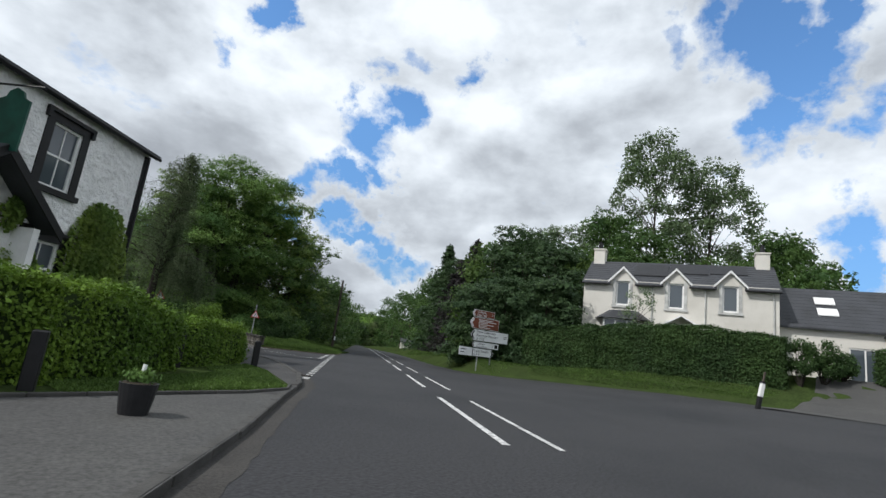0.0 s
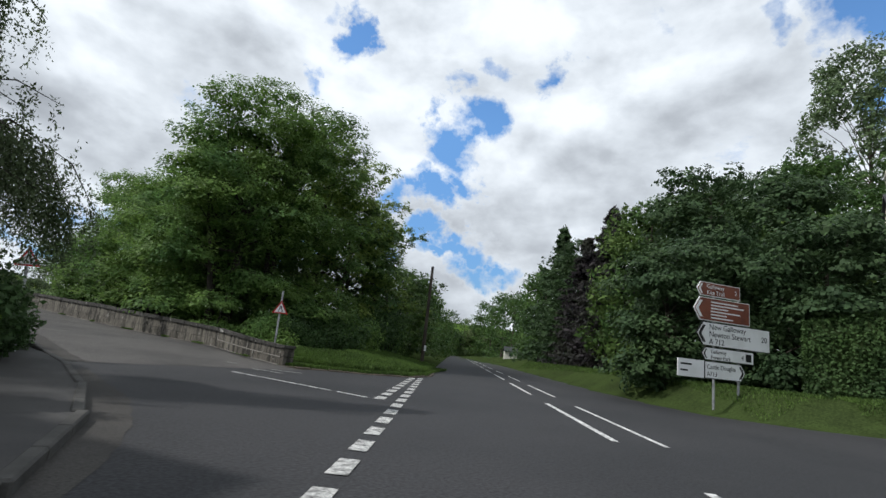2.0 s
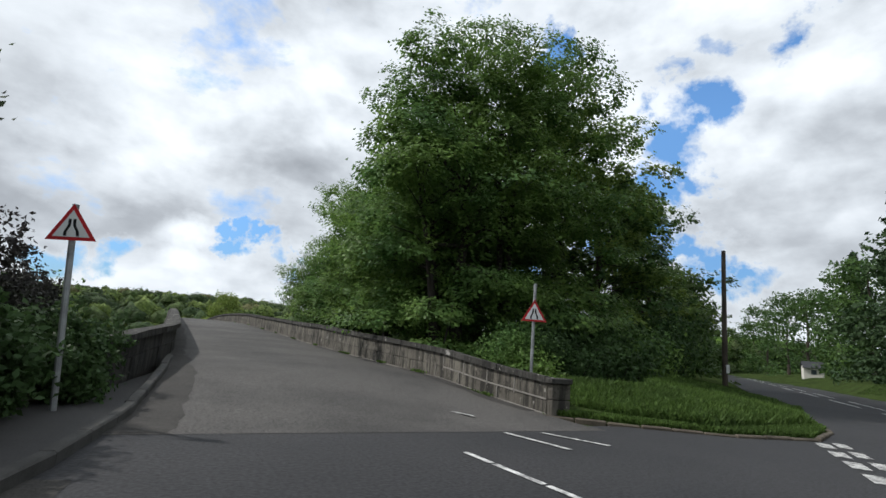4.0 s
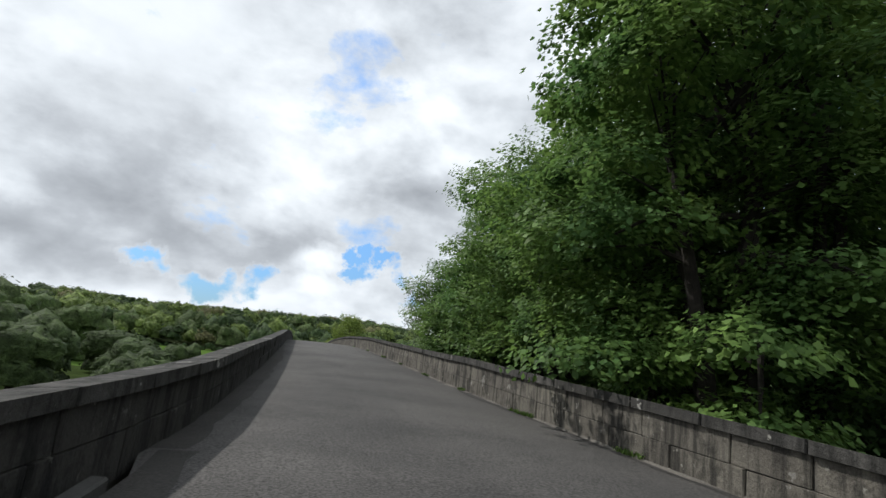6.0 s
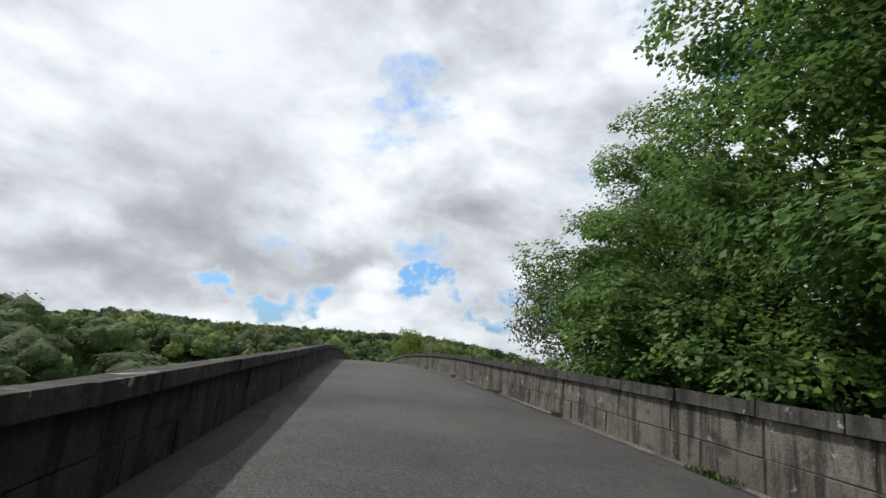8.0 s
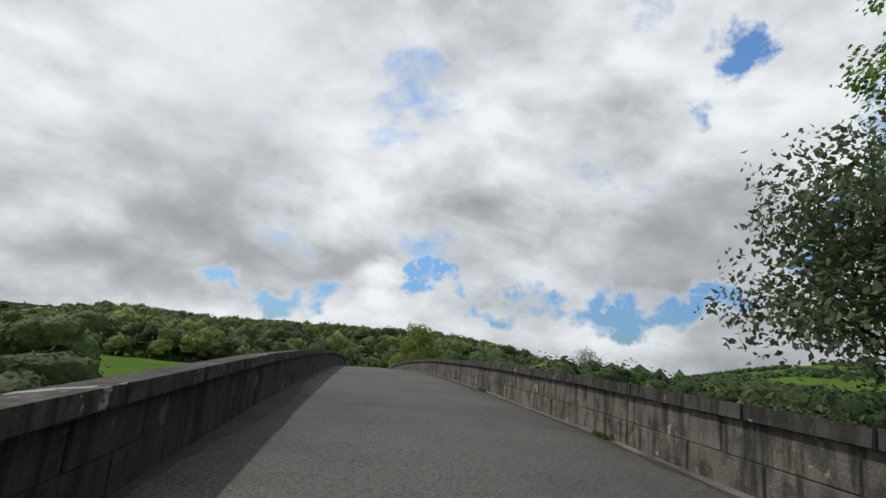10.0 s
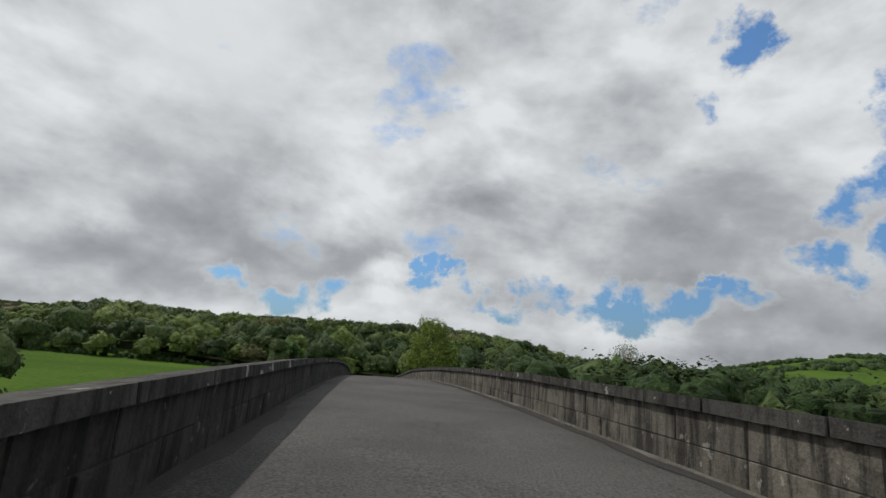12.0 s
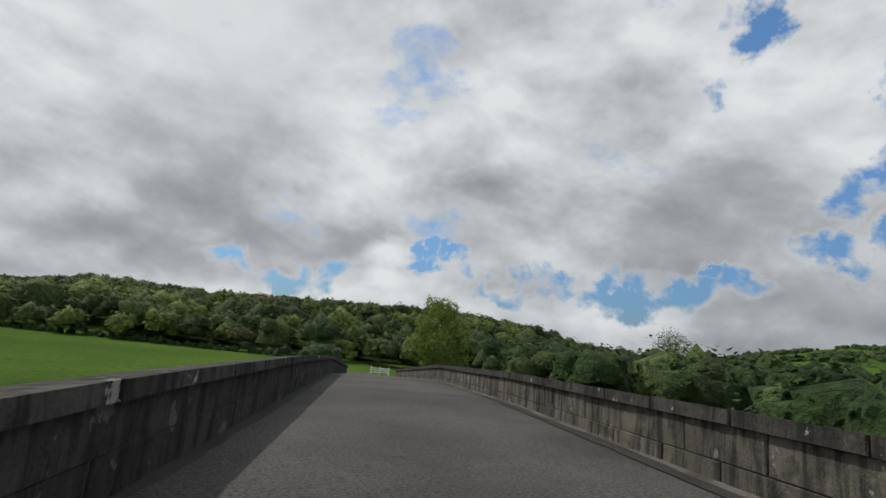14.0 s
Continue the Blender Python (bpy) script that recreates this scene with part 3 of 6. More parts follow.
def build_kerbs():
    """Kerb stones, one by one, along the inn's side."""
    pts = [Vector(p) for p in KERB_LINE[2:]]
    holder = new("kerb")
    structure(holder, "low grey concrete kerb stones along the footway", "kerb")
    mesh = boxed(-0.445, 0, -0.2, 0.445, 0.13, 0.11, bevel=0.018)
    me = bpy.data.meshes.new("kerb_stone")
    mesh.to_mesh(me)
    mesh.free()
    me.materials.append(KERB)
    run, step = 0.0, 0.9
    lens = [(b - a).length for a, b in zip(pts, pts[1:])]
    total = sum(lens)
    while run + step < total:
        d, k = run + step / 2, 0
        while d > lens[k]:
            d -= lens[k]
            k += 1
        a, b = pts[k], pts[k + 1]
        p = a.lerp(b, d / lens[k])
        ob = new("kerb_stone", me)
        ob.parent = holder
        d2 = (b - a).normalized()
        ex = Vector((d2.x, d2.y, (deck_z(p.y + 0.45 * d2.y) - deck_z(p.y - 0.45 * d2.y)) / 0.9)).normalized()
        ey = Vector((-d2.y, d2.x, 0))
        ez = ex.cross(ey)
        ob.matrix_world = Matrix(((ex.x, ey.x, ez.x, p.x), (ex.y, ey.y, ez.y, p.y), (ex.z, ey.z, ez.z, deck_z(p.y) - 0.022 * (p.x < 29.0)), (0, 0, 0, 1)))
        run += step


ribbon("footway", KERB_LINE[4:], 1.75, 0.085, FOOTWAY, "dark asphalt footway curving behind the kerb", "footway")
ribbon("forecourt", KERB_LINE[:6], 14.0, 0.082, FORECOURT, "worn grey tarmac forecourt before the inn", "forecourt")
build_kerbs()


def build_gutter():
    """A gritty strip along the kerb, its outer edge uneven."""
    rng = random.Random(14)
    pts = [Vector(p) for p in KERB_LINE[2:14]]
    verts, faces, w = [], [], 0.4
    for a, b in zip(pts, pts[1:]):
        d = (b - a).normalized()
        n = max(1, int((b - a).length / 0.25))
        for i in range(n):
            p = a.lerp(b, i / n)
            w = min(0.55, max(0.25, w + rng.uniform(-0.05, 0.05)))
            verts += [(p.x - d.y * 0.02, p.y + d.x * 0.02, 0.006), (p.x + d.y * w, p.y - d.x * w, 0.004)]
    for i in range(len(verts) // 2 - 1):
        faces.append((2 * i, 2 * i + 1, 2 * i + 3, 2 * i + 2))
    me = sheet_mesh("gutter_grit", verts, faces)
    me.materials.append(GRIT)
    structure(new("gutter_grit", me), "gritty brown edge of the road along the kerb", "road edge")


build_gutter()


def mark(line_pts, width, z=0.01):
    bm = bmesh.new()
    (x0, y0), (x1, y1) = line_pts
    d = Vector((x1 - x0, y1 - y0)).normalized()
    n = Vector((-d.y, d.x)) * width / 2
    vs = [bm.verts.new((p.x, p.y, z)) for p in (Vector((x0, y0)) - n, Vector((x1, y1)) - n, Vector((x1, y1)) + n, Vector((x0, y0)) + n)]
    bm.faces.new(vs)
    return bm


def build_marks():
    holder = new("road_markings")
    structure(holder, "worn white road markings", "road marking")
    for k in range(-6, 13):
        for r, w in ((0.0, 0.12), (0.8, 0.10)):
            s1 = 9.1 * k
            part("centre_mark", mark((along(s1 - 6.1, r - 0.012 * (k == 0)), along(s1, r)), w), PAINT, holder)
    # short dashes of the junction's mouth, in two rows near the side road
    rng = random.Random(4)
    for i in range(-1, 21):
        s = 1.9 + i * 1.04
        part("give_way_dash", mark((along(s, -3.38 - 0.018 * s), along(s + 0.62, -3.38 - 0.018 * s)), 0.2), WORN_PAINT, holder)
    for i in range(9):
        s = 14.4 + i * 1.0
        part("give_way_dash", mark((along(s, -4.08), along(s + 0.6, -4.08)), 0.22), WORN_PAINT, holder)
    for y0, y1 in ((31.9, 32.8), (33.0, 33.35), (33.4, 34.05), (34.1, 35.3), (35.35, 36.1), (36.15, 36.65)):
        part("side_road_line", mark(((41.84 - 0.02 * (y0 - 31.9), y0), (41.84 - 0.02 * (y1 - 31.9), y1)), 0.075), PAINT, holder)
    for x0, y0, x1, y1 in ((43.08, 37.75, 43.26, 36.6), (43.72, 37.7, 44.1, 36.75), (43.2, 39.5, 43.34, 38.95)):
        part("side_road_line", mark(((x0, y0), (x1, y1)), 0.085, 0.05 if y1 > 38 else 0.012), WORN_PAINT, holder)


build_marks()


def build_verge():
    bm = bmesh.new()
    pts = VERGE_LINE
    inner = [(45.6, 40.2), (47.4, 40.2), (48.8, 40.0), (50.0, 40.4), (51.5, 41.4), (53, 43), along(31, -8), along(60, -9), along(150, -9)]
    o = [bm.verts.new((x, y, -0.08)) for x, y in pts]
    a = [bm.verts.new((x, y, 0.03)) for x, y in pts]
    m = [bm.verts.new((x * 0.7 + X * 0.3, y * 0.7 + Y * 0.3, 0.16)) for (x, y), (X, Y) in zip(pts, inner)]
    b = [bm.verts.new((x, y, 0.5)) for x, y in inner]
    for r0, r1 in ((o, a), (a, m), (m, b)):
        for i in range(len(a) - 1):
            bm.faces.new((r0[i], r0[i + 1], r1[i + 1], r1[i]))
    structure(part("grass_verge", bm, GRASS_G), "rough green grass verge beside the parapet's end", "verge")


build_verge()


def build_verge_kerb():
    """Low earth-stained kerb stones round the verge's tip."""
    holder = structure(new("verge_kerb"), "low earth-stained kerb stones round the grass verge", "kerb")
    pts = [Vector(p) for p in VERGE_LINE[:7]]
    rng = random.Random(21)
    bm = boxed(-0.29, -0.1, -0.15, 0.29, 0.02, 0.05, bevel=0.02)
    me = bpy.data.meshes.new("kerb_stone")
    bm.to_mesh(me)
    bm.free()
    me.materials.append(EARTH_KERB)
    for a, b in zip(pts, pts[1:]):
        d = (b - a).normalized()
        n = max(1, round((b - a).length / 0.6))
        for i in range(n):
            p = a.lerp(b, (i + 0.5) / n)
            ob = new("kerb_stone", me)
            ob.parent = holder
            ob.matrix_world = pose(p.x, p.y, rng.uniform(-0.015, 0.01), 0, 0, math.degrees(math.atan2(d.y, d.x)) + rng.uniform(-2, 2)) @ Matrix.Diagonal(((b - a).length / n / 0.6, 1, 1, 1))


build_verge_kerb()


# ---- the bridge ----
def stone_mesh(name, length, depth, height, mat, seed, fall=0.0):
    rng = random.Random(seed)
    bm = boxed(0.011, 0, 0.012, length - 0.011, depth, height - 0.012, bevel=0.014)
    for v in bm.verts:
        v.co.y += rng.uniform(-0.007, 0.007)
        v.co.z += rng.uniform(-0.02, 0.02) * (fall > 0)
        if fall and v.co.z > height / 2:
            v.co.z -= fall * v.co.y / depth
    me = bpy.data.meshes.new(name)
    bm.to_mesh(me)
    bm.free()
    me.materials.append(mat)
    return me


def wall_core(name, inner, side, y0, y1, height, parent):
    """The hearting behind the facing stones, set back 15 mm."""
    ys = np.arange(y0, y1 + 0.01, 2.0)
    verts, faces = [], []
    for y in ys:
        x = inner(y)
        z = deck_z(y)
        for dx, dz in ((0.015, -0.9), (0.015, height(y) - 0.1), (0.36, height(y) - 0.16), (0.36, -5.5)):
            verts.append((x + side * dx, y, z + dz))
    for i in range(len(ys) - 1):
        for k in range(3):
            a = 4 * i + k
            faces.append((a, a + 1, a + 5, a + 4))
    me = sheet_mesh(name, verts, faces)
    return part_mesh(name, me, MORTAR, parent)


def build_parapet(name, inner, side, y0, y1, height, label, seed, face, pointed=0.0):
    """Two courses of squared blocks and a coping, stone by stone on the road side."""
    rng = random.Random(seed)
    holder = new(name)
    structure(holder, label, "parapet")
    wall_core("core", inner, side, y0, y1, height, holder)
    lens = (1.0, 1.2, 1.4, 1.6)
    block = {(l, k): stone_mesh("block", l, 0.12, 1.0, face, seed + k) for k, l in enumerate(lens)}
    cope = {(l, k): stone_mesh("coping", l, 0.4, 1.0, COPING, seed + 9 + k, 0.35) for k, l in enumerate(lens)}
    for course, (lo, hi) in enumerate(((0.0, 0.40), (0.40, 0.82), (0.82, 1.0))):
        y = y0
        first = True
        while y < y1:
            k = rng.randrange(4)
            l = lens[k]
            if first and course == 1:
                k, l = 0, 1.0
            first = False
            z0, z1 = deck_z(y), deck_z(y + l)
            h, h1 = height(y), height(y + l)
            me = (cope if course == 2 else block)[(l, k)]
            ob = new("coping" if course == 2 else "block", me)
            ob.parent = holder
            x0, x1 = inner(y), inner(y + l)
            proud = rng.uniform(-0.006, 0.006) - (0.075 if course == 2 else 0.012 if y < 47 else 0)
            scale_z = (hi - lo) * (h + h1) / 2
            slope = (z1 - z0 + lo * (h1 - h)) / l
            # local x runs along the wall, local y into it
            ex = Vector((x1 - x0, l, slope * l)) / l
            ey = Vector((side, 0, 0))
            ey = (ey - ex * ey.dot(ex) / ex.length_squared).normalized()
            ez = ex.cross(ey).normalized()
            if ez.z < 0:
                ez = -ez
            drop = 0.12 if course == 0 else 0.0
            ez = ez * (scale_z + drop)
            m = Matrix(((ex.x, ey.x, ez.x, x0 + side * proud), (ex.y, ey.y, ez.y, y), (ex.z, ey.z, ez.z, z0 + lo * h - drop), (0, 0, 0, 1)))
            ob.matrix_world = m
            if pointed and course < 2 and y < pointed:
                # pale new pointing, a little proud of the stones: below, and at the block's end
                foot = z0 + lo * h + 0.012 * (course == 0)
                for q in ((y, foot - 0.016, y + l, foot + 0.016), (y + l - 0.014, foot, y + l + 0.014, z1 + hi * h1)):
                    bm = boxed(x0 - 0.022, q[0], q[1], x0 + 0.02, q[2], q[3])
                    for v in bm.verts:
                        v.co.z += slope * (v.co.y - y) if q[2] - q[0] > 0.1 else 0.0
                    part("pointing", bm, POINTING, holder, "pale new pointing")
            y += l
    return holder


def wall_end(parent, x, side, y, height):
    """Squared end stones that close a parapet's end."""
    z = deck_z(y)
    x0, x1 = sorted((x + side * 0.0, x + side * 0.44))
    part("end_block", boxed(x0, y - 0.16, z - 0.3, x1, y - 0.002, z + 0.40 * height - 0.005, bevel=0.012), STONE, parent)
    part("end_block", boxed(x0, y - 0.16, z + 0.40 * height + 0.005, x1, y - 0.002, z + 0.82 * height - 0.004, bevel=0.012), STONE, parent)
    part("coping", boxed(x0 - 0.075, y - 0.22, z + 0.82 * height + 0.002, x1, y - 0.002, z + 0.97 * height, bevel=0.015), COPING, parent)


def right_inner(y):
    return XR + float(np.interp(y, (148, 162), (0, 1.6)))


def right_height(y):
    return float(np.interp(y, (39, 42, 47, 55, 60, 67, 90, 104), (0.70, 0.74, 0.86, 1.0, 0.95, 0.92, 0.90, 0.86)))


def left_height(y):
    return float(np.interp(y, (40, 46, 53, 65, 88, 110), (0.70, 0.73, 0.80, 0.75, 0.78, 0.76)))


east = build_parapet("parapet_east", right_inner, 1, BRIDGE_Y0, BRIDGE_Y1, right_height, "weathered grey-brown sandstone block parapet with a lichened coping", 11, STONE, pointed=43.2)
west = build_parapet("parapet_west", left_x, -1, 39.6, BRIDGE_Y1, left_height, "blackened sandstone block parapet with shade painted into its stone and a rough coping", 31, SHADED_BLACK_STONE)
wall_end(east, XR, 1, BRIDGE_Y0, 0.7)
wall_end(west, left_x(39.6), -1, 39.6, 0.72)

def edge_dirt(name, inner, side, y0, y1, width, seed, label, mat=GRIT, lift=0.0):
    """Grit and leaf dirt with a ragged edge along a parapet's foot."""
    rng = random.Random(seed)
    verts, faces = [], []
    y, w = y0, width
    while y < y1:
        w = min(1.6 * width, max(0.3 * width, w + rng.uniform(-0.07, 0.07)))
        for dx in (0.0, w):
            f = dx / 5.4
            verts.append((inner(y) - side * dx, y, deck_z(y) + cross_fall(y) * max(0, side) + 0.012 + lift - (0.004 + lift) * (dx > 0) + 0.05 * (1 - (1 - 2 * f) ** 2) * min(1, max(0, (y - 39) / 5))))
        y += 0.35
    for i in range(len(verts) // 2 - 1):
        faces.append((2 * i, 2 * i + 1, 2 * i + 3, 2 * i + 2))
    me = sheet_mesh(name, verts, faces)
    me.materials.append(mat)
    structure(new(name, me), label, "road edge")


edge_dirt("edge_dirt_east", right_inner, 1, 39.6, 120, 0.22, 5, "gritty brown dirt along the parapet's foot")
edge_dirt("kerb_dirt", lambda y: float(np.interp(y, [p[1] for p in KERB_LINE[12:]], [p[0] for p in KERB_LINE[12:]])), -1, 37.9, 46.0, 0.6, 8, "dark gritty dirt in the gutter of the bridge approach")
edge_dirt("base_fillet", right_inner, 1, 40.2, 130, 0.06, 7, "worn mortar fillet along the parapet's foot", FILLET, 0.03)
edge_dirt("edge_dirt_west", left_x, -1, 46.0, 120, 0.28, 6, "gritty dark dirt along the shaded parapet's foot")


# ---- plants ----
def grow_wood(t, base, top, radius, ends, rng, bark):
    """A trunk from base to top and limbs, each a part, that bend out to the ends."""
    base, top = Vector(base), Vector(top)
    n = 6
    spine = []
    for i in range(n + 1):
        f = i / n
        spine.append(base.lerp(top, f) + Vector((rng.uniform(-1, 1), rng.uniform(-1, 1), 0)) * radius * 2 * f * (1 - f))
    trunk = part("trunk", tube(bmesh.new(), spine, [radius * (1.35 if i == 0 else 1 - 0.82 * i / n) for i in range(n + 1)], 8), bark, t)
    for e in ends:
        e = Vector(e)
        f = min(0.92, max(0.22, 0.25 + 0.55 * (e.z - base.z) / max(1e-3, top.z - base.z) * rng.uniform(0.7, 1.0)))
        k = f * n
        a = spine[int(k)].lerp(spine[min(n, int(k) + 1)], k - int(k))
        mid = a.lerp(e, 0.5) + Vector((rng.uniform(-0.3, 0.3), rng.uniform(-0.3, 0.3), 0.12 * (e - a).length))
        r = max(0.02, radius * (1 - 0.8 * f) * 0.5)
        part("limb", tube(bmesh.new(), [a, mid, e], [r, r * 0.55, r * 0.12], 5), bark, trunk)


def umbrella_points(center, radius, n, rng, flat=0.62):
    """Leaves of one bough: small sprays over the top and sides of a rounded cap, open below."""
    m = max(5, n // 9)
    d = rng.normal(0, 1, (m, 3))
    d[:, 2] = np.abs(d[:, 2]) * 0.9 - 0.22
    d /= np.linalg.norm(d, axis=1, keepdims=True)
    ph = rng.uniform(0, 6.3, 3)
    lump = 1 + 0.2 * np.sin(d[:, :1] * 4.1 + ph[0]) + 0.18 * np.sin(d[:, 1:2] * 4.7 + ph[1]) + 0.1 * np.sin(d[:, 2:] * 6 + ph[2])
    tips = d * lump * rng.uniform(0.8, 1.06, (m, 1)) * np.array([radius, radius, radius * flat])
    p = np.repeat(tips, 9, 0) + rng.normal(0, 0.15, (9 * m, 3)) * np.array([1, 1, 0.6])
    return np.asarray(center) + p, np.repeat(d, 9, 0)


def broadleaf(name, x, y, z, height, spread, leaf, label, seed, clumps=46, per=330, size=0.17, clump_r=1.25, low=0.18, lean=(0, 0), bark=None, trunk_r=0.28, gap=1.0, category="tree", top_w=0.35, flat=0.8, limbs=4, up=0.0, capped=False, stems=1, taper=0.70):
    """A tree: forked trunk and a crown of many leafy clumps with gaps between."""
    rng, nrg = random.Random(seed), np.random.default_rng(seed)
    t = thing(name, pose(x, y, z), label, category)
    centers, quads = [], []
    tries = 0
    while len(centers) < clumps and tries < 3000:
        tries += 1
        f = low + (1 - low) * rng.random() ** 0.85
        # widest at about the middle, rounded at the top
        w = math.sin(math.pi * (0.17 + taper * (f - low) / (1 - low)) ** 0.85) ** 0.75
        w = max(w, top_w * (1 - f))
        a, r = rng.uniform(0, 2 * math.pi), spread * w * math.sqrt(rng.uniform(0.12, 1.0))
        c = (r * math.cos(a) + lean[0] * f, r * math.sin(a) + lean[1] * f, height * f - clump_r * 0.5)
        if all((Vector(c) - Vector(o)).length > clump_r * 0.62 * gap for o in centers):
            centers.append(c)
    for c in centers:
        rad = clump_r * rng.uniform(0.65, 1.25)
        if capped:
            p, d = umbrella_points(c, rad, int(per * (rad / clump_r) ** 2), nrg, flat)
            quads.append(leaves(p, d * 0.9 + np.array([0, 0, up]), size, nrg, droop=0.7, slim=0.72, spread=0.5))
            continue
        p, d = clump_points(c, rad, int(per * (rad / clump_r) ** 2), nrg, 0.55, flat)
        quads.append(leaves(p, d * 0.8 + np.array([0, 0, up]), size, nrg))
    crown = quads_mesh("crown", np.concatenate(quads))
    part_mesh("crown", crown, leaf, t)
    grow_wood(t, (0, 0, -0.4), (lean[0] * 0.8, lean[1] * 0.8, height * 0.86), trunk_r, centers[::limbs], rng, bark or BARK)
    for i in range(1, stems):
        a = rng.uniform(0, 6.3)
        grow_wood(t, (0.5 * math.cos(a), 0.5 * math.sin(a), -0.4), (spread * 0.55 * math.cos(a), spread * 0.55 * math.sin(a), height * rng.uniform(0.55, 0.75)), trunk_r * 0.72, centers[i::limbs * 3], rng, bark or BARK)
    return t


def dome_mesh(sub):
    bm = bmesh.new()
    bmesh.ops.create_icosphere(bm, subdivisions=sub, radius=1.0)
    co = np.array([tuple(v.co) for v in bm.verts])
    tri = np.array([[v.index for v in f.verts] for f in bm.faces])
    bm.free()
    return co, tri


DOME, FINE_DOME = dome_mesh(1), dome_mesh(2)


def lobed_mesh(name, lobes, nrg, cards=14, size=0.3, dome=DOME, core=0.93):
    """Leaf masses: uneven rounded lobes under a loose skin of leaf cards."""
    co, tri = dome
    verts, faces, base = [], [], 0
    quads = []
    for c, r in lobes:
        ph = nrg.uniform(0, 6.3, 3)
        lump = 1 + 0.16 * np.sin(co[:, 0] * 4.3 + ph[0]) + 0.14 * np.sin(co[:, 1] * 5.1 + ph[1]) + 0.12 * np.sin(co[:, 2] * 4.7 + ph[2]) + nrg.uniform(-0.07, 0.07, len(co))
        v = np.asarray(c) + co * lump[:, None] * np.array([r, r, r * 0.92]) * core
        use = co[tri].mean(1)[:, 2] > -0.6
        verts.append(v)
        faces.append(tri[use] + base)
        base += len(co)
        d = nrg.normal(0, 1, (int(cards * r * r) + 8, 3))
        d /= np.linalg.norm(d, axis=1, keepdims=True)
        skin = 1 + 0.16 * np.sin(d[:, 0] * 4.3 + ph[0]) + 0.14 * np.sin(d[:, 1] * 5.1 + ph[1]) + 0.12 * np.sin(d[:, 2] * 4.7 + ph[2])
        p = np.asarray(c) + d * skin[:, None] * nrg.uniform(core, 1.0, (len(d), 1)) * np.array([r, r, r * 0.92])
        keep = d[:, 2] > -0.4
        quads.append(leaves(p[keep], d[keep] * 1.6 + np.array([0, 0, 0.5]), size, nrg, slim=0.8, spread=0.8))
    quads = np.concatenate(quads)
    n = len(quads)
    v = np.concatenate(verts + [quads.reshape(-1, 3)])
    t = np.concatenate(faces)
    q = (np.arange(4 * n) + base).reshape(n, 4)
    me = bpy.data.meshes.new(name)
    me.vertices.add(len(v))
    me.vertices.foreach_set("co", v.astype(np.float32).ravel())
    loops = np.concatenate([t.ravel(), q.ravel()]).astype(np.int32)
    me.loops.add(len(loops))
    me.loops.foreach_set("vertex_index", loops)
    me.polygons.add(len(t) + n)
    me.polygons.foreach_set("loop_start", np.concatenate([np.arange(len(t)) * 3, len(t) * 3 + np.arange(n) * 4]).astype(np.int32))
    me.polygons.foreach_set("use_smooth", np.concatenate([np.ones(len(t), bool), np.zeros(n, bool)]))
    me.update(calc_edges=True)
    return me


def round_lobes(x, y, z, h, r, rng, n=5):
    """One main dome and a few lobes on it: middles and radii."""
    out = [((x, y, z + h - r), r * 0.9)]
    for j in range(n):
        a = j * 6.28 / n + rng.uniform(-0.5, 0.5)
        q = r * rng.uniform(0.42, 0.62)
        out.append(((x + math.cos(a) * r * 0.62, y + math.sin(a) * r * 0.62, z + h - r + r * rng.uniform(-0.5, 0.45)), q))
    return out


def bank_tree(name, x, y, z, h, r, leaf, label, seed):
    """A rounded tree of the valley, seen from some way off."""
    rng, nrg = random.Random(seed), np.random.default_rng(seed)
    t = thing(name, pose(x, y, z), label, "tree")
    lobes = round_lobes(0, 0, 0, h, r, rng, 6) + [(c, q) for c, q in round_lobes(0, 0, 0, h * 0.62, r * 0.95, rng, 6)[1:]]
    part_mesh("crown", lobed_mesh("crown", lobes, nrg, 30, 0.2, FINE_DOME), leaf, t)
    part("trunk", tube(bmesh.new(), [(0, 0, -0.4), (0.1, 0, h * 0.3), (0, 0.1, h * 0.7)], [0.3, 0.22, 0.08]), BARK_D, t)
    return t


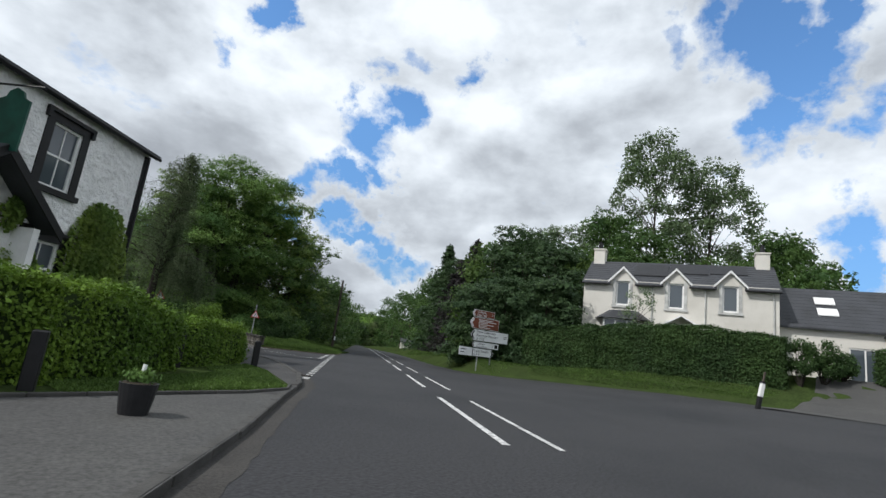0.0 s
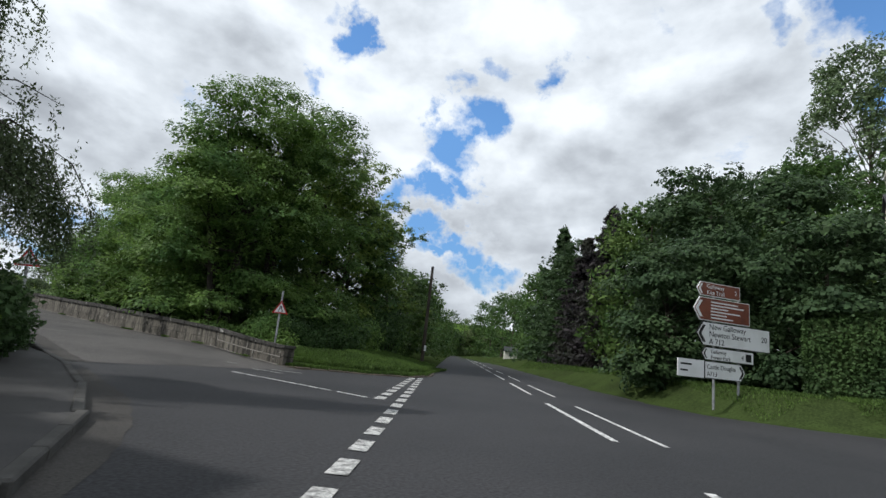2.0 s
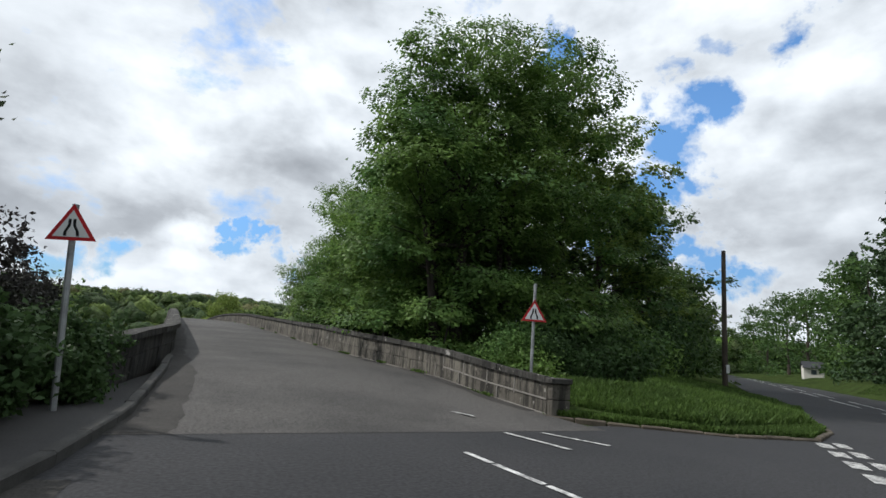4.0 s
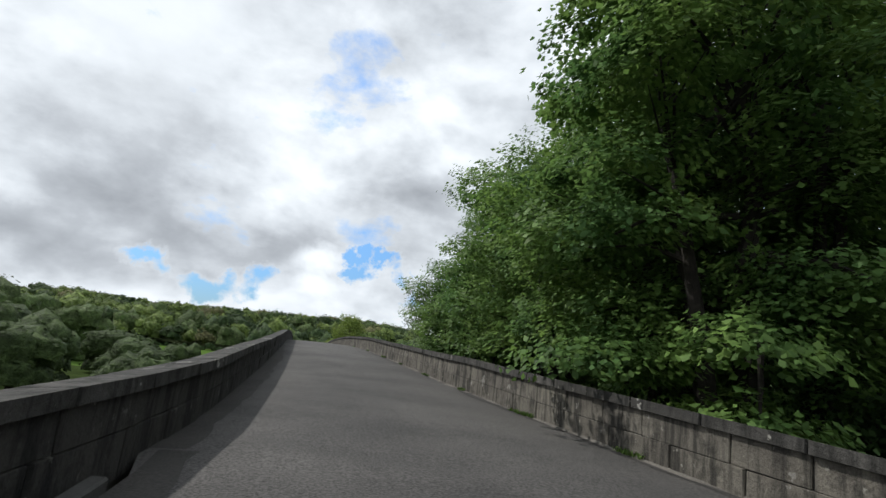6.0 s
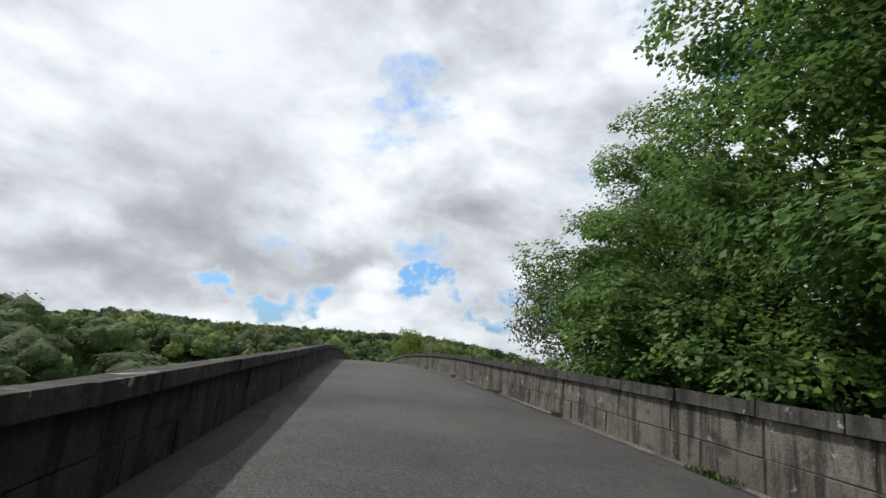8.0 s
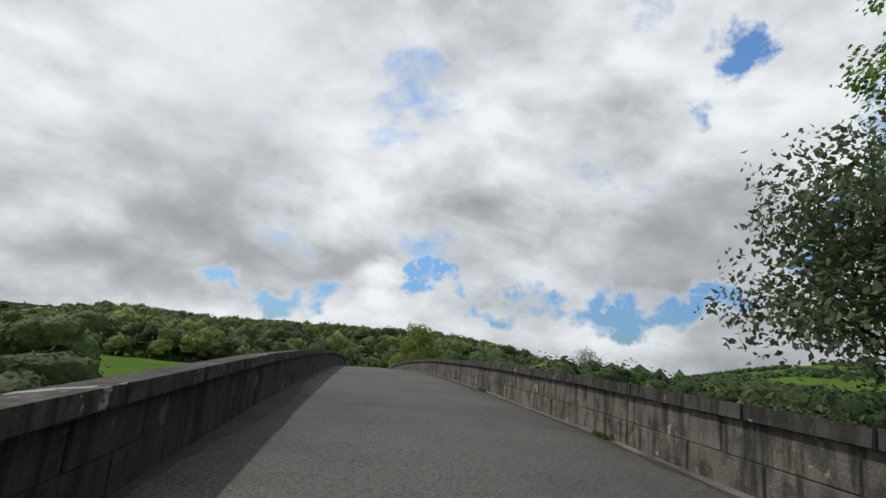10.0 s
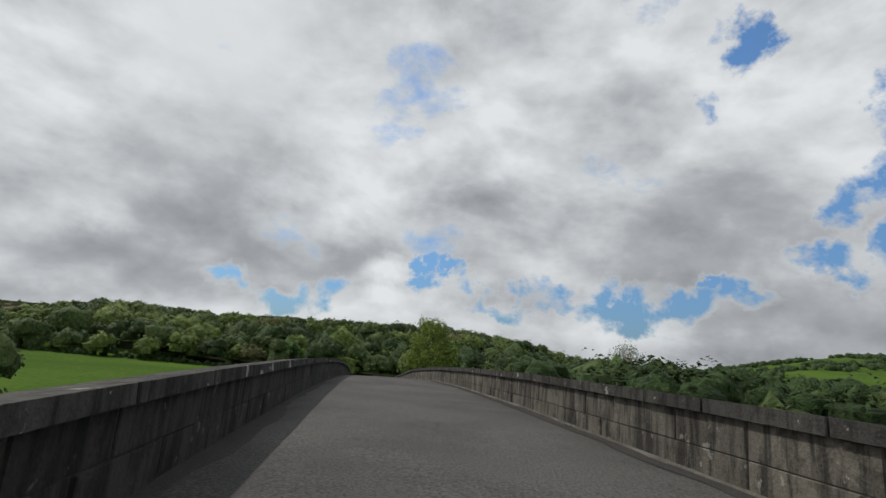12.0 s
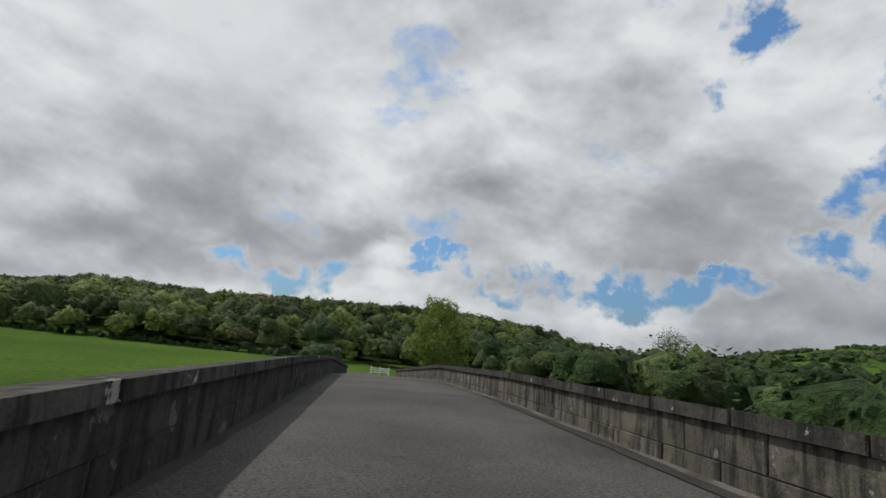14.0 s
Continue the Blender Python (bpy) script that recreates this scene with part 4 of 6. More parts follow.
def weeping(name, x, y, z, height, leaf, label, seed, branches=84, per=15):
    """Arching limbs from a slim trunk, with long strands of small leaves hanging from them."""
    rng, nrg = random.Random(seed), np.random.default_rng(seed)
    t = thing(name, pose(x, y, z), label, "tree")
    trunk = part("trunk", tube(bmesh.new(), [(0, 0, -0.3), (0.1, 0.05, height * 0.45), (0.45, -0.1, height * 0.86)], [0.2, 0.12, 0.025]), BARK_D, t)
    pts = []

    def limb(points, strands, length):
        """One limb through the points, and the strands that hang from its outer part."""
        part("limb", tube(bmesh.new(), [tuple(q) for q in points], [0.035, 0.022, 0.012, 0.005], 5), BARK_D, trunk)
        for _ in range(strands):
            k = rng.uniform(0.5, 3.0)
            a = int(min(2, k))
            p0 = points[a] + (points[a + 1] - points[a]) * (k - a) + nrg.normal(0, 0.09, 3)
            hang = length * rng.uniform(0.3, 1.1)
            n = int(hang * 40)
            f = np.linspace(0, 1, n)[:, None]
            sway = nrg.normal(0, 0.14, 3) * np.array([1, 1, 0])
            pts.append(p0 + sway * f + np.array([0, 0, -1.0]) * f * hang + nrg.normal(0, 0.045, (n, 3)))
    for i in range(branches):
        f = 0.32 + 0.68 * (i + rng.random()) / branches
        a = i * 2.4 + rng.uniform(-0.5, 0.5)
        # the tree leans away from the inn and is broader behind; its foot is bushy, its head narrow and uneven
        wide = float(np.interp(f, (0.3, 0.4, 0.5, 0.62, 0.8, 0.92, 1.0), (2.6, 2.2, 1.5, 1.0, 1.1, 0.65, 0.2)))
        reach = wide * (1.0 if math.cos(a) > 0 else 1.35) * (0.75 if math.sin(a) < 0 else 1.1) * rng.uniform(0.45, 1.2) * (1.5 if i % 6 == 0 and f < 0.62 else 1.0)
        out = np.array([math.cos(a), math.sin(a), 0])
        root = np.array([0.45 * f, -0.1 * f, height * f * 0.86])
        limb([root + out * reach * k + np.array([0, 0, 1.0]) * reach * (0.9 * k - 0.8 * k * k) for k in (0, 0.3, 0.65, 1.0)], per, 0.8 + 0.45 * reach)
    # long limbs that reach out over the footway
    for i in range(7):
        a = radians(-10 + 7.5 * i)
        out, up, r = np.array([math.cos(a), math.sin(a), 0]), np.array([0, 0, 1.0]), rng.uniform(0.86, 1.04)
        limb([up * (3.3 + 0.1 * i), out * 1.3 * r + up * 4.05, out * 2.2 * r + up * 3.6, out * 2.75 * r + up * 2.75], 75, 1.15)
    pts = np.concatenate(pts)
    part_mesh("crown", quads_mesh("crown", leaves(pts, np.zeros_like(pts), 0.034, nrg, droop=2.0, slim=0.5)), leaf, t)
    return t


def conifer(name, x, y, z, height, spread, leaf, label, seed, tiers=26):
    rng, nrg = random.Random(seed), np.random.default_rng(seed)
    t = thing(name, pose(x, y, z), label, "conifer")
    quads = []
    for i in range(tiers):
        f = 0.05 + 0.95 * i / tiers
        reach = spread * (1 - f) ** 0.8 + 0.25
        for b in range(9):
            a = rng.uniform(0, 2 * math.pi)
            l = reach * rng.uniform(0.6, 1.15)
            k = nrg.random((36, 1)) ** 0.8
            p = np.array([0, 0, height * f + rng.uniform(-0.3, 0.3)]) + np.array([math.cos(a), math.sin(a), 0]) * k * l + np.array([0, 0, -0.45]) * k * l + np.array([0, 0, 0.25]) * k ** 3 * l
            p = p + nrg.normal(0, 0.16, p.shape) * (1.2 - k)
            quads.append(leaves(p, np.tile([math.cos(a), math.sin(a), 0.4], (len(p), 1)), 0.26, nrg, slim=0.35))
    part_mesh("crown", quads_mesh("crown", np.concatenate(quads)), leaf, t)
    part("trunk", tube(bmesh.new(), [(0, 0, -0.3), (0, 0, height * 0.98)], [0.2, 0.03]), BARK_D, t)
    return t


def hedge(name, line, depth, height, leaf, label, seed, per=900, size=0.055, base=None, round_end=True):
    """A clipped hedge: a leafy skin over a box painted dark as inner shade, its near side on line."""
    nrg = np.random.default_rng(seed)
    t = thing(name, pose(0, 0, 0), label, "hedge")
    quads, body = [], bmesh.new()
    pts = [Vector(p) for p in line]
    for a, b in zip(pts, pts[1:]):
        d = b - a
        L = d.length
        u = np.array([d.x / L, d.y / L, 0])
        n = np.array([-u[1], u[0], 0])
        h0, h1 = height(a.x, a.y), height(b.x, b.y)
        z0 = float(ground_z(a.x, a.y)) if base is None else base
        z1 = float(ground_z(b.x, b.y)) if base is None else base
        N = int(per * L * (max(h0, h1) * 2 + depth) / 3)
        q = nrg.random((N, 3))
        g = q[:, 0:1]
        hh = h0 + (h1 - h0) * g
        zz = z0 + (z1 - z0) * g
        peri = 2 * hh + depth
        w = q[:, 1:2] * peri
        front, top = w < hh, (w >= hh) & (w < hh + depth)
        off = np.where(front, 0.0, np.where(top, w - hh, depth))
        zed = np.where(front, w, np.where(top, hh, peri - w))
        wob = 0.06 * np.sin(g * L * 2.3 + seed) + 0.05 * np.sin(zed * 4.1 + g * L * 1.1) + nrg.normal(0, 0.05, (N, 1))
        # rounded shoulders
        rnd = 0.18 * np.clip(1 - (hh - zed) / 0.3, 0, 1) * np.where(top, 0, 1)
        p = np.array([a.x, a.y, 0]) + u * g * L + n * (off + np.where(front, rnd - wob, np.where(top, 0, wob - rnd))) + np.concatenate([0 * g, 0 * g, zz + zed + np.where(top, wob * 1.2, 0)], 1)
        nm = np.where(front, -n, np.where(top, np.array([0, 0, 1.0]), n))
        quads.append(leaves(p, nm * 1.2, size, nrg, slim=0.6))
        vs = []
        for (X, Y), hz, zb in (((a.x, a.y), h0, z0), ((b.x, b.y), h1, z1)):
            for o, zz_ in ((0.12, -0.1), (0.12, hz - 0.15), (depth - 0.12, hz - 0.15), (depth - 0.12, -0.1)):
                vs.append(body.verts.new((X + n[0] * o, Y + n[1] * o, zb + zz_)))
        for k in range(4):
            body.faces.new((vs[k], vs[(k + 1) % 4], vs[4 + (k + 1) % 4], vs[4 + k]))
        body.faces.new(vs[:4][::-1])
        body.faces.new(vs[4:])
        for e, sgn in ((a, -1), (b, 1)):
            M = int(per * depth * max(h0, h1) / 3)
            q = nrg.random((M, 2))
            hz, zb = (h0, z0) if sgn < 0 else (h1, z1)
            p = np.array([e.x, e.y, zb]) + n * q[:, :1] * depth + u * sgn * (0.08 + nrg.normal(0, 0.05, (M, 1))) + np.array([0, 0, 1]) * q[:, 1:] * hz
            quads.append(leaves(p, np.tile(u * sgn, (M, 1)), size, nrg, slim=0.6))
    part_mesh("leafage", quads_mesh("leafage", np.concatenate(quads)), leaf, t)
    part("inner_thicket", body, L_INNER_SHADE, t)
    return t


def shrub(name, x, y, z, radius, height, leaf, label, seed, size=0.09, clumps=9, per=380, category="shrub"):
    rng, nrg = random.Random(seed), np.random.default_rng(seed)
    t = thing(name, pose(x, y, z), label, category)
    quads, ends = [], []
    for i in range(clumps):
        a, r = rng.uniform(0, 6.3), radius * math.sqrt(rng.random()) * 0.75
        c = (r * math.cos(a), r * math.sin(a), height * rng.uniform(0.25, 0.85) * (1 - 0.35 * r / radius))
        ends.append(c)
        p, d = clump_points(c, radius * rng.uniform(0.3, 0.55), per, nrg, 0.4, 0.9)
        p[:, 2] = np.abs(p[:, 2])
        quads.append(leaves(p, d * 0.8, size, nrg))
    part_mesh("leafage", quads_mesh("leafage", np.concatenate(quads)), leaf, t)
    bm = bmesh.new()
    for e in ends:
        tube(bm, [(0, 0, -0.2), (e[0] * 0.6, e[1] * 0.6, e[2] * 0.5), e], [0.04, 0.025, 0.008], 5)
    part("stems", bm, BARK_D, t)
    return t


def gz(x, y):
    return float(ground_z(x, y))


# the sycamores beyond the parapet's end
SYC = "tall broad sycamore in dark full leaf beside the bridge"
for i, (x, y, h, sp) in enumerate(((56.6, 51.9, 15.7, 4.2), (49.7, 52.2, 10.3, 4.3), (51.2, 49.2, 15.2, 4.7), (54.6, 60.6, 15.6, 4.0), (51.6, 63.2, 11.0, 5.4), (50.0, 58.6, 10.6, 3.6), (62.2, 54.8, 13.3, 5.1), (51.3, 67.8, 8.2, 4.6), (53.8, 72.5, 13.8, 3.4), (58.6, 62.5, 13.0, 4.0), (48.3, 48.2, 13.0, 3.5))):
    near = x < 54
    tagged(broadleaf("sycamore", x, y, gz(x, y), h - gz(x, y), sp, L_SYC if i % 3 else L_SYC2, SYC, 100 + i, clumps=68 if near else 58, per=(900 if y < 50 else 780) if near else 440, clump_r=1.35, size=0.078 if near else 0.112, low=((2.9 if 52 < y < 62 and x < 53 else 1.4) - gz(x, y)) / (h - gz(x, y)), gap=1.3, flat=0.5, up=0.6, limbs=2, capped=True, stems=3 if near else 2, bark=BARK_D, trunk_r=0.3, taper=0.60), "", "", "sycamores by the bridge")
# under-storey along the parapet and the verge
for i, (x, y, r, h) in enumerate(((47.6, 43.5, 1.5, 2.6), (49.6, 43.6, 1.5, 2.4), (52, 44.0, 1.7, 2.8), (54.5, 45.2, 1.8, 3.0), (57, 46.6, 1.9, 3.4), (60, 48.0, 2.2, 3.8), (47.8, 48, 1.4, 2.0), (48.2, 52.5, 1.5, 2.4), (48.4, 57, 1.6, 3.1), (48.2, 61.5, 1.6, 4.0), (48.2, 66, 1.6, 4.8), (48.4, 70.5, 1.6, 5.2), (62.5, 49.6, 2.2, 4.5), (49.8, 50.5, 2.0, 3.0), (51.0, 46.8, 2.0, 3.2), (53.0, 52.0, 2.2, 3.0), (51.5, 55.0, 2.2, 3.3), (55.5, 49.0, 2.2, 3.8), (54.5, 56.5, 2.5, 4.7), (58.0, 54.0, 2.6, 5.0), (57.5, 60.0, 2.7, 5.6), (54.5, 66.0, 2.4, 5.8), (61.5, 57.0, 2.8, 5.5), (52.5, 60.5, 2.2, 4.6), (60.0, 50.5, 2.4, 4.5), (50.5, 65.0, 2.0, 5.6))):
    shrub("undergrowth", x, y, gz(x, y), r, h, L_HEDGE_D if i % 3 else L_SYC, "leafy green undergrowth below the sycamores", 200 + i, 0.06 if x < 50.6 else 0.085, 10, 440 if x < 50.6 else 240)

# woods on both sides of the main road
WOOD = "roadside broadleaf tree in full green leaf"
k = 0
for s, r, h, sp, lf in ((40, -11, 12, 4, L_WOOD), (48, -9, 12.5, 4.0, L_WOOD2), (57, -10, 12, 4.2, L_WOOD), (68, -9, 13, 4.5, L_WOOD), (80, -9, 13, 4.5, L_WOOD2), (95, -9, 14, 5, L_WOOD), (112, -8.5, 14, 5, L_WOOD), (130, -8, 14, 5, L_WOOD2), (150, -6, 14, 5, L_WOOD), (160, 0, 12, 5, L_WOOD2), (165, 6, 13, 5, L_WOOD),
                        (29, 13.5, 10.0, 3.2, L_CON), (35, 12.5, 12.5, 4.0, L_CON), (40.5, 13.5, 13.5, 4.2, L_WOOD), (60, 11, 13.5, 4.4, L_CON), (70, 10, 13, 4.4, L_CON), (82, 10.5, 14, 4.4, L_WOOD), (99, 12.5, 15, 4.8, L_WOOD), (110, 9, 14, 5, L_WOOD), (127, 8.5, 15, 5.5, L_WOOD), (145, 7, 16, 6, L_WOOD),
                        (47, 21, 16, 5, L_POP), (36, 26, 14.5, 4.6, L_WOOD), (56, 18, 15, 5, L_WOOD2)):
    x, y = along(s, r)
    far = s > 60
    broadleaf("roadside_tree", x, y, gz(x, y), h, sp, lf, WOOD, 300 + k, clumps=36 if far else 72, per=120 if far else 240, clump_r=1.7 if far else 1.2, size=0.25 if far else 0.122, low=0.04, flat=0.62, up=0.4, capped=not far)
    k += 1
# dark conifers and the bushy evergreen beside the signpost
for i, (s, r, h, sp) in enumerate(((45, 9.5, 13.0, 4.2), (49, 10.5, 14.5, 4.6), (43, 11.5, 11, 3.8), (53.5, 9.5, 12.5, 4.2), (65, 9.5, 16.5, 4.4), (71, 10.5, 18.0, 4.6), (90, 11, 15.5, 4.2))):
    x, y = along(s, r)
    conifer("dark_conifer", x, y, gz(x, y), h, sp, L_DARK if i < 4 else L_CON, "dark purplish-green conifer by the main road" if i < 4 else "tall dark green conifer by the main road", 400 + i)
for i, (x, y, h, sp) in enumerate(((57.1, 24.0, 6.3, 2.5), (59.5, 28.0, 6.8, 2.6), (57.0, 29.5, 5.6, 2.2))):
    broadleaf("evergreen_tree", x, y, gz(x, y), h, sp, L_CON, "dense dark evergreen tree beside the white house", 420 + i, clumps=70, per=240, clump_r=0.8, size=0.095, low=0.02, trunk_r=0.16, flat=0.55, up=0.3, capped=True)
# the weeping tree behind the inn's hedge
weeping("weeping_birch", 34.5, 35.2, 0.0, 9.8, L_WIL, "tall weeping birch with hanging grey-green strands", 440)
# the poplars behind the white house
for i, (x, y, h, sp, lx) in enumerate(((96, 19, 36.0, 7.0, 1), (100, 13.5, 33.0, 6.5, -2), (88, 26, 22, 5, -2), (92, 4, 20, 5, 1))):
    broadleaf("poplar", x, y, gz(x, y), h - gz(x, y), sp, L_POP if i < 2 else L_WOOD, "tall wind-blown poplar with silvery leaves behind the house", 450 + i, clumps=130, per=150, clump_r=1.25, size=0.2, low=0.3, lean=(0, lx), gap=1.1)
for i, (x, y, h, sp) in enumerate(((76, 27, 13, 4.2), (80, 33, 15, 4.5), (75, 12, 11.5, 4.0), (78, 4, 11.5, 4), (76, 19, 11, 4), (84, -6, 12, 4.5), (72, 34, 13.5, 4.5))):
    broadleaf("garden_tree", x, y, gz(x, y), h - 1, sp, L_WOOD if i % 2 else L_WOOD2, "leafy garden tree behind the white house", 470 + i, clumps=44, per=150, clump_r=1.4, size=0.22, low=0.06)


LAWN_FRONT = ((20, 21.2), (23.6, 21.0), (26.7, 20.95), (27.9, 21.2), (28.6, 21.75))


# ---- hedges and shrubs by the inn and the house ----
def inn_hedge_h(x, y):
    return float(np.interp(x, (18, 24, 26, 27.6), (1.4, 1.38, 1.3, 1.12)))


hedge("clipped_hedge", [(16, 21.6), (20, 21.6), (24, 21.7), (27.4, 23.6)], 1.5, inn_hedge_h, L_HEDGE, "thick bright-green clipped privet hedge before the inn", 500, per=2800, size=0.038, base=0.06)
hedge("clipped_hedge", [(27.9, 24.3), (31.0, 25.7)], 1.4, lambda x, y: 1.03, L_HEDGE, "lower bright-green clipped hedge by the footway", 501, per=3200, size=0.036, base=0.06)
hedge("clipped_hedge", [(31.6, 26.3), (33.3, 28.3), (34.6, 30.2)], 1.5, lambda x, y: 0.98, L_HEDGE, "bright-green clipped hedge following the footway's bend", 502, per=3000, size=0.036, base=0.06)
shrub("round_bush", 34.95, 31.95, 0.0, 0.8, 2.25, L_HEDGE, "rounded yellow-green garden bush above the hedge", 503, 0.04, 12, 700)
for i, (x, y, r, h, lf) in enumerate(((34.0, 33.2, 1.1, 1.8, L_HEDGE_D), (35.2, 34.6, 1.3, 2.2, L_HEDGE_D), (36.1, 36.2, 1.0, 2.1, L_HEDGE_D), (36.6, 36.9, 0.85, 1.9, L_HEDGE_D), (36.85, 37.7, 0.85, 1.8, L_HEDGE_D), (36.9, 38.5, 0.75, 1.5, L_HEDGE_D), (37.3, 39.7, 0.85, 1.5, L_HEDGE_D), (37.5, 40.7, 0.75, 1.35, L_HEDGE_D),
                                      (34.2, 37.5, 1.6, 2.6, L_SYC), (34, 41, 1.8, 2.4, L_SYC2), (36.2, 43.5, 1.6, 1.6, L_SYC2))):
    shrub("garden_shrub", x, y, gz(x, y), r, h, lf, "dense green garden shrub beside the bridge approach", 510 + i, 0.045 if x > 36 else 0.066, 11, 620 if x > 36 else 380)
for i, (x, y, r, h) in enumerate(((35.9, 38.0, 1.1, 3.0), (36.3, 39.6, 1.0, 2.9), (36.7, 40.6, 0.8, 2.3))):
    shrub("purple_shrub", x, y, gz(x, y), r, h, L_DARK, "tall dark purple-leaved shrub behind the warning sign", 530 + i, 0.036, 15, 640)
for i, (x, y, r, h) in enumerate(((55.3, 9.0, 0.9, 3.3), (55.7, 7.9, 0.95, 3.0), (56.4, 6.9, 0.8, 2.2))):
    shrub("loose_shrub", x, y, gz(x, y), r, h, L_HEDGE_D, "loose dark evergreen shrub at the hedge's end", 523 + i, 0.06, 14, 380)
hedge("low_hedge", [(56.7, 5.4), (58.2, 1.5), (59.5, -2.0)][::-1], 1.3, lambda x, y: 1.9, L_HEDGE_D, "dark clipped hedge beyond the drive's opening", 522, per=700, size=0.066)
hedge("tall_hedge", [(54.6, 9.8), (54.4, 15.0), (54.4, 20.0), (54.2, 24.6)][::-1], 1.7, lambda x, y: float(np.interp(y, (-2, 10, 15, 25), (2.9, 3.0, 3.1, 2.4))), L_HEDGE_D, "tall dark-green clipped hedge before the white house", 520, per=950, size=0.064)


# ---- the inn ----
INN = pose(31.05, 31.97, 0, 0, 0, 22.33)  # local x runs along the wall to the corner, y into the building


def sash_window(parent, x0, x1, z0, z1, mat_frame, bars=True, y=0.0, name="window"):
    """A window set in the wall: two sashes with bars, or one plain pane in a broad frame."""
    w = new(name)
    w.parent = parent
    bm = bmesh.new()
    t = 0.07 if bars else 0.11
    for a in ((x0, y, z0, x0 + t, y + 0.09, z1), (x1 - t, y, z0, x1, y + 0.09, z1), (x0 + t, y, z1 - t, x1 - t, y + 0.09, z1), (x0 + t, y, z0, x1 - t, y + 0.09, z0 + t)):
        box(bm, *a)
    part("frame", bm, mat_frame, w)
    if not bars:
        part("pane", boxed(x0 + t, y + 0.045, z0 + t, x1 - t, y + 0.055, z1 - t), GLASS, w)
        return w
    zm = (z0 + z1) / 2
    bm = boxed(x0 + t, y + 0.01, zm - 0.03, x1 - t, y + 0.07, zm + 0.03)
    part("meeting_rail", bm, mat_frame, w)
    xm = (x0 + x1) / 2
    for a, b in ((z0 + t, zm - 0.03), (zm + 0.03, z1 - t)):
        part("glazing_bar", boxed(xm - 0.016, y + 0.02, a, xm + 0.016, y + 0.06, b), mat_frame, w)
    for a, b in ((z0 + t, zm - 0.03), (zm + 0.03, z1 - t)):
        part("pane", boxed(x0 + t, y + 0.045, a, x1 - t, y + 0.055, b), GLASS, w)
    return w


def wall_with_holes(bm, x0, x1, z0, z1, y0, y1, holes):
    """One wall slab with openings that go through it."""
    xs = sorted({x0, x1, *(h[0] for h in holes), *(h[1] for h in holes)})
    zs = sorted({z0, z1, *(h[2] for h in holes), *(h[3] for h in holes)})
    solid = {(i, k): not any(h[0] < (xs[i] + xs[i + 1]) / 2 < h[1] and h[2] < (zs[k] + zs[k + 1]) / 2 < h[3] for h in holes) for i in range(len(xs) - 1) for k in range(len(zs) - 1)}
    cache = {}

    def v(i, k, y):
        if (i, k, y) not in cache:
            cache[(i, k, y)] = bm.verts.new((xs[i], y, zs[k]))
        return cache[(i, k, y)]
    for (i, k), full in solid.items():
        if not full:
            continue
        bm.faces.new((v(i, k, y0), v(i + 1, k, y0), v(i + 1, k + 1, y0), v(i, k + 1, y0)))
        bm.faces.new((v(i, k, y1), v(i, k + 1, y1), v(i + 1, k + 1, y1), v(i + 1, k, y1)))
        for di, dk, a, b in ((-1, 0, (i, k), (i, k + 1)), (1, 0, (i + 1, k + 1), (i + 1, k)), (0, -1, (i + 1, k), (i, k)), (0, 1, (i, k + 1), (i + 1, k + 1))):
            if not solid.get((i + di, k + dk), False):
                bm.faces.new((v(*a, y0), v(*b, y0), v(*b, y1), v(*a, y1)))
    bmesh.ops.recalc_face_normals(bm, faces=bm.faces)
    return bm


def mirrored(top):
    """Turns a thing built along -x round, so that x runs towards the corner."""
    for ob in top.children_recursive:
        if ob.type == "MESH":
            ob.data.transform(Matrix.Diagonal((-1, 1, 1, 1)))
            ob.data.flip_normals()
    return top


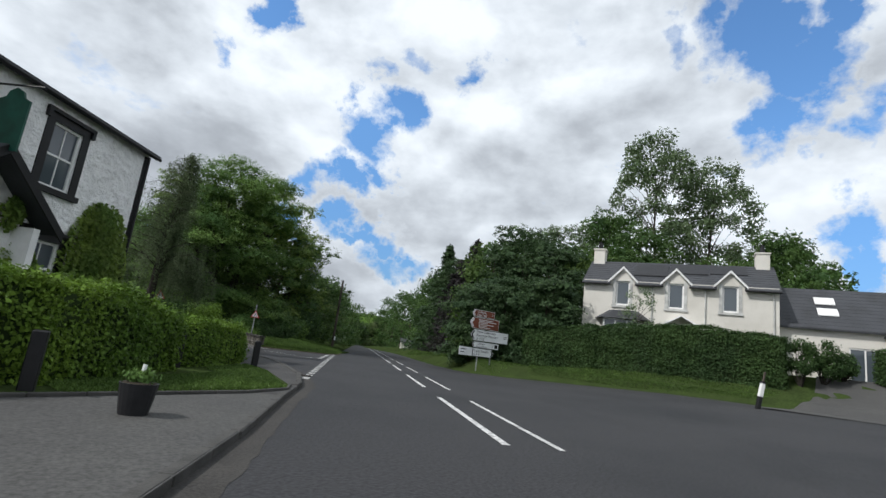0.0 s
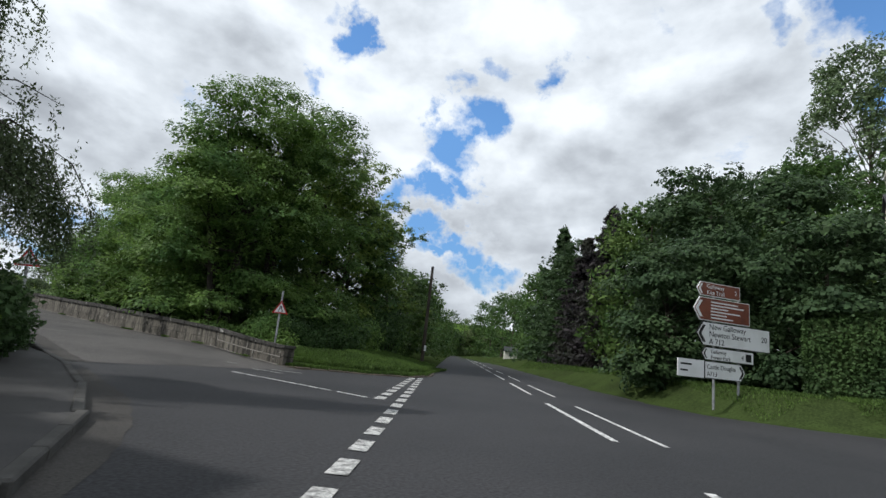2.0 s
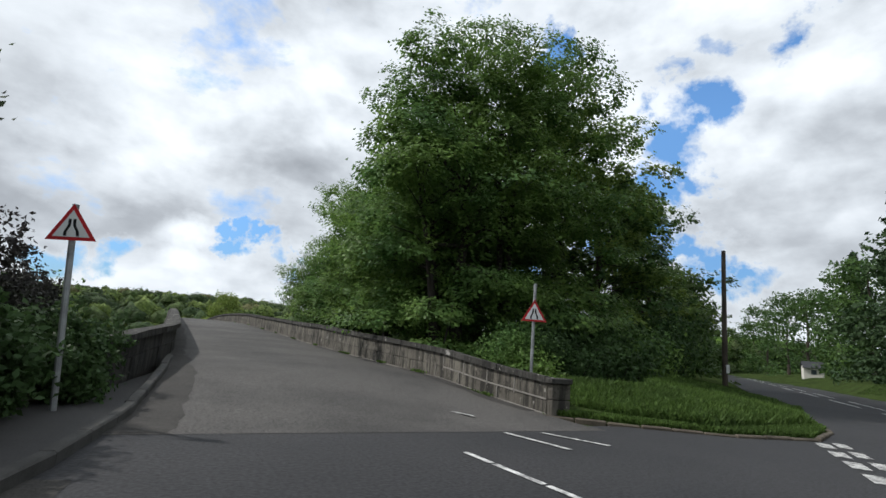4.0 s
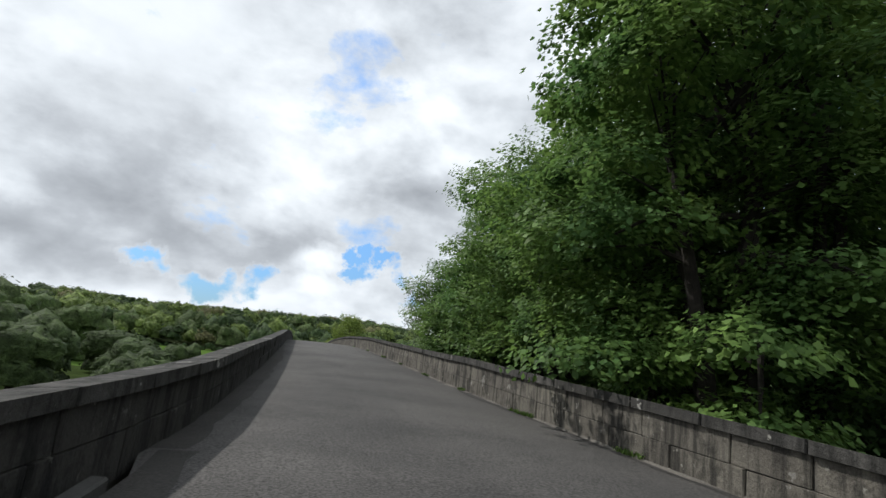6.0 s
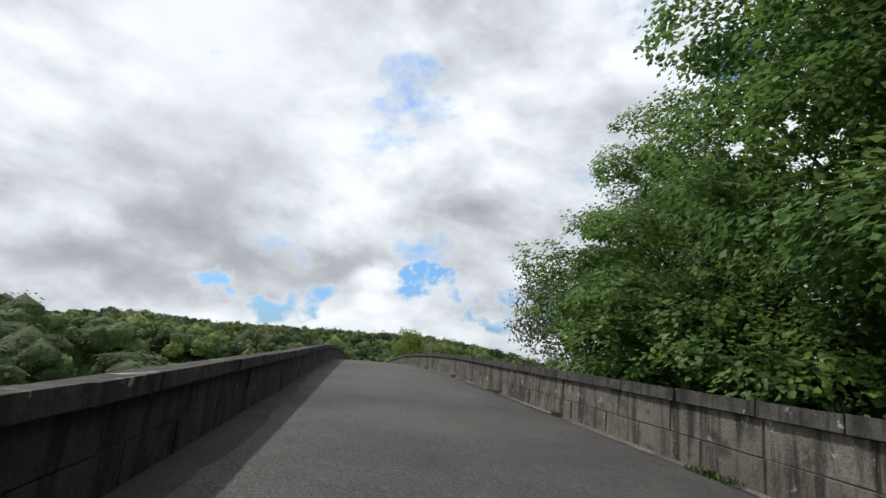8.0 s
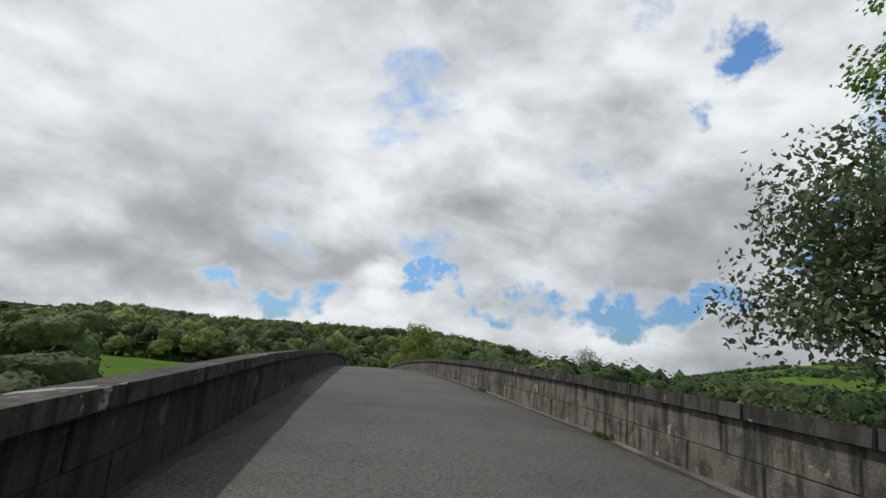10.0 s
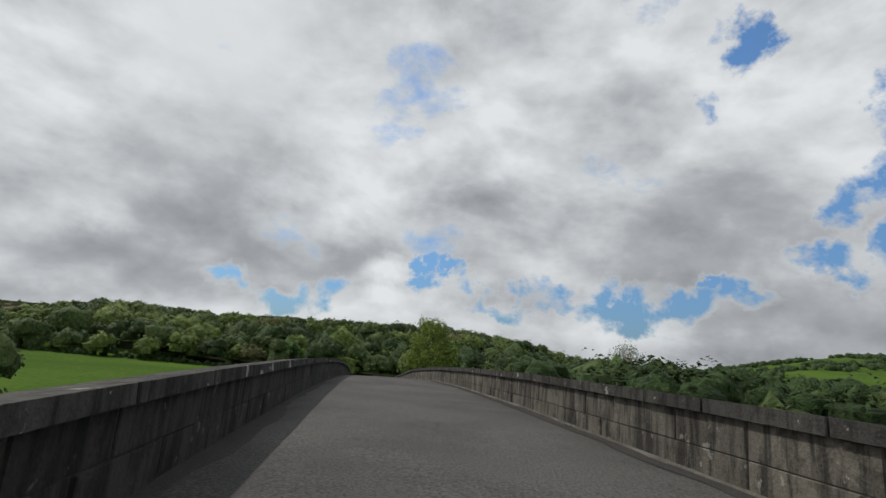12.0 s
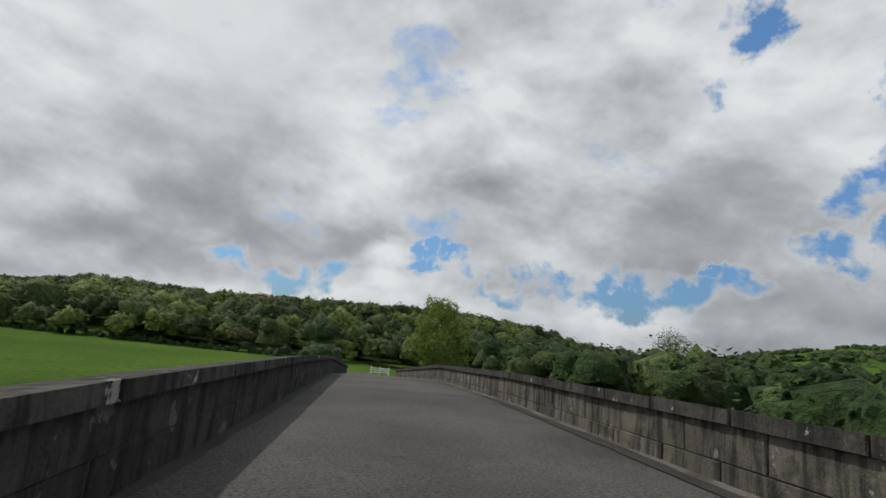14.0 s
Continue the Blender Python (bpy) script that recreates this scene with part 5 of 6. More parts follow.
def build_inn():
    t = thing("inn", INN, "white-painted rubble inn with black trim and ivy", "inn")
    wins = [(2.98, 4.02, 4.2, 6.0), (2.75, 3.8, 1.25, 2.74), (7.6, 8.6, 4.2, 6.0)]
    part("wall", wall_with_holes(bmesh.new(), 0, 14, -0.1, 6.7, 0, 0.5, wins), INN_W, t)
    part("wall", boxed(0, 0.5, -0.1, 0.5, 8, 6.7), INN_W, t)
    part("wall", boxed(13.5, 0.5, -0.1, 14, 8, 6.7), INN_W, t)
    part("wall", boxed(0.5, 7.5, -0.1, 13.5, 8, 6.7), INN_W, t)
    bm = bmesh.new()
    for y0, z0, y1, z1 in ((-0.28, 6.62, 4.2, 7.7), (8.7, 6.62, 4.2, 7.7)):
        a = [bm.verts.new(p) for p in ((-0.25, y0, z0), (14.2, y0, z0), (14.2, y1, z1), (-0.25, y1, z1))]
        b = [bm.verts.new((v.co.x, v.co.y, v.co.z + 0.04)) for v in a]
        bm.faces.new(b)
        bm.faces.new(a[::-1])
        for k in range(4):
            bm.faces.new((a[k], a[(k + 1) % 4], b[(k + 1) % 4], b[k]))
    part("roof", bm, SLATE, t)
    part("fascia", boxed(-0.2, -0.2, 6.52, 14.1, -0.14, 6.66), BLACK_P, t, "black fascia board")
    bm = tube(bmesh.new(), [(-0.25, -0.26, 6.55), (14.1, -0.26, 6.58)], [0.06, 0.06], 8)
    part("gutter", bm, BLACK_P, t, "black gutter")
    part("downpipe", tube(bmesh.new(), [(0.1, -0.09, 6.5), (0.1, -0.09, 0)], [0.05, 0.05], 8), BLACK_P, t, "black downpipe at the corner")
    # painted corner margin
    part("corner_margin", boxed(-0.006, -0.012, 0, 0.22, 0.0, 6.5), BLACK_P, t, "black-painted corner margin")
    for i, (x0, x1, z0, z1) in enumerate(wins[:2]):
        sash_window(t, x0, x1, z0, z1, WHITE_P, True, 0.06)
        for a in ((x0 - 0.26, -0.03, z0 - 0.02, x0, 0.02, z1), (x1, -0.03, z0 - 0.02, x1 + 0.26, 0.02, z1)):
            part("window_margin", boxed(*a), BLACK_P, t, "black-painted window margin")
        part("sill", boxed(x0 - 0.32, -0.12, z0 - 0.18, x1 + 0.32, 0.02, z0 - 0.02), BLACK_P, t, "black stone sill")
        bm = boxed(x0 - 0.36, -0.1, z1 + 0.22, x1 + 0.36, 0.0, z1 + 0.32)
        for x in (x0 - 0.36, x1 + 0.24):
            box(bm, x, -0.1, z1 + 0.02, x + 0.12, 0.0, z1 + 0.22)
        part("hood_mould", bm, BLACK_P, t, "black hood mould over the window")
        part("lintel", boxed(x0 - 0.24, -0.03, z1, x1 + 0.24, 0.02, z1 + 0.22), BLACK_P, t)
    sash_window(t, 7.6, 8.6, 4.2, 6.0, WHITE_P, True, 0.06)
    # gabled porch with black barge boards
    for sx in (4.15, 7.1):
        part("porch_wall", boxed(sx, -0.6, 0, sx + 0.2, 0, 2.9), WHITE_P, t)
    bm = bmesh.new()
    for xa, za, xb, zb in ((3.62, 2.86, 5.72, 4.55), (7.82, 2.86, 5.72, 4.55)):
        a = [bm.verts.new(p) for p in ((xa, -0.75, za), (xb, -0.75, zb), (xb, 0.0, zb), (xa, 0.0, za))]
        b = [bm.verts.new(v.co + Vector((0, 0, 0.14))) for v in a]
        bm.faces.new(b)
        bm.faces.new(a[::-1])
        for k in range(4):
            bm.faces.new((a[k], a[(k + 1) % 4], b[(k + 1) % 4], b[k]))
    part("porch_roof", bm, SLATE, t)
    bm = bmesh.new()
    for xa, za, xb, zb in ((3.6, 2.7, 5.72, 4.42), (7.84, 2.7, 5.72, 4.42)):
        for y0 in (-0.78,):
            a = [bm.verts.new(p) for p in ((xa, y0, za), (xb, y0, zb), (xb, y0, zb + 0.26), (xa, y0, za + 0.26))]
            b = [bm.verts.new(v.co + Vector((0, 0.05, 0))) for v in a]
            bm.faces.new(a)
            bm.faces.new(b[::-1])
            for k in range(4):
                bm.faces.new((a[k], b[k], b[(k + 1) % 4], a[(k + 1) % 4]))
    part("barge_board", bm, BLACK_P, t, "black barge boards of the porch")
    # roof end chimney
    return mirrored(t)


build_inn()


def board_text(words, size, mat, parent, m, name="lettering"):
    c = bpy.data.curves.new(name, "FONT")
    c.body, c.size, c.extrude = words, size, 0.002
    c.materials.append(mat)
    ob = new(name, c)
    ob.parent = parent
    ob.matrix_local = m
    return ob


def build_inn_sign():
    t = thing("hanging_sign", INN, "dark green hanging inn sign on a black iron bracket", "sign")
    # the board stands out from the wall
    bm = bmesh.new()
    pts = [(-0.95, 4.45), (-0.12, 4.45), (-0.12, 5.72), (-0.3, 5.8), (-0.36, 5.95), (-0.54, 6.05), (-0.72, 5.95), (-0.78, 5.8), (-0.95, 5.72)]
    a = [bm.verts.new((5.75, y, z)) for y, z in pts]
    b = [bm.verts.new((5.81, y, z)) for y, z in pts]
    bm.faces.new(a)
    bm.faces.new(b[::-1])
    for k in range(len(pts)):
        bm.faces.new((a[k], b[k], b[(k + 1) % len(pts)], a[(k + 1) % len(pts)]))
    part("board", bm, SIGN_G, t)
    part("bracket", tube(bmesh.new(), [(5.78, 0.0, 6.12), (5.78, -1.2, 6.12)], [0.03, 0.025], 6), BLACK_P, t, "black iron bracket")
    board_text("THE", 0.13, SIGN_W, t, Matrix.Translation((-5.745, -0.42, 5.55)) @ Euler((radians(90), 0, radians(-90))).to_matrix().to_4x4())
    for z, w in ((5.38, 0.62), (5.2, 0.5), (5.0, 0.4), (4.72, 0.5)):
        part("lettering_bar", boxed(5.744, -0.54 - w / 2, z - 0.03, 5.75, -0.54 + w / 2, z + 0.03), SIGN_W, t, "pale lettering band")
    mirrored(t)


build_inn_sign()


def build_ivy():
    nrg = np.random.default_rng(77)
    quads = []
    for cx, cz, rx, rz, n in ((1.35, 2.3, 1.45, 2.1, 9500), (1.6, 3.4, 0.75, 0.95, 2200), (4.6, 3.2, 0.35, 0.5, 500), (4.0, 1.6, 0.7, 1.0, 1500)):
        q = nrg.normal(0, 0.42, (n, 2))
        q = q[(q ** 2).sum(1) < 1]
        depth = 0.28 * np.sqrt(np.clip(1 - (q ** 2).sum(1), 0, 1)) * nrg.uniform(0.4, 1.1, len(q))
        p = np.stack([cx + q[:, 0] * rx, -depth - 0.03, np.maximum(0.1, cz + q[:, 1] * rz)], 1)
        quads.append(leaves(p, np.tile([0, -1.0, 0.5], (len(p), 1)), 0.075, nrg, droop=0.6, slim=0.75))
    t = thing("ivy", INN, "dense green ivy climbing the inn's white wall", "climber")
    part_mesh("leafage", quads_mesh("leafage", np.concatenate(quads)), L_SYC2, t)
    part("stems", tube(bmesh.new(), [(1.3, -0.05, 0), (1.4, -0.05, 1.6), (1.6, -0.05, 3.4)], [0.05, 0.035, 0.015], 6), BARK_D, t)
    mirrored(t)


build_ivy()

# ---- the white house ----
HOUSE = pose(58.6, 21.75, 2.55, 0, 0, -90)  # local x runs along the front, y into the house


def slab(bm, pts, thick):
    a = [bm.verts.new(p) for p in pts]
    b = [bm.verts.new(Vector(p) + Vector((0, 0, thick))) for p in pts]
    n = len(pts)
    bm.faces.new(b)
    bm.faces.new(a[::-1])
    for k in range(n):
        bm.faces.new((a[k], a[(k + 1) % n], b[(k + 1) % n], b[k]))
    return bm


def build_house():
    t = thing("white_house", HOUSE, "white harled house with slate roof and three gabled dormers", "house")
    L, D, EAVE, RIDGE = 12.2, 7.0, 4.95, 7.15
    wins = [(2.25, 3.2), (5.7, 6.7), (9.0, 9.95)]
    bm = wall_with_holes(bmesh.new(), 0, L, -0.6, EAVE, 0, 0.4, [(a, b, 3.45, 5.2) for a, b in wins])
    part("wall", bm, RENDER_W, t)
    for q in ((0, 0.4, -0.6, 0.4, D, EAVE), (L - 0.4, 0.4, -0.6, L, D, EAVE), (0.4, D - 0.4, -0.6, L - 0.4, D, EAVE)):
        part("wall", boxed(*q), RENDER_W, t)
    for x in (0.0, L - 0.4):
        bm = bmesh.new()
        vs = [(x, 0, EAVE), (x, D, EAVE), (x, D / 2, RIDGE)]
        a = [bm.verts.new(p) for p in vs]
        b = [bm.verts.new((p[0] + 0.4, p[1], p[2])) for p in vs]
        bm.faces.new(a)
        bm.faces.new(b[::-1])
        for k in range(3):
            bm.faces.new((a[k], b[k], b[(k + 1) % 3], a[(k + 1) % 3]))
        part("gable", bm, RENDER_W, t)
    bm = bmesh.new()
    rise = (RIDGE + 0.15 - EAVE) / (D / 2 + 0.3)
    cuts = [-0.12] + [v for a, b in wins for v in ((a + b) / 2 - 0.82, (a + b) / 2 + 0.82)] + [L + 0.12]
    gaps = list(zip(cuts[::2], cuts[1::2]))  # the eaves stop at the dormers
    zm = EAVE - 0.1 + 0.9 * rise
    slab(bm, ((-0.12, 0.6, zm), (L + 0.12, 0.6, zm), (L + 0.12, D / 2, RIDGE + 0.05), (-0.12, D / 2, RIDGE + 0.05)), 0.1)
    for x0, x1 in gaps:
        slab(bm, ((x0, -0.3, EAVE - 0.1), (x1, -0.3, EAVE - 0.1), (x1, 0.6, zm), (x0, 0.6, zm)), 0.1)
    slab(bm, ((-0.12, D + 0.3, EAVE - 0.1), (-0.12, D / 2, RIDGE + 0.05), (L + 0.12, D / 2, RIDGE + 0.05), (L + 0.12, D + 0.3, EAVE - 0.1)), 0.1)
    roof = part("roof", bm, SLATE, t, "grey slate roof")
    # slate courses
    for i in range(11):
        f0 = i / 11
        y = -0.3 + (D / 2 + 0.3) * f0
        z = EAVE + 0.0 + (RIDGE + 0.15 - EAVE) * f0 + 0.012
        for x0, x1 in (gaps if i < 3 else [(-0.13, L + 0.13)]):
            part("slate_course", slab(bmesh.new(), ((x0, y, z), (x1, y, z), (x1, y + 0.36, z + 0.2), (x0, y + 0.36, z + 0.2)), 0.018), SLATE, roof)
    # dark solar panels lying on the slates
    for x0, x1, f0, f1 in ((3.3, 5.6, 0.34, 0.9), (5.75, 8.2, 0.5, 0.95), (8.3, 10.6, 0.55, 0.95)):
        p = []
        for x, f in ((x0, f0), (x1, f0), (x1, f1), (x0, f1)):
            p.append((x, -0.3 + (D / 2 + 0.3) * f, EAVE + 0.1 + (RIDGE + 0.05 - EAVE) * f))
        part("solar_panel", slab(bmesh.new(), p, 0.06), PLASTIC, t, "dark roof panel")
    for x in (0.05, L - 1.0):
        c = part("chimney", boxed(x, D / 2 - 0.5, RIDGE - 0.5, x + 0.85, D / 2 + 0.5, RIDGE + 1.0, bevel=0.02), RENDER_W, t, "white chimney stack")
        part("cap", boxed(x - 0.06, D / 2 - 0.56, RIDGE + 1.0, x + 0.91, D / 2 + 0.56, RIDGE + 1.1), RENDER_W, c)
        for dy in (-0.28, 0.22):
            part("chimney_pot", tube(bmesh.new(), [(x + 0.42, D / 2 + dy, RIDGE + 1.1), (x + 0.42, D / 2 + dy, RIDGE + 1.2), (x + 0.42, D / 2 + dy, RIDGE + 1.62), (x + 0.42, D / 2 + dy, RIDGE + 1.68)], [0.17, 0.14, 0.12, 0.16], 10), PLASTIC, c, "dark clay chimney pot")
    for a, b in wins:
        sash_window(t, a, b, 3.45, 5.2, WHITE_P, False, 0.08)
        m = (a + b) / 2
        d = new("dormer")
        d.parent = t
        bm = bmesh.new()
        w = 0.82
        # front with the window's head cut out of it
        box(bm, m - w, -0.02, EAVE, a, 0.25, EAVE + 0.35)
        box(bm, b, -0.02, EAVE, m + w, 0.25, EAVE + 0.35)
        box(bm, a, -0.02, 5.2, b, 0.25, EAVE + 0.35)
        f = [bm.verts.new(p) for p in ((m - w, -0.02, EAVE + 0.35), (m + w, -0.02, EAVE + 0.35), (m, -0.02, EAVE + 1.2))]
        g = [bm.verts.new(p.co + Vector((0, 0.27, 0))) for p in f]
        bm.faces.new(f)
        bm.faces.new(g[::-1])
        for k in range(3):
            bm.faces.new((f[k], g[k], g[(k + 1) % 3], f[(k + 1) % 3]))
        part("dormer_front", bm, RENDER_W, d)
        bm = bmesh.new()
        for sg in (-1, 1):
            slab(bm, ((m + sg * (w + 0.15), -0.18, EAVE + 0.18), (m, -0.18, EAVE + 1.22), (m, 1.9, EAVE + 1.22), (m + sg * (w + 0.15), 1.2, EAVE + 0.18)), 0.07)
        part("dormer_roof", bm, SLATE, d)
        bm = bmesh.new()
        for sg in (-1, 1):
            slab(bm, ((m + sg * (w + 0.18), -0.22, EAVE + 0.06), (m, -0.22, EAVE + 1.12), (m, -0.18, EAVE + 1.12), (m + sg * (w + 0.18), -0.18, EAVE + 0.06)), 0.17)
        part("barge_board", bm, WHITE_P, d, "white barge boards")
        for q in ((a - 0.2, -0.03, 3.43, a, 0.01, 5.3), (b, -0.03, 3.43, b + 0.2, 0.01, 5.3)):
            part("window_margin", boxed(*q), GREY_P, t, "pale grey window margin")
        part("sill", boxed(a - 0.25, -0.1, 3.28, b + 0.25, 0.02, 3.43), GREY_P, t)
    # bay window with a hipped slate roof
    bay = new("bay_window")
    bay.parent = t
    part("bay_wall", prism(bmesh.new(), ((1.2, 0), (1.7, -0.9), (4.0, -0.9), (4.5, 0)), -0.4, 1.0), RENDER_W, bay)
    bm = bmesh.new()
    for x in (1.68, 2.45, 3.2, 3.95):
        box(bm, x - 0.05, -0.9, 1.0, x + 0.05, -0.82, 2.35)
    box(bm, 1.68, -0.9, 2.3, 3.98, -0.8, 2.42)
    part("frame", bm, WHITE_P, bay)
    part("pane", boxed(1.7, -0.86, 1.0, 3.95, -0.85, 2.3), GLASS, bay)
    bm = bmesh.new()
    lo = [bm.verts.new(p) for p in ((0.9, 0, 2.4), (1.5, -1.15, 2.4), (4.2, -1.15, 2.4), (4.8, 0, 2.4))]
    hi = [bm.verts.new(p) for p in ((1.9, 0, 3.05), (2.2, -0.3, 3.05), (3.5, -0.3, 3.05), (3.8, 0, 3.05))]
    for k in range(3):
        bm.faces.new((lo[k], lo[k + 1], hi[k + 1], hi[k]))
    bm.faces.new(hi)
    bm.faces.new(lo[::-1])
    part("bay_roof", bm, SLATE, bay)
    # little gable of the front door's porch
    por = new("porch")
    por.parent = t
    bm = bmesh.new()
    for sg in (-1, 1):
        slab(bm, ((6.6 + sg * 1.1, -0.9, 2.2), (6.6, -0.9, 2.85), (6.6, 0, 2.85), (6.6 + sg * 1.1, 0, 2.2)), 0.1)
    part("porch_roof", bm, WHITE_P, por)
    for x in (5.65, 7.45):
        part("post", boxed(x, -0.85, -0.4, x + 0.1, -0.75, 2.3), WHITE_P, por)
    for x in (4.7, 8.0, 11.9):
        part("downpipe", tube(bmesh.new(), [(x, -0.07, EAVE - 0.05), (x, -0.07, -0.3)], [0.045, 0.045], 7), GREY_P, t)
    for x0, x1 in gaps:
        part("gutter", tube(bmesh.new(), [(x0, -0.33, EAVE - 0.06), (x1, -0.33, EAVE - 0.06)], [0.06, 0.06], 7), BLACK_P, t)
    return t


build_house()


def build_wing():
    t = thing("house_wing", pose(59.6, 9.45, 2.3, 0, 0, -90), "low slate-roofed wing with two skylights beside the white house", "house wing")
    L, EAVE, RIDGE, D = 9.0, 3.2, 6.1, 6.0
    part("wall", wall_with_holes(bmesh.new(), 0.0, L, -0.5, EAVE, 0, 0.35, [(3.6, 5.2, 0.0, 2.2)]), RENDER_W, t)
    part("gable", boxed(L - 0.35, 0.35, -0.5, L, D, EAVE), RENDER_W, t)
    roof = part("roof", slab(bmesh.new(), ((0, -0.3, EAVE - 0.1), (L, -0.3, EAVE - 0.1), (L, D / 2, RIDGE), (0, D / 2, RIDGE)), 0.1), SLATE, t)
    for i in range(12):
        f0 = i / 12
        y, z = -0.3 + (D / 2 + 0.3) * f0, EAVE + 0.012 + (RIDGE - EAVE + 0.1) * f0
        part("slate_course", slab(bmesh.new(), ((0, y, z), (L, y, z), (L, y + 0.29, z + 0.25), (0, y + 0.29, z + 0.25)), 0.018), SLATE, roof)
    for f0, f1 in ((0.28, 0.44), (0.56, 0.72)):
        p = [(x, -0.3 + (D / 2 + 0.3) * f, EAVE + 0.1 + (RIDGE - EAVE + 0.1) * f) for x, f in ((2.2, f0), (3.3, f0), (3.3, f1), (2.2, f1))]
        sk = part("skylight", slab(bmesh.new(), p, 0.07), WHITE_P, t, "white-framed skylight")
    w = new("window")
    w.parent = t
    bm = bmesh.new()
    for x in (3.6, 4.36, 5.12):
        box(bm, x, 0.05, 0, x + 0.08, 0.13, 2.2)
    box(bm, 3.68, 0.05, 2.1, 5.12, 0.13, 2.2)
    part("frame", bm, WHITE_P, w)
    part("pane", boxed(3.68, 0.09, 0, 5.12, 0.1, 2.1), GLASS, w)
    # cross gable at the end
    g = new("cross_gable")
    g.parent = t
    bm = boxed(5.6, -3.2, -0.5, 9.4, 0.0, 3.0)
    part("wall", bm, RENDER_W, g)
    bm = bmesh.new()
    slab(bm, ((5.3, -3.4, 2.9), (7.5, -3.4, 4.6), (7.5, 2, 4.6), (5.3, 2, 2.9)), 0.1)
    slab(bm, ((9.7, -3.4, 2.9), (7.5, -3.4, 4.6), (7.5, 2, 4.6), (9.7, 2, 2.9)), 0.1)
    part("roof", bm, SLATE, g)


build_wing()


# ---- signs, poles and small things ----
def warning_sign(x, y, z, turn, top, side, label, tilt=0.0, post_up=0.0):
    """A red-bordered triangle with two narrowing road lines, on a grey post."""
    t = thing("road_narrows_sign", pose(x, y, z, 0, tilt, turn), label, "road sign", "road narrows signs")
    h = side * 0.866

    def tri(sc, y0, y1, mat, nm, lab=""):
        s, hh = side * sc, h * sc
        c = top - h * 2 / 3
        pts = [(-s / 2, c - hh / 3), (s / 2, c - hh / 3), (0, c + hh * 2 / 3)]
        bm = bmesh.new()
        a = [bm.verts.new((px, y0, pz)) for px, pz in pts]
        b = [bm.verts.new((px, y1, pz)) for px, pz in pts]
        bm.faces.new(a)
        bm.faces.new(b[::-1])
        for k in range(3):
            bm.faces.new((a[k], b[k], b[(k + 1) % 3], a[(k + 1) % 3]))
        bmesh.ops.recalc_face_normals(bm, faces=bm.faces)
        return part(nm, bm, mat, t, lab)
    tri(1.0, -0.055, -0.045, SIGN_R, "plate", "red triangular plate")
    tri(0.73, -0.06, -0.055, SIGN_W, "panel", "white inner panel")
    c = top - h * 2 / 3
    for sg in (-1, 1):
        bm = bmesh.new()
        z0 = c - h * 0.22
        pts = [(0.17, 0.0), (0.165, 0.1), (0.135, 0.16), (0.10, 0.22), (0.085, 0.28), (0.085, 0.40)]
        vs = []
        for px, pz in pts:
            vs.append((bm.verts.new((sg * px * side * 0.9, -0.063, z0 + pz * side)), bm.verts.new((sg * (px - 0.065) * side * 0.9, -0.063, z0 + pz * side))))
        for p, q in zip(vs, vs[1:]):
            bm.faces.new((p[0], q[0], q[1], p[1]))
        part("road_symbol", bm, SIGN_K, t, "black narrowing road line")
    part("post", tube(bmesh.new(), [(0, 0, -0.3), (0, 0, top + post_up)], [0.035, 0.035], 10), STEEL, t, "grey steel post")
    bm = boxed(-0.06, -0.045, c, 0.06, 0.04, c + 0.05)
    part("clip", bm, STEEL, t)
    return t


warning_sign(45.74, 40.5, 0.1, -33, 2.2, 0.56, "red-bordered triangular road-narrows sign behind the parapet", 0, 0.35)
warning_sign(37.7, 38.8, 0.1, -8, 2.32, 0.5, "leaning red-bordered triangular road-narrows sign among shrubs", -5, 0.0)


def arrow_board(parent, x0, x1, z0, z1, mat, edge, name, left=True, y=-0.05):
    """A flag board with one pointed end, a border and a chevron."""
    zm, tip = (z0 + z1) / 2, (z1 - z0) * 0.32

    def flag(bm, inset, ya, yb):
        a0, a1, b0, b1 = x0 + inset * 1.2, x1 - inset, z0 + inset, z1 - inset
        pts = [(a0, zm), (a0 + tip, b0), (a1, b0), (a1, b1), (a0 + tip, b1)] if left else [(a0, b0), (a1 - tip, b0), (a1, zm), (a1 - tip, b1), (a0, b1)]
        a = [bm.verts.new((px, ya, pz)) for px, pz in pts]
        b = [bm.verts.new((px, yb, pz)) for px, pz in pts]
        bm.faces.new(a)
        bm.faces.new(b[::-1])
        for k in range(5):
            bm.faces.new((a[k], b[k], b[(k + 1) % 5], a[(k + 1) % 5]))
        bmesh.ops.recalc_face_normals(bm, faces=bm.faces)
        return bm
    rim = part(name, flag(bmesh.new(), 0, y, y + 0.03), edge, parent)
    part("face", flag(bmesh.new(), 0.022, y - 0.004, y), mat, rim)
    bm = bmesh.new()
    sg = 1 if left else -1
    e = (x0 if left else x1) + sg * 0.06
    hh = (z1 - z0) * 0.36
    wv = (z1 - z0) * 0.16
    for sz in (-1, 1):
        q = [bm.verts.new((px, y - 0.007, pz)) for px, pz in ((e, zm), (e + sg * wv, zm), (e + sg * (wv + tip * 0.72), zm + sz * hh), (e + sg * tip * 0.72, zm + sz * hh))]
        bm.faces.new(q if sz * sg < 0 else q[::-1])
    part("chevron", bm, edge, rim)
    return rim


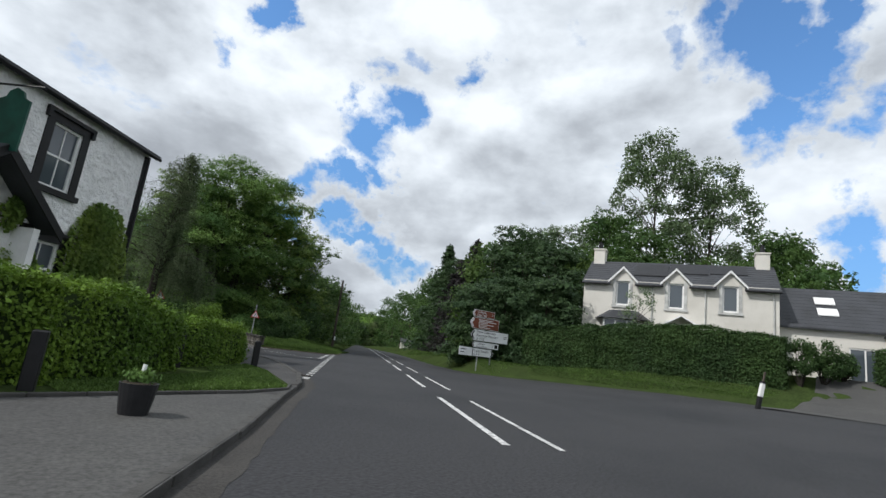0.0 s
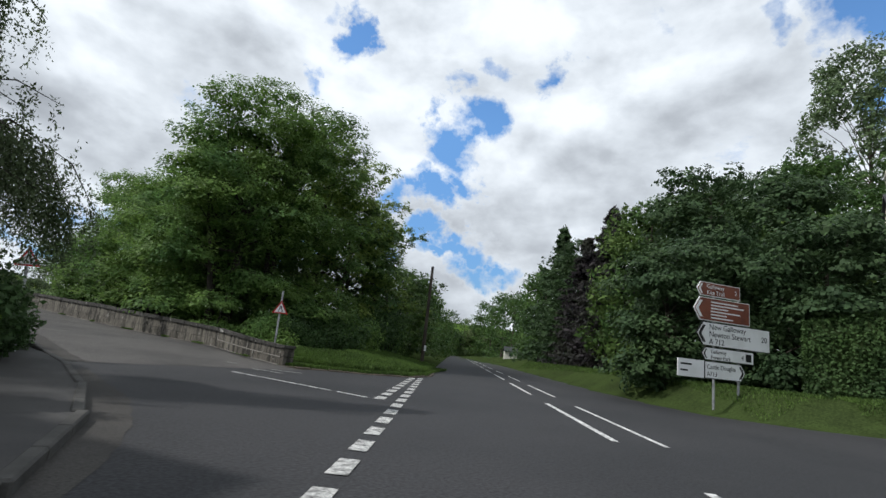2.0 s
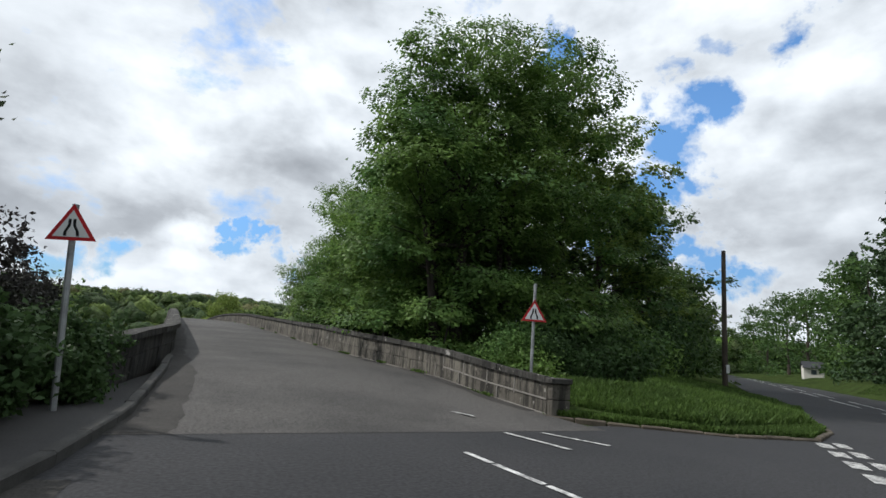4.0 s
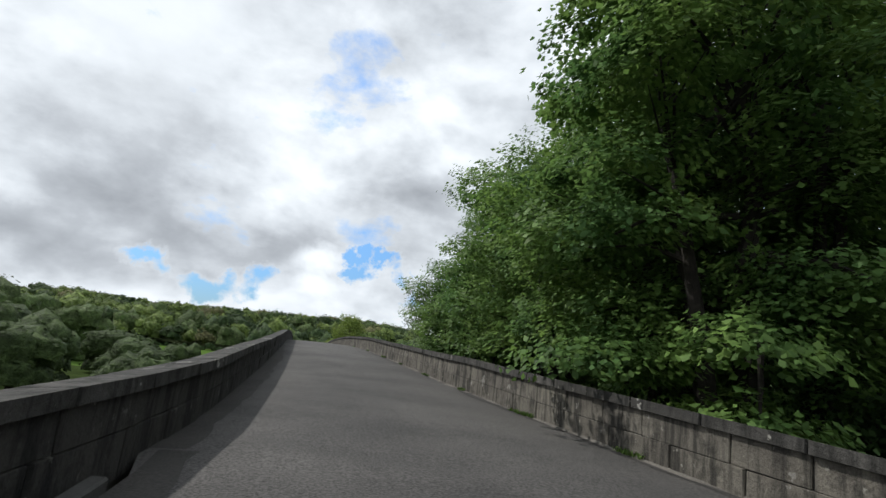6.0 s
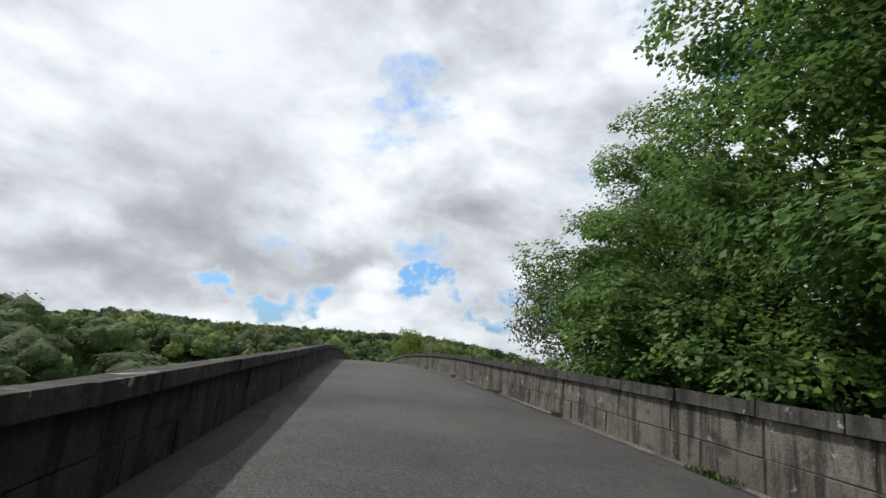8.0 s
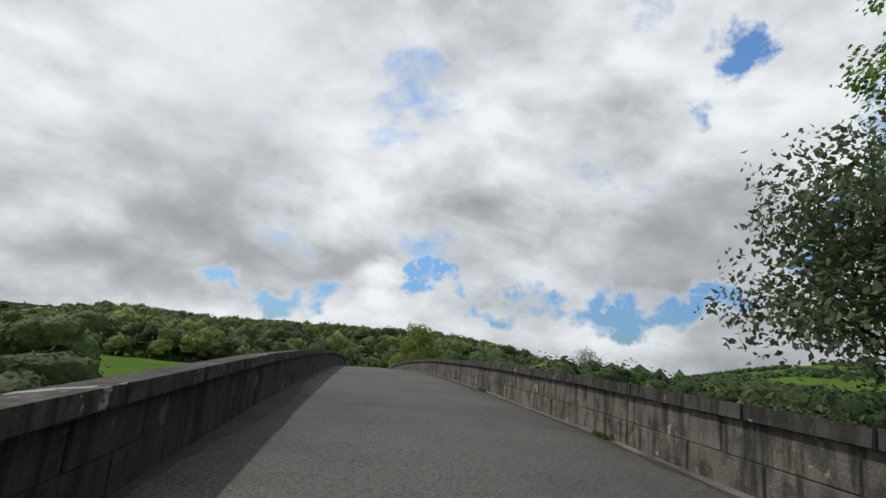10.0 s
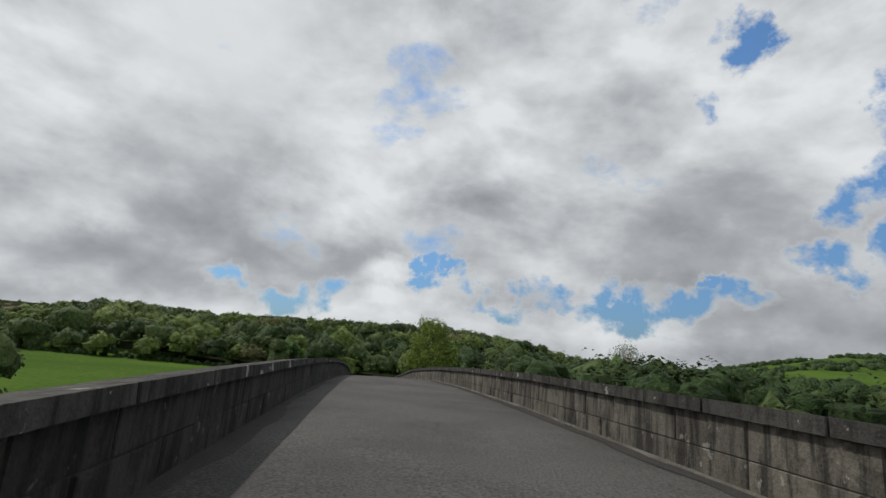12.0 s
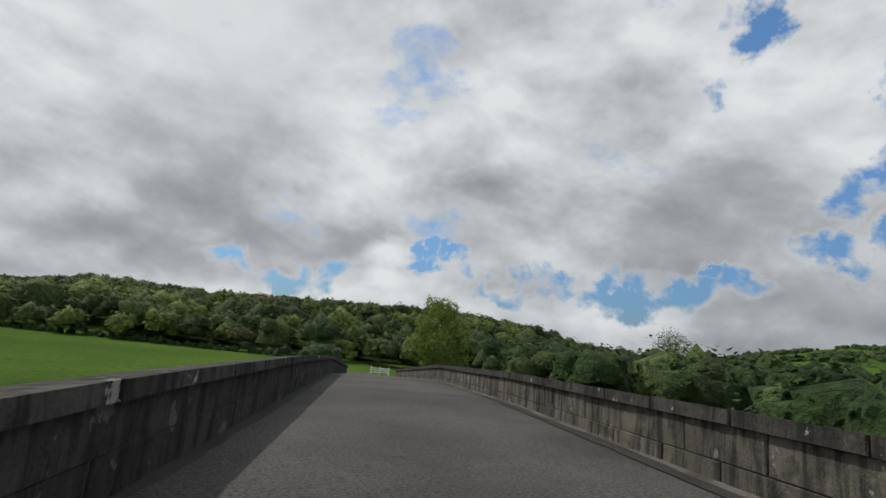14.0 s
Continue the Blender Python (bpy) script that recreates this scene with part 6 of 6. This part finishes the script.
def build_direction_sign():
    t = thing("direction_sign", pose(51.45, 27.45, 0.72, 0, 0, -36), "stack of white and brown direction boards on two posts", "road sign")
    # local x runs along the boards
    for x in (0.75, 1.75):
        part("post", tube(bmesh.new(), [(x, 0.03, -0.5), (x, 0.03, 3.35)], [0.04, 0.04], 10), STEEL, t)
    F = Euler((radians(90), 0, 0)).to_matrix().to_4x4()

    def words(parent, rows):
        for txt, x, z, s, mat in rows:
            board_text(txt, s, mat, t, Matrix.Translation((x, -0.058, z)) @ F)
    arrow_board(t, 0.0, 1.75, 2.98, 3.42, SIGN_B, SIGN_W, "board")
    words(t, (("Galloway", 0.38, 3.23, 0.19, SIGN_W), ("Kite Trail", 0.38, 3.04, 0.19, SIGN_W), ("2", 1.52, 3.13, 0.19, SIGN_W)))
    arrow_board(t, -0.12, 2.15, 2.2, 2.93, SIGN_B, SIGN_W, "board")
    for i, w in enumerate((1.1, 1.35, 0.7, 1.2, 0.65, 0.9)):
        part("lettering_bar", boxed(0.55, -0.058, 2.78 - i * 0.098, 0.55 + w, -0.055, 2.82 - i * 0.098), SIGN_W, t, "pale lettering band")
    arrow_board(t, 0.0, 3.0, 1.42, 2.16, SIGN_W, SIGN_K, "board")
    words(t, (("New Galloway", 0.48, 1.94, 0.25, SIGN_K), ("Newton Stewart", 0.48, 1.71, 0.25, SIGN_K), ("A 712", 0.48, 1.48, 0.25, SIGN_K), ("20", 2.62, 1.74, 0.25, SIGN_K)))
    arrow_board(t, 0.2, 2.3, 0.98, 1.38, SIGN_W, SIGN_K, "board")
    words(t, (("Galloway", 0.55, 1.2, 0.17, SIGN_K), ("Forest Park", 0.55, 1.02, 0.17, SIGN_K), ("4", 1.78, 1.1, 0.2, SIGN_K)))
    part("symbol", boxed(1.97, -0.059, 1.06, 2.2, -0.055, 1.3), SIGN_K, t, "black symbol square")
    part("board", boxed(-0.7, -0.05, 0.42, 0.3, -0.02, 0.95), SIGN_W, t, "plain white board")
    for z, w in ((0.77, 0.42), (0.58, 0.28)):
        part("lettering_bar", boxed(-0.6, -0.054, z, -0.6 + w, -0.05, z + 0.05), SIGN_K, t)
    arrow_board(t, 0.32, 1.95, 0.42, 0.95, SIGN_W, SIGN_K, "board", left=False)
    words(t, (("Castle Douglas", 0.4, 0.72, 0.19, SIGN_K), ("A713", 0.4, 0.5, 0.19, SIGN_K)))


build_direction_sign()


def build_pole():
    x, y = 63.8, 47.6
    t = thing("utility_pole", pose(x, y, gz(x, y), 0, 0.5, 0), "weathered wooden utility pole with a small white plate", "utility pole")
    part("pole", tube(bmesh.new(), [(0, 0, -0.5), (0, 0, 7.2)], [0.14, 0.1], 10), POLE_W, t)
    part("plate", boxed(-0.12, -0.17, 1.0, 0.12, -0.15, 1.4), SIGN_W, t, "small white plate")
    part("cap", tube(bmesh.new(), [(0, 0, 7.2), (0, 0, 7.26)], [0.12, 0.06], 10), PLASTIC, t)


build_pole()


def build_lodge():
    """A small white building at the roadside, far down the main road."""
    x, y = along(97, 7.4)
    t = thing("roadside_lodge", pose(x, y, gz(x, y) - 0.2, 0, 0, 34) @ Matrix.Scale(0.75, 4), "small white roadside lodge with a slate roof", "lodge")
    part("wall", boxed(-1.2, -1.5, -0.4, 1.2, 1.5, 2.1), RENDER_W, t)
    bm = bmesh.new()
    for sg in (-1, 1):
        slab(bm, ((sg * 1.5, -1.7, 1.95), (0, -1.7, 3.1), (0, 1.7, 3.1), (sg * 1.5, 1.7, 1.95)), 0.08)
    part("roof", bm, SLATE, t)
    part("gable", prism(bmesh.new(), ((-1.2, 2.1), (1.2, 2.1), (0, 3.05)), -1.5, 1.5), RENDER_W, t).data.transform(Matrix.Rotation(radians(90), 4, "X"))
    part("window", boxed(-1.22, -0.4, 0.9, -1.19, 0.4, 1.7), GLASS, t)


build_lodge()


def build_planter(x, y, seed):
    t = thing("planter", pose(x, y, 0.07), "round black plastic planter with withered flowers on the forecourt", "planter", "planters")
    bm = tube(bmesh.new(), [(0, 0, 0), (0, 0, 0.15), (0, 0, 0.30), (0, 0, 0.33)], [0.14, 0.165, 0.185, 0.19], 20)
    part("tub", bm, PLASTIC, t)
    part("soil", tube(bmesh.new(), [(0, 0, 0.33), (0, 0, 0.34)], [0.17, 0.16], 16), SOIL, t)
    nrg = np.random.default_rng(seed)
    p, d = clump_points((0, 0, 0.4), 0.16, 420, nrg, 0.2, 0.5)
    tagged(part_mesh("leafage", quads_mesh("leafage", leaves(p, d, 0.03, nrg)), L_SYC, t), "", "", "", "stuff")
    part("stems", tube(bmesh.new(), [(0, 0, 0.33), (0.02, 0, 0.52)], [0.02, 0.025], 6), SIGN_W, t, "pale flower stem")


build_planter(24.0, 19.75, 1)
build_planter(22.15, 19.5, 2)


def build_post():
    t = thing("marker_post", pose(46.4, 11.95, gz(46.4, 11.95), 0, 12, -60), "leaning black and white wooden marker post", "post")
    part("post", boxed(-0.08, -0.08, -0.3, 0.08, 0.08, 0.55, bevel=0.012), BLACK_P, t, "black lower half")
    part("post", boxed(-0.08, -0.08, 0.55, 0.08, 0.08, 1.12, bevel=0.012), WHITE_P, t, "white middle")
    part("band", boxed(-0.084, -0.084, 1.12, 0.084, 0.084, 1.2), BLACK_P, t)
    part("spike", boxed(-0.035, -0.035, 1.2, 0.035, 0.035, 1.62, bevel=0.01), POLE_W, t, "thin weathered top")


build_post()
for i, (x, y) in enumerate(((23.75, 21.3), (27.95, 24.3), (31.2, 25.35))):
    t = thing("black_bollard", pose(x, y, 0.06, 0, 0, -35), "square black timber bollard by the hedge", "bollard", "bollards")
    part("post", boxed(-0.08, -0.08, -0.2, 0.08, 0.08, 0.72, bevel=0.015), BLACK_P, t)
t = thing("drain_grate", pose(32.02, 24.2, 0.008, 0, 0, 45) @ Matrix.Diagonal((0.66, 0.7, 1, 1)), "dark iron gully grate in the gutter by the kerb", "drain")
part("frame", boxed(-0.3, -0.24, -0.03, 0.3, -0.2, 0.006), BARK_D, t)
part("frame", boxed(-0.3, 0.2, -0.03, 0.3, 0.24, 0.006), BARK_D, t)
for i in range(9):
    part("bar", boxed(-0.29 + i * 0.07, -0.2, -0.03, -0.26 + i * 0.07, 0.2, 0.004), BARK_D, t)
# lawn before the hedge, with a low stone edging
edging = new("lawn_edging")
structure(edging, "low dark concrete edging along the lawn", "edging")
edge_mesh = bpy.data.meshes.new("edging_stone")
edge_bm = boxed(-0.297, -0.05, -0.1, 0.297, 0.0, 0.06, bevel=0.01)
edge_bm.to_mesh(edge_mesh)
edge_bm.free()
edge_mesh.materials.append(KERB)
for (x0, y0), (x1, y1) in zip(LAWN_FRONT, LAWN_FRONT[1:]):
    length = math.hypot(x1 - x0, y1 - y0)
    for i in range(max(1, round(length / 0.6))):
        f = (i + 0.5) / max(1, round(length / 0.6))
        ob = new("edging_stone", edge_mesh)
        ob.parent = edging
        ob.matrix_world = pose(x0 + (x1 - x0) * f, y0 + (y1 - y0) * f, 0.07, 0, 0, math.degrees(math.atan2(y1 - y0, x1 - x0))) @ Matrix.Diagonal((length / max(1, round(length / 0.6)) / 0.6, 1, 1, 1))
structure(flat_polygon("lawn", [*LAWN_FRONT[1:], (30.4, 24.0), (31.3, 25.3), (30.8, 25.9), (27.6, 24.2), (24.0, 21.9), (20, 21.8), (20, 21.2)], 0.10, GRASS_G), "short green lawn strip below the hedge", "lawn")


def build_drive():
    """The tarmac drive that climbs from the road to the wing of the white house."""
    verts, faces, n = [], [], 24
    for i in range(n + 1):
        f = i / n
        cx, cy, half = 46.5 + 12.5 * f, 8.6 - 2.6 * f, 3.2 - 1.7 * smooth(0, 0.7, f)
        for k in range(7):
            x, y = cx + (k / 3 - 1) * half * 0.2, cy + (k / 3 - 1) * half
            verts.append((x, y, gz(x, y) + 0.07))
    for i in range(n):
        for k in range(6):
            a = i * 7 + k
            faces.append((a, a + 7, a + 8, a + 1))
    me = sheet_mesh("drive", verts, faces, True)
    me.materials.append(FORECOURT)
    structure(new("drive", me), "worn grey tarmac drive up to the white house", "drive")


build_drive()
broadleaf("sapling", 56.6, 17.7, gz(56.6, 17.7), 5.0, 1.0, L_POP, "slender young tree with pale leaves before the white house", 560, clumps=26, per=60, size=0.06, clump_r=0.35, low=0.45, trunk_r=0.05)

# ---- the far side: gate, pasture hedges, wooded hill ----
def build_gate():
    t = thing("field_gate", pose(45.3, 190, -4.2), "white field gate and boards at the bridge's far end", "gate")
    for x in (-1.6, 0.0, 1.6):
        part("post", boxed(x - 0.1, -0.1, -0.3, x + 0.1, 0.1, 1.35), WHITE_P, t)
    for z in (0.35, 0.7, 1.05):
        part("rail", boxed(-1.5, -0.04, z - 0.09, 1.5, 0.04, z + 0.09), WHITE_P, t)


build_gate()
ridge = [(-260, 12), (-90, 8.5), (-57, 14), (-20, 12.5), (20, 14.3), (75, 16.4), (111, 13.6), (125, 10.4), (160, 6), (260, 4)]


def hill_woods():
    """Wooded hillside: round, lobed crowns by the hundred, standing apart and joined by their tones."""
    rng, nrg = random.Random(9), np.random.default_rng(9)
    mats = (L_HILL, L_HILL2, L_HILL3, L_HILL4)
    lots = [[], [], [], []]
    placed = np.zeros((0, 3))
    tries = 0
    while len(placed) < 800 and tries < 14000:
        tries += 1
        y = 214 + 190 * rng.random() ** 1.3
        x = rng.uniform(-330, 190)
        bear = (x - 41.5) / (y - 95) * 204 + 41.5
        if bear < -210 or bear > 190:
            continue
        r = rng.uniform(3.0, 6.6) * (0.85 if y < 230 else 1.0)
        if len(placed) and (np.hypot(placed[:, 0] - x, placed[:, 1] - y) < 0.66 * (placed[:, 2] + r)).any():
            continue
        placed = np.vstack([placed, (x, y, r)])
        top = np.interp(bear, [a for a, _ in ridge], [b for _, b in ridge])
        # tree tops follow the skyline of the ridge
        lim = 2.7 + (top - 2.7) * (y - 95) / 204 + rng.uniform(-2.2, 0.9)
        z = min(gz(x, y), lim - 4.0)
        h = min(r * rng.uniform(1.7, 2.3), max(3.0, lim - z))
        r = min(r, 0.6 * h)
        patch = noise.noise((x * 0.025, y * 0.025, 3.0))
        k = rng.choices(range(4), (5 + 8 * max(0, patch), 4, 0.8, 4 + 10 * max(0, -patch)))[0]
        lots[k] += round_lobes(x, y, z, h, r, rng, rng.randrange(3, 6))
    for lot, mat, lab in zip(lots, mats, ("fresh green woodland over the far hillside", "mid-green woodland over the far hillside", "brownish spring woodland over the far hillside", "dark green woodland over the far hillside")):
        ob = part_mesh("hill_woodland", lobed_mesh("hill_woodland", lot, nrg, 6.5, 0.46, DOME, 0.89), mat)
        tagged(ob, lab, "woodland", "", "stuff")


hill_woods()


def thickets():
    """Riverside thicket beyond the right parapet, and the hedge along the pasture's end."""
    rng, nrg = random.Random(19), np.random.default_rng(19)
    lots, copse = [[], [], []], []
    for i in range(230):
        x, y = rng.uniform(56, 230), rng.uniform(108, 215)
        if x < 52 + (y - 108) * 0.12:
            continue
        h = rng.uniform(6.6, 10.2)
        lots[rng.choice((0, 1, 1, 2))] += round_lobes(x, y, gz(x, y), h, h * 0.42, rng, 4)[1 if rng.random() < 0.3 else 0:]
        lots[rng.randrange(3)].append(((x + rng.uniform(-3, 3), y - 2, gz(x, y) + 1.2), 2.4))
    for i in range(130):
        x, y = rng.uniform(62, 150), rng.uniform(112, 178)
        h = rng.uniform(6.6, 9.0)
        lots[rng.choice((1, 2, 2, 0))] += round_lobes(x, y, gz(x, y), h, h * 0.4, rng, 4)
    for i in range(150):
        x = -230 + i * 1.75
        y = 214 - 0.10 * (x - 40) + rng.uniform(-1.0, 1.0) - 3
        h = rng.uniform(0.7, 1.5) if rng.random() < 0.88 else rng.uniform(2.0, 3.5)
        lots[1].append(((x, y, gz(x, y) + h * 0.45), 0.7 + 0.3 * h))
    for i in range(2600):
        x, y = rng.uniform(230, 1000), rng.uniform(400, 980)
        if noise.noise((x * 0.009, y * 0.012, 8.0)) < 0.02 or (x - 41) / (y - 90) < 0.66:
            continue
        h = rng.uniform(4, 9)
        copse.append(((x, y, gz(x, y) + h * 0.3), h * 0.7))
    for lot, mat, lab in zip(lots, (L_HILL2, L_BANK, L_HILL4), ("bushy riverside thicket in spring green", "green riverside thicket and field hedge", "dark green riverside thicket")):
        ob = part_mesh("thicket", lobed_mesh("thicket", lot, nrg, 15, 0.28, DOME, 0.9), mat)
        tagged(ob, lab, "thicket", "", "stuff")
    ob = part_mesh("copse", lobed_mesh("copse", copse, nrg, 0.4, 1.0), L_HILL4)
    tagged(ob, "dark green copses over the far slope", "copse", "", "stuff")


thickets()


def scatter_trees():
    """Single trees and bushes of the valley beyond and beside the bridge."""
    data = ((57.0, 200, 15.5, 5.2, L_FRESH, "spreading fresh-green tree at the bridge's far end"), (36.2, 172, 5.6, 3.6, L_HEDGE_D, "low dark-green tree beside the far parapet"),
            *((x, y, h, 0.62 * h, L_WIL, "rounded grey-green willow on the river bank") for x, y, h in ((22, 84, 5.2), (19, 94, 6.4), (27, 92, 5.0), (13, 101, 6.6), (22, 105, 5.8), (9, 113, 6.4), (30.5, 80, 4.4), (4, 106, 7.2), (29, 101, 4.6), (16, 90, 5.0))), *((x, y, h, 0.5 * h, L_HILL2, "dark riverside tree below the bridge") for x, y, h in ((2, 122, 9.5), (-8, 118, 10.5), (-16, 126, 10.5), (12, 124, 8), (-24, 120, 11))),
            (50.0, 74.2, 11.6, 2.7, L_WIL, "grey-green willow bush close behind the parapet"),
            (62, 140, 8, 3.4, L_SYC, "bushy riverside tree beyond the parapet"), (70, 150, 8.5, 3.6, L_SYC, "bushy riverside tree beyond the parapet"), (78, 132, 6.5, 3.2, L_WIL, "bushy riverside willow beyond the parapet"), (88, 142, 7, 3.5, L_SYC, "bushy riverside tree beyond the parapet"), (97, 128, 7, 3.2, L_WIL, "bushy riverside willow beyond the parapet"), (70, 118, 5.5, 3, L_SYC, "bushy riverside tree beyond the parapet"), (84, 112, 5.5, 3, L_WIL, "bushy riverside willow beyond the parapet"), (63, 104, 5, 2.6, L_SYC, "bushy riverside tree beyond the parapet"), (110, 140, 8, 4, L_SYC, "bushy riverside tree beyond the parapet"), (125, 150, 7.5, 4, L_HILL2, "bushy riverside tree beyond the parapet"))
    crowns = {L_WIL: L_HOLM, L_SYC: L_BANK, L_HEDGE_D: L_BANK}
    for i, (x, y, h, sp, lf, lab) in enumerate(data):
        if x == 50.0 or y == 200:
            broadleaf("valley_tree", x, y, gz(x, y), h, sp, lf, lab, 600 + i, clumps=60, per=480 if x == 50.0 else 210, clump_r=1.1 * sp / 4 + 0.3, size=0.075 if x == 50.0 else 0.24, low=0.02, gap=0.7 if x == 50.0 else 1.0)
        else:
            bank_tree("valley_tree", x, y, gz(x, y), h, min(sp, 0.5 * h), crowns[lf] if lf in crowns else lf, lab, 600 + i)


scatter_trees()
for i, y in enumerate((93.5, 94.3)):
    shrub("wall_weed", left_x(y) - 0.28, y, deck_z(y) + left_height(y) - 0.03, 0.2, 0.42 - 0.06 * i, L_SYC, "small leafy weed growing on the parapet's coping", 640 + i, 0.05, 6, 40, "weed")
GORSE = leaf_material("gorse_flower", (0.55, 0.42, 0.03), (0.2, 0.22, 0.04), 0.6)
for i, (x, y, r) in enumerate(((69.0, 168, 1.7), (72.0, 169, 1.4), (65.5, 167, 1.2))):
    shrub("gorse_bush", x, y, gz(x, y), r, 3.6 - 0.4 * i, GORSE, "gorse bush in yellow flower beyond the parapet", 650 + i, 0.16, 8, 160)


def build_bare_tree():
    x, y = 88.7, 170.0
    rng = random.Random(5)
    t = thing("bare_tree", pose(x, y, gz(x, y)), "round-headed tree with mostly bare grey twigs", "tree")
    bm = bmesh.new()
    tube(bm, [(0, 0, -0.3), (0, 0, 4)], [0.35, 0.28], 7)
    nrg = np.random.default_rng(5)
    pts = []
    for i in range(170):
        a, f = rng.uniform(0, 6.3), rng.uniform(0.15, 1)
        r = 4.6 * math.sin(math.pi * min(1, 0.25 + 0.7 * f)) * rng.uniform(0.7, 1)
        e = Vector((r * math.cos(a), r * math.sin(a), 5 + 7 * f))
        mid = Vector((0, 0, 3.5 + 2 * f)).lerp(e, 0.5) + Vector((0, 0, 0.5))
        tube(bm, [(0, 0, 3 + 2.5 * f), mid, e], [0.09, 0.05, 0.02], 4)
        pts.append(e)
    part("trunk", bm, PALE_TWIG, t)
    p = np.array([tuple(v) for v in pts for _ in range(9)]) + nrg.normal(0, 0.5, (len(pts) * 9, 3))
    part_mesh("crown", quads_mesh("crown", leaves(p, p * 0, 0.14, nrg)), L_POP, t)


build_bare_tree()


# ---- grass ----
def blades(name, spots, n, height, seed, label):
    """Tufts of grass blades over four-cornered patches of ground."""
    nrg = np.random.default_rng(seed)
    out = []
    for (ax, ay), (bx, by), (cx, cy), (dx, dy), lift, dens in spots:
        u, v = nrg.random((int(n * dens), 1)), nrg.random((int(n * dens), 1))
        p = (np.array([ax, ay]) * (1 - u) + np.array([bx, by]) * u) * (1 - v) + (np.array([dx, dy]) * (1 - u) + np.array([cx, cy]) * u) * v
        z = ground_z(p[:, 0], p[:, 1])[:, None] if lift is None else lift[0] + (lift[1] - lift[0]) * v if isinstance(lift, tuple) else lift + 0 * u
        base = np.concatenate([p, z], 1)
        h = height * nrg.uniform(0.45, 1.25, u.shape)
        lean = nrg.normal(0, 0.35, (len(u), 2)) * h
        side = nrg.normal(0, 1, (len(u), 2))
        side = side / np.linalg.norm(side, axis=1, keepdims=True) * 0.012 * (1 + 4 * height)
        tip = base + np.concatenate([lean, h], 1)
        mid = base + np.concatenate([lean * 0.3, h * 0.55], 1)
        s3 = np.concatenate([side, 0 * u], 1)
        out.append(np.stack([base - s3, mid - s3 * 0.9, tip, mid + s3 * 0.9], 1))
    ob = part_mesh(name, quads_mesh(name, np.concatenate(out)), BLADE)
    return tagged(ob, label, "grass", "", "stuff")


blades("verge_grass", [((45.7, 39.6), (47.6, 37.5), (49.0, 40.2), (45.8, 41.6), (0.1, 0.5), 1), ((47.6, 37.5), (51.4, 37.8), (52.5, 42.6), (49.0, 40.2), (0.08, 0.55), 1.2), ((51.4, 37.8), (57.8, 42.0), (58.5, 46.5), (52.5, 42.6), (0.08, 0.55), 1.4)], 11000, 0.2, 801, "tall rough grass on the verge by the parapet")
blades("verge_edge_grass", [((45.2, 39.2), (46.3, 38.2), (46.6, 38.9), (45.7, 39.8), 0.04, 0.8), ((46.3, 38.15), (47.6, 37.25), (48.0, 37.9), (46.5, 38.9), 0.03, 0.7), ((47.6, 37.25), (49.3, 36.8), (49.3, 37.6), (48.0, 37.9), 0.03, 0.6), ((49.3, 36.8), (51.2, 37.45), (51.0, 38.2), (49.3, 37.6), 0.03, 0.7), ((51.2, 37.45), (53.2, 38.75), (53.0, 39.6), (51.0, 38.2), 0.03, 0.8), ((53.2, 38.75), (58.0, 41.3), (57.6, 42.2), (53.0, 39.6), 0.03, 1.0)], 6500, 0.11, 805, "short rough grass at the verge's edge")
blades("wall_weeds", [((45.05, y0), (45.16, y0), (45.16, y0 + l), (45.05, y0 + l), deck_z(y0) + 0.02, 0.05 * l) for y0, l in ((41, 1.5), (44.2, 0.8), (47, 0.6), (50.5, 1.2), (55, 0.5), (59.2, 0.9), (64, 0.5), (68.5, 1.1), (75, 0.6), (83, 0.8), (90, 0.5))], 2600, 0.09, 806, "small weeds at the parapet's foot")
blades("lawn_grass", [((24, 21.0), (27.9, 21.2), (29.3, 23.8), (24.2, 21.9), 0.1, 1), ((27.9, 21.2), (30.2, 23.9), (31.1, 25.5), (28.6, 24.2), 0.1, 0.8)], 14000, 0.05, 802, "short mown grass before the hedge")
blades("bank_grass", [(along(19, 6.2), along(60, 4.2), along(60, 7.5), along(19, 8.5), None, 2.2), ((52.0, 12), (51.8, 23.5), (54.3, 24), (54.4, 10), None, 1.6)], 9000, 0.12, 803, "rough grass on the bank below the hedge and signs")
blades("footway_weeds", [((36.0, 35.0), (37.3, 39.5), (37.0, 40), (35.6, 35.5), 0.05, 1)], 2500, 0.3, 804, "long grass and weeds along the footway's back edge")
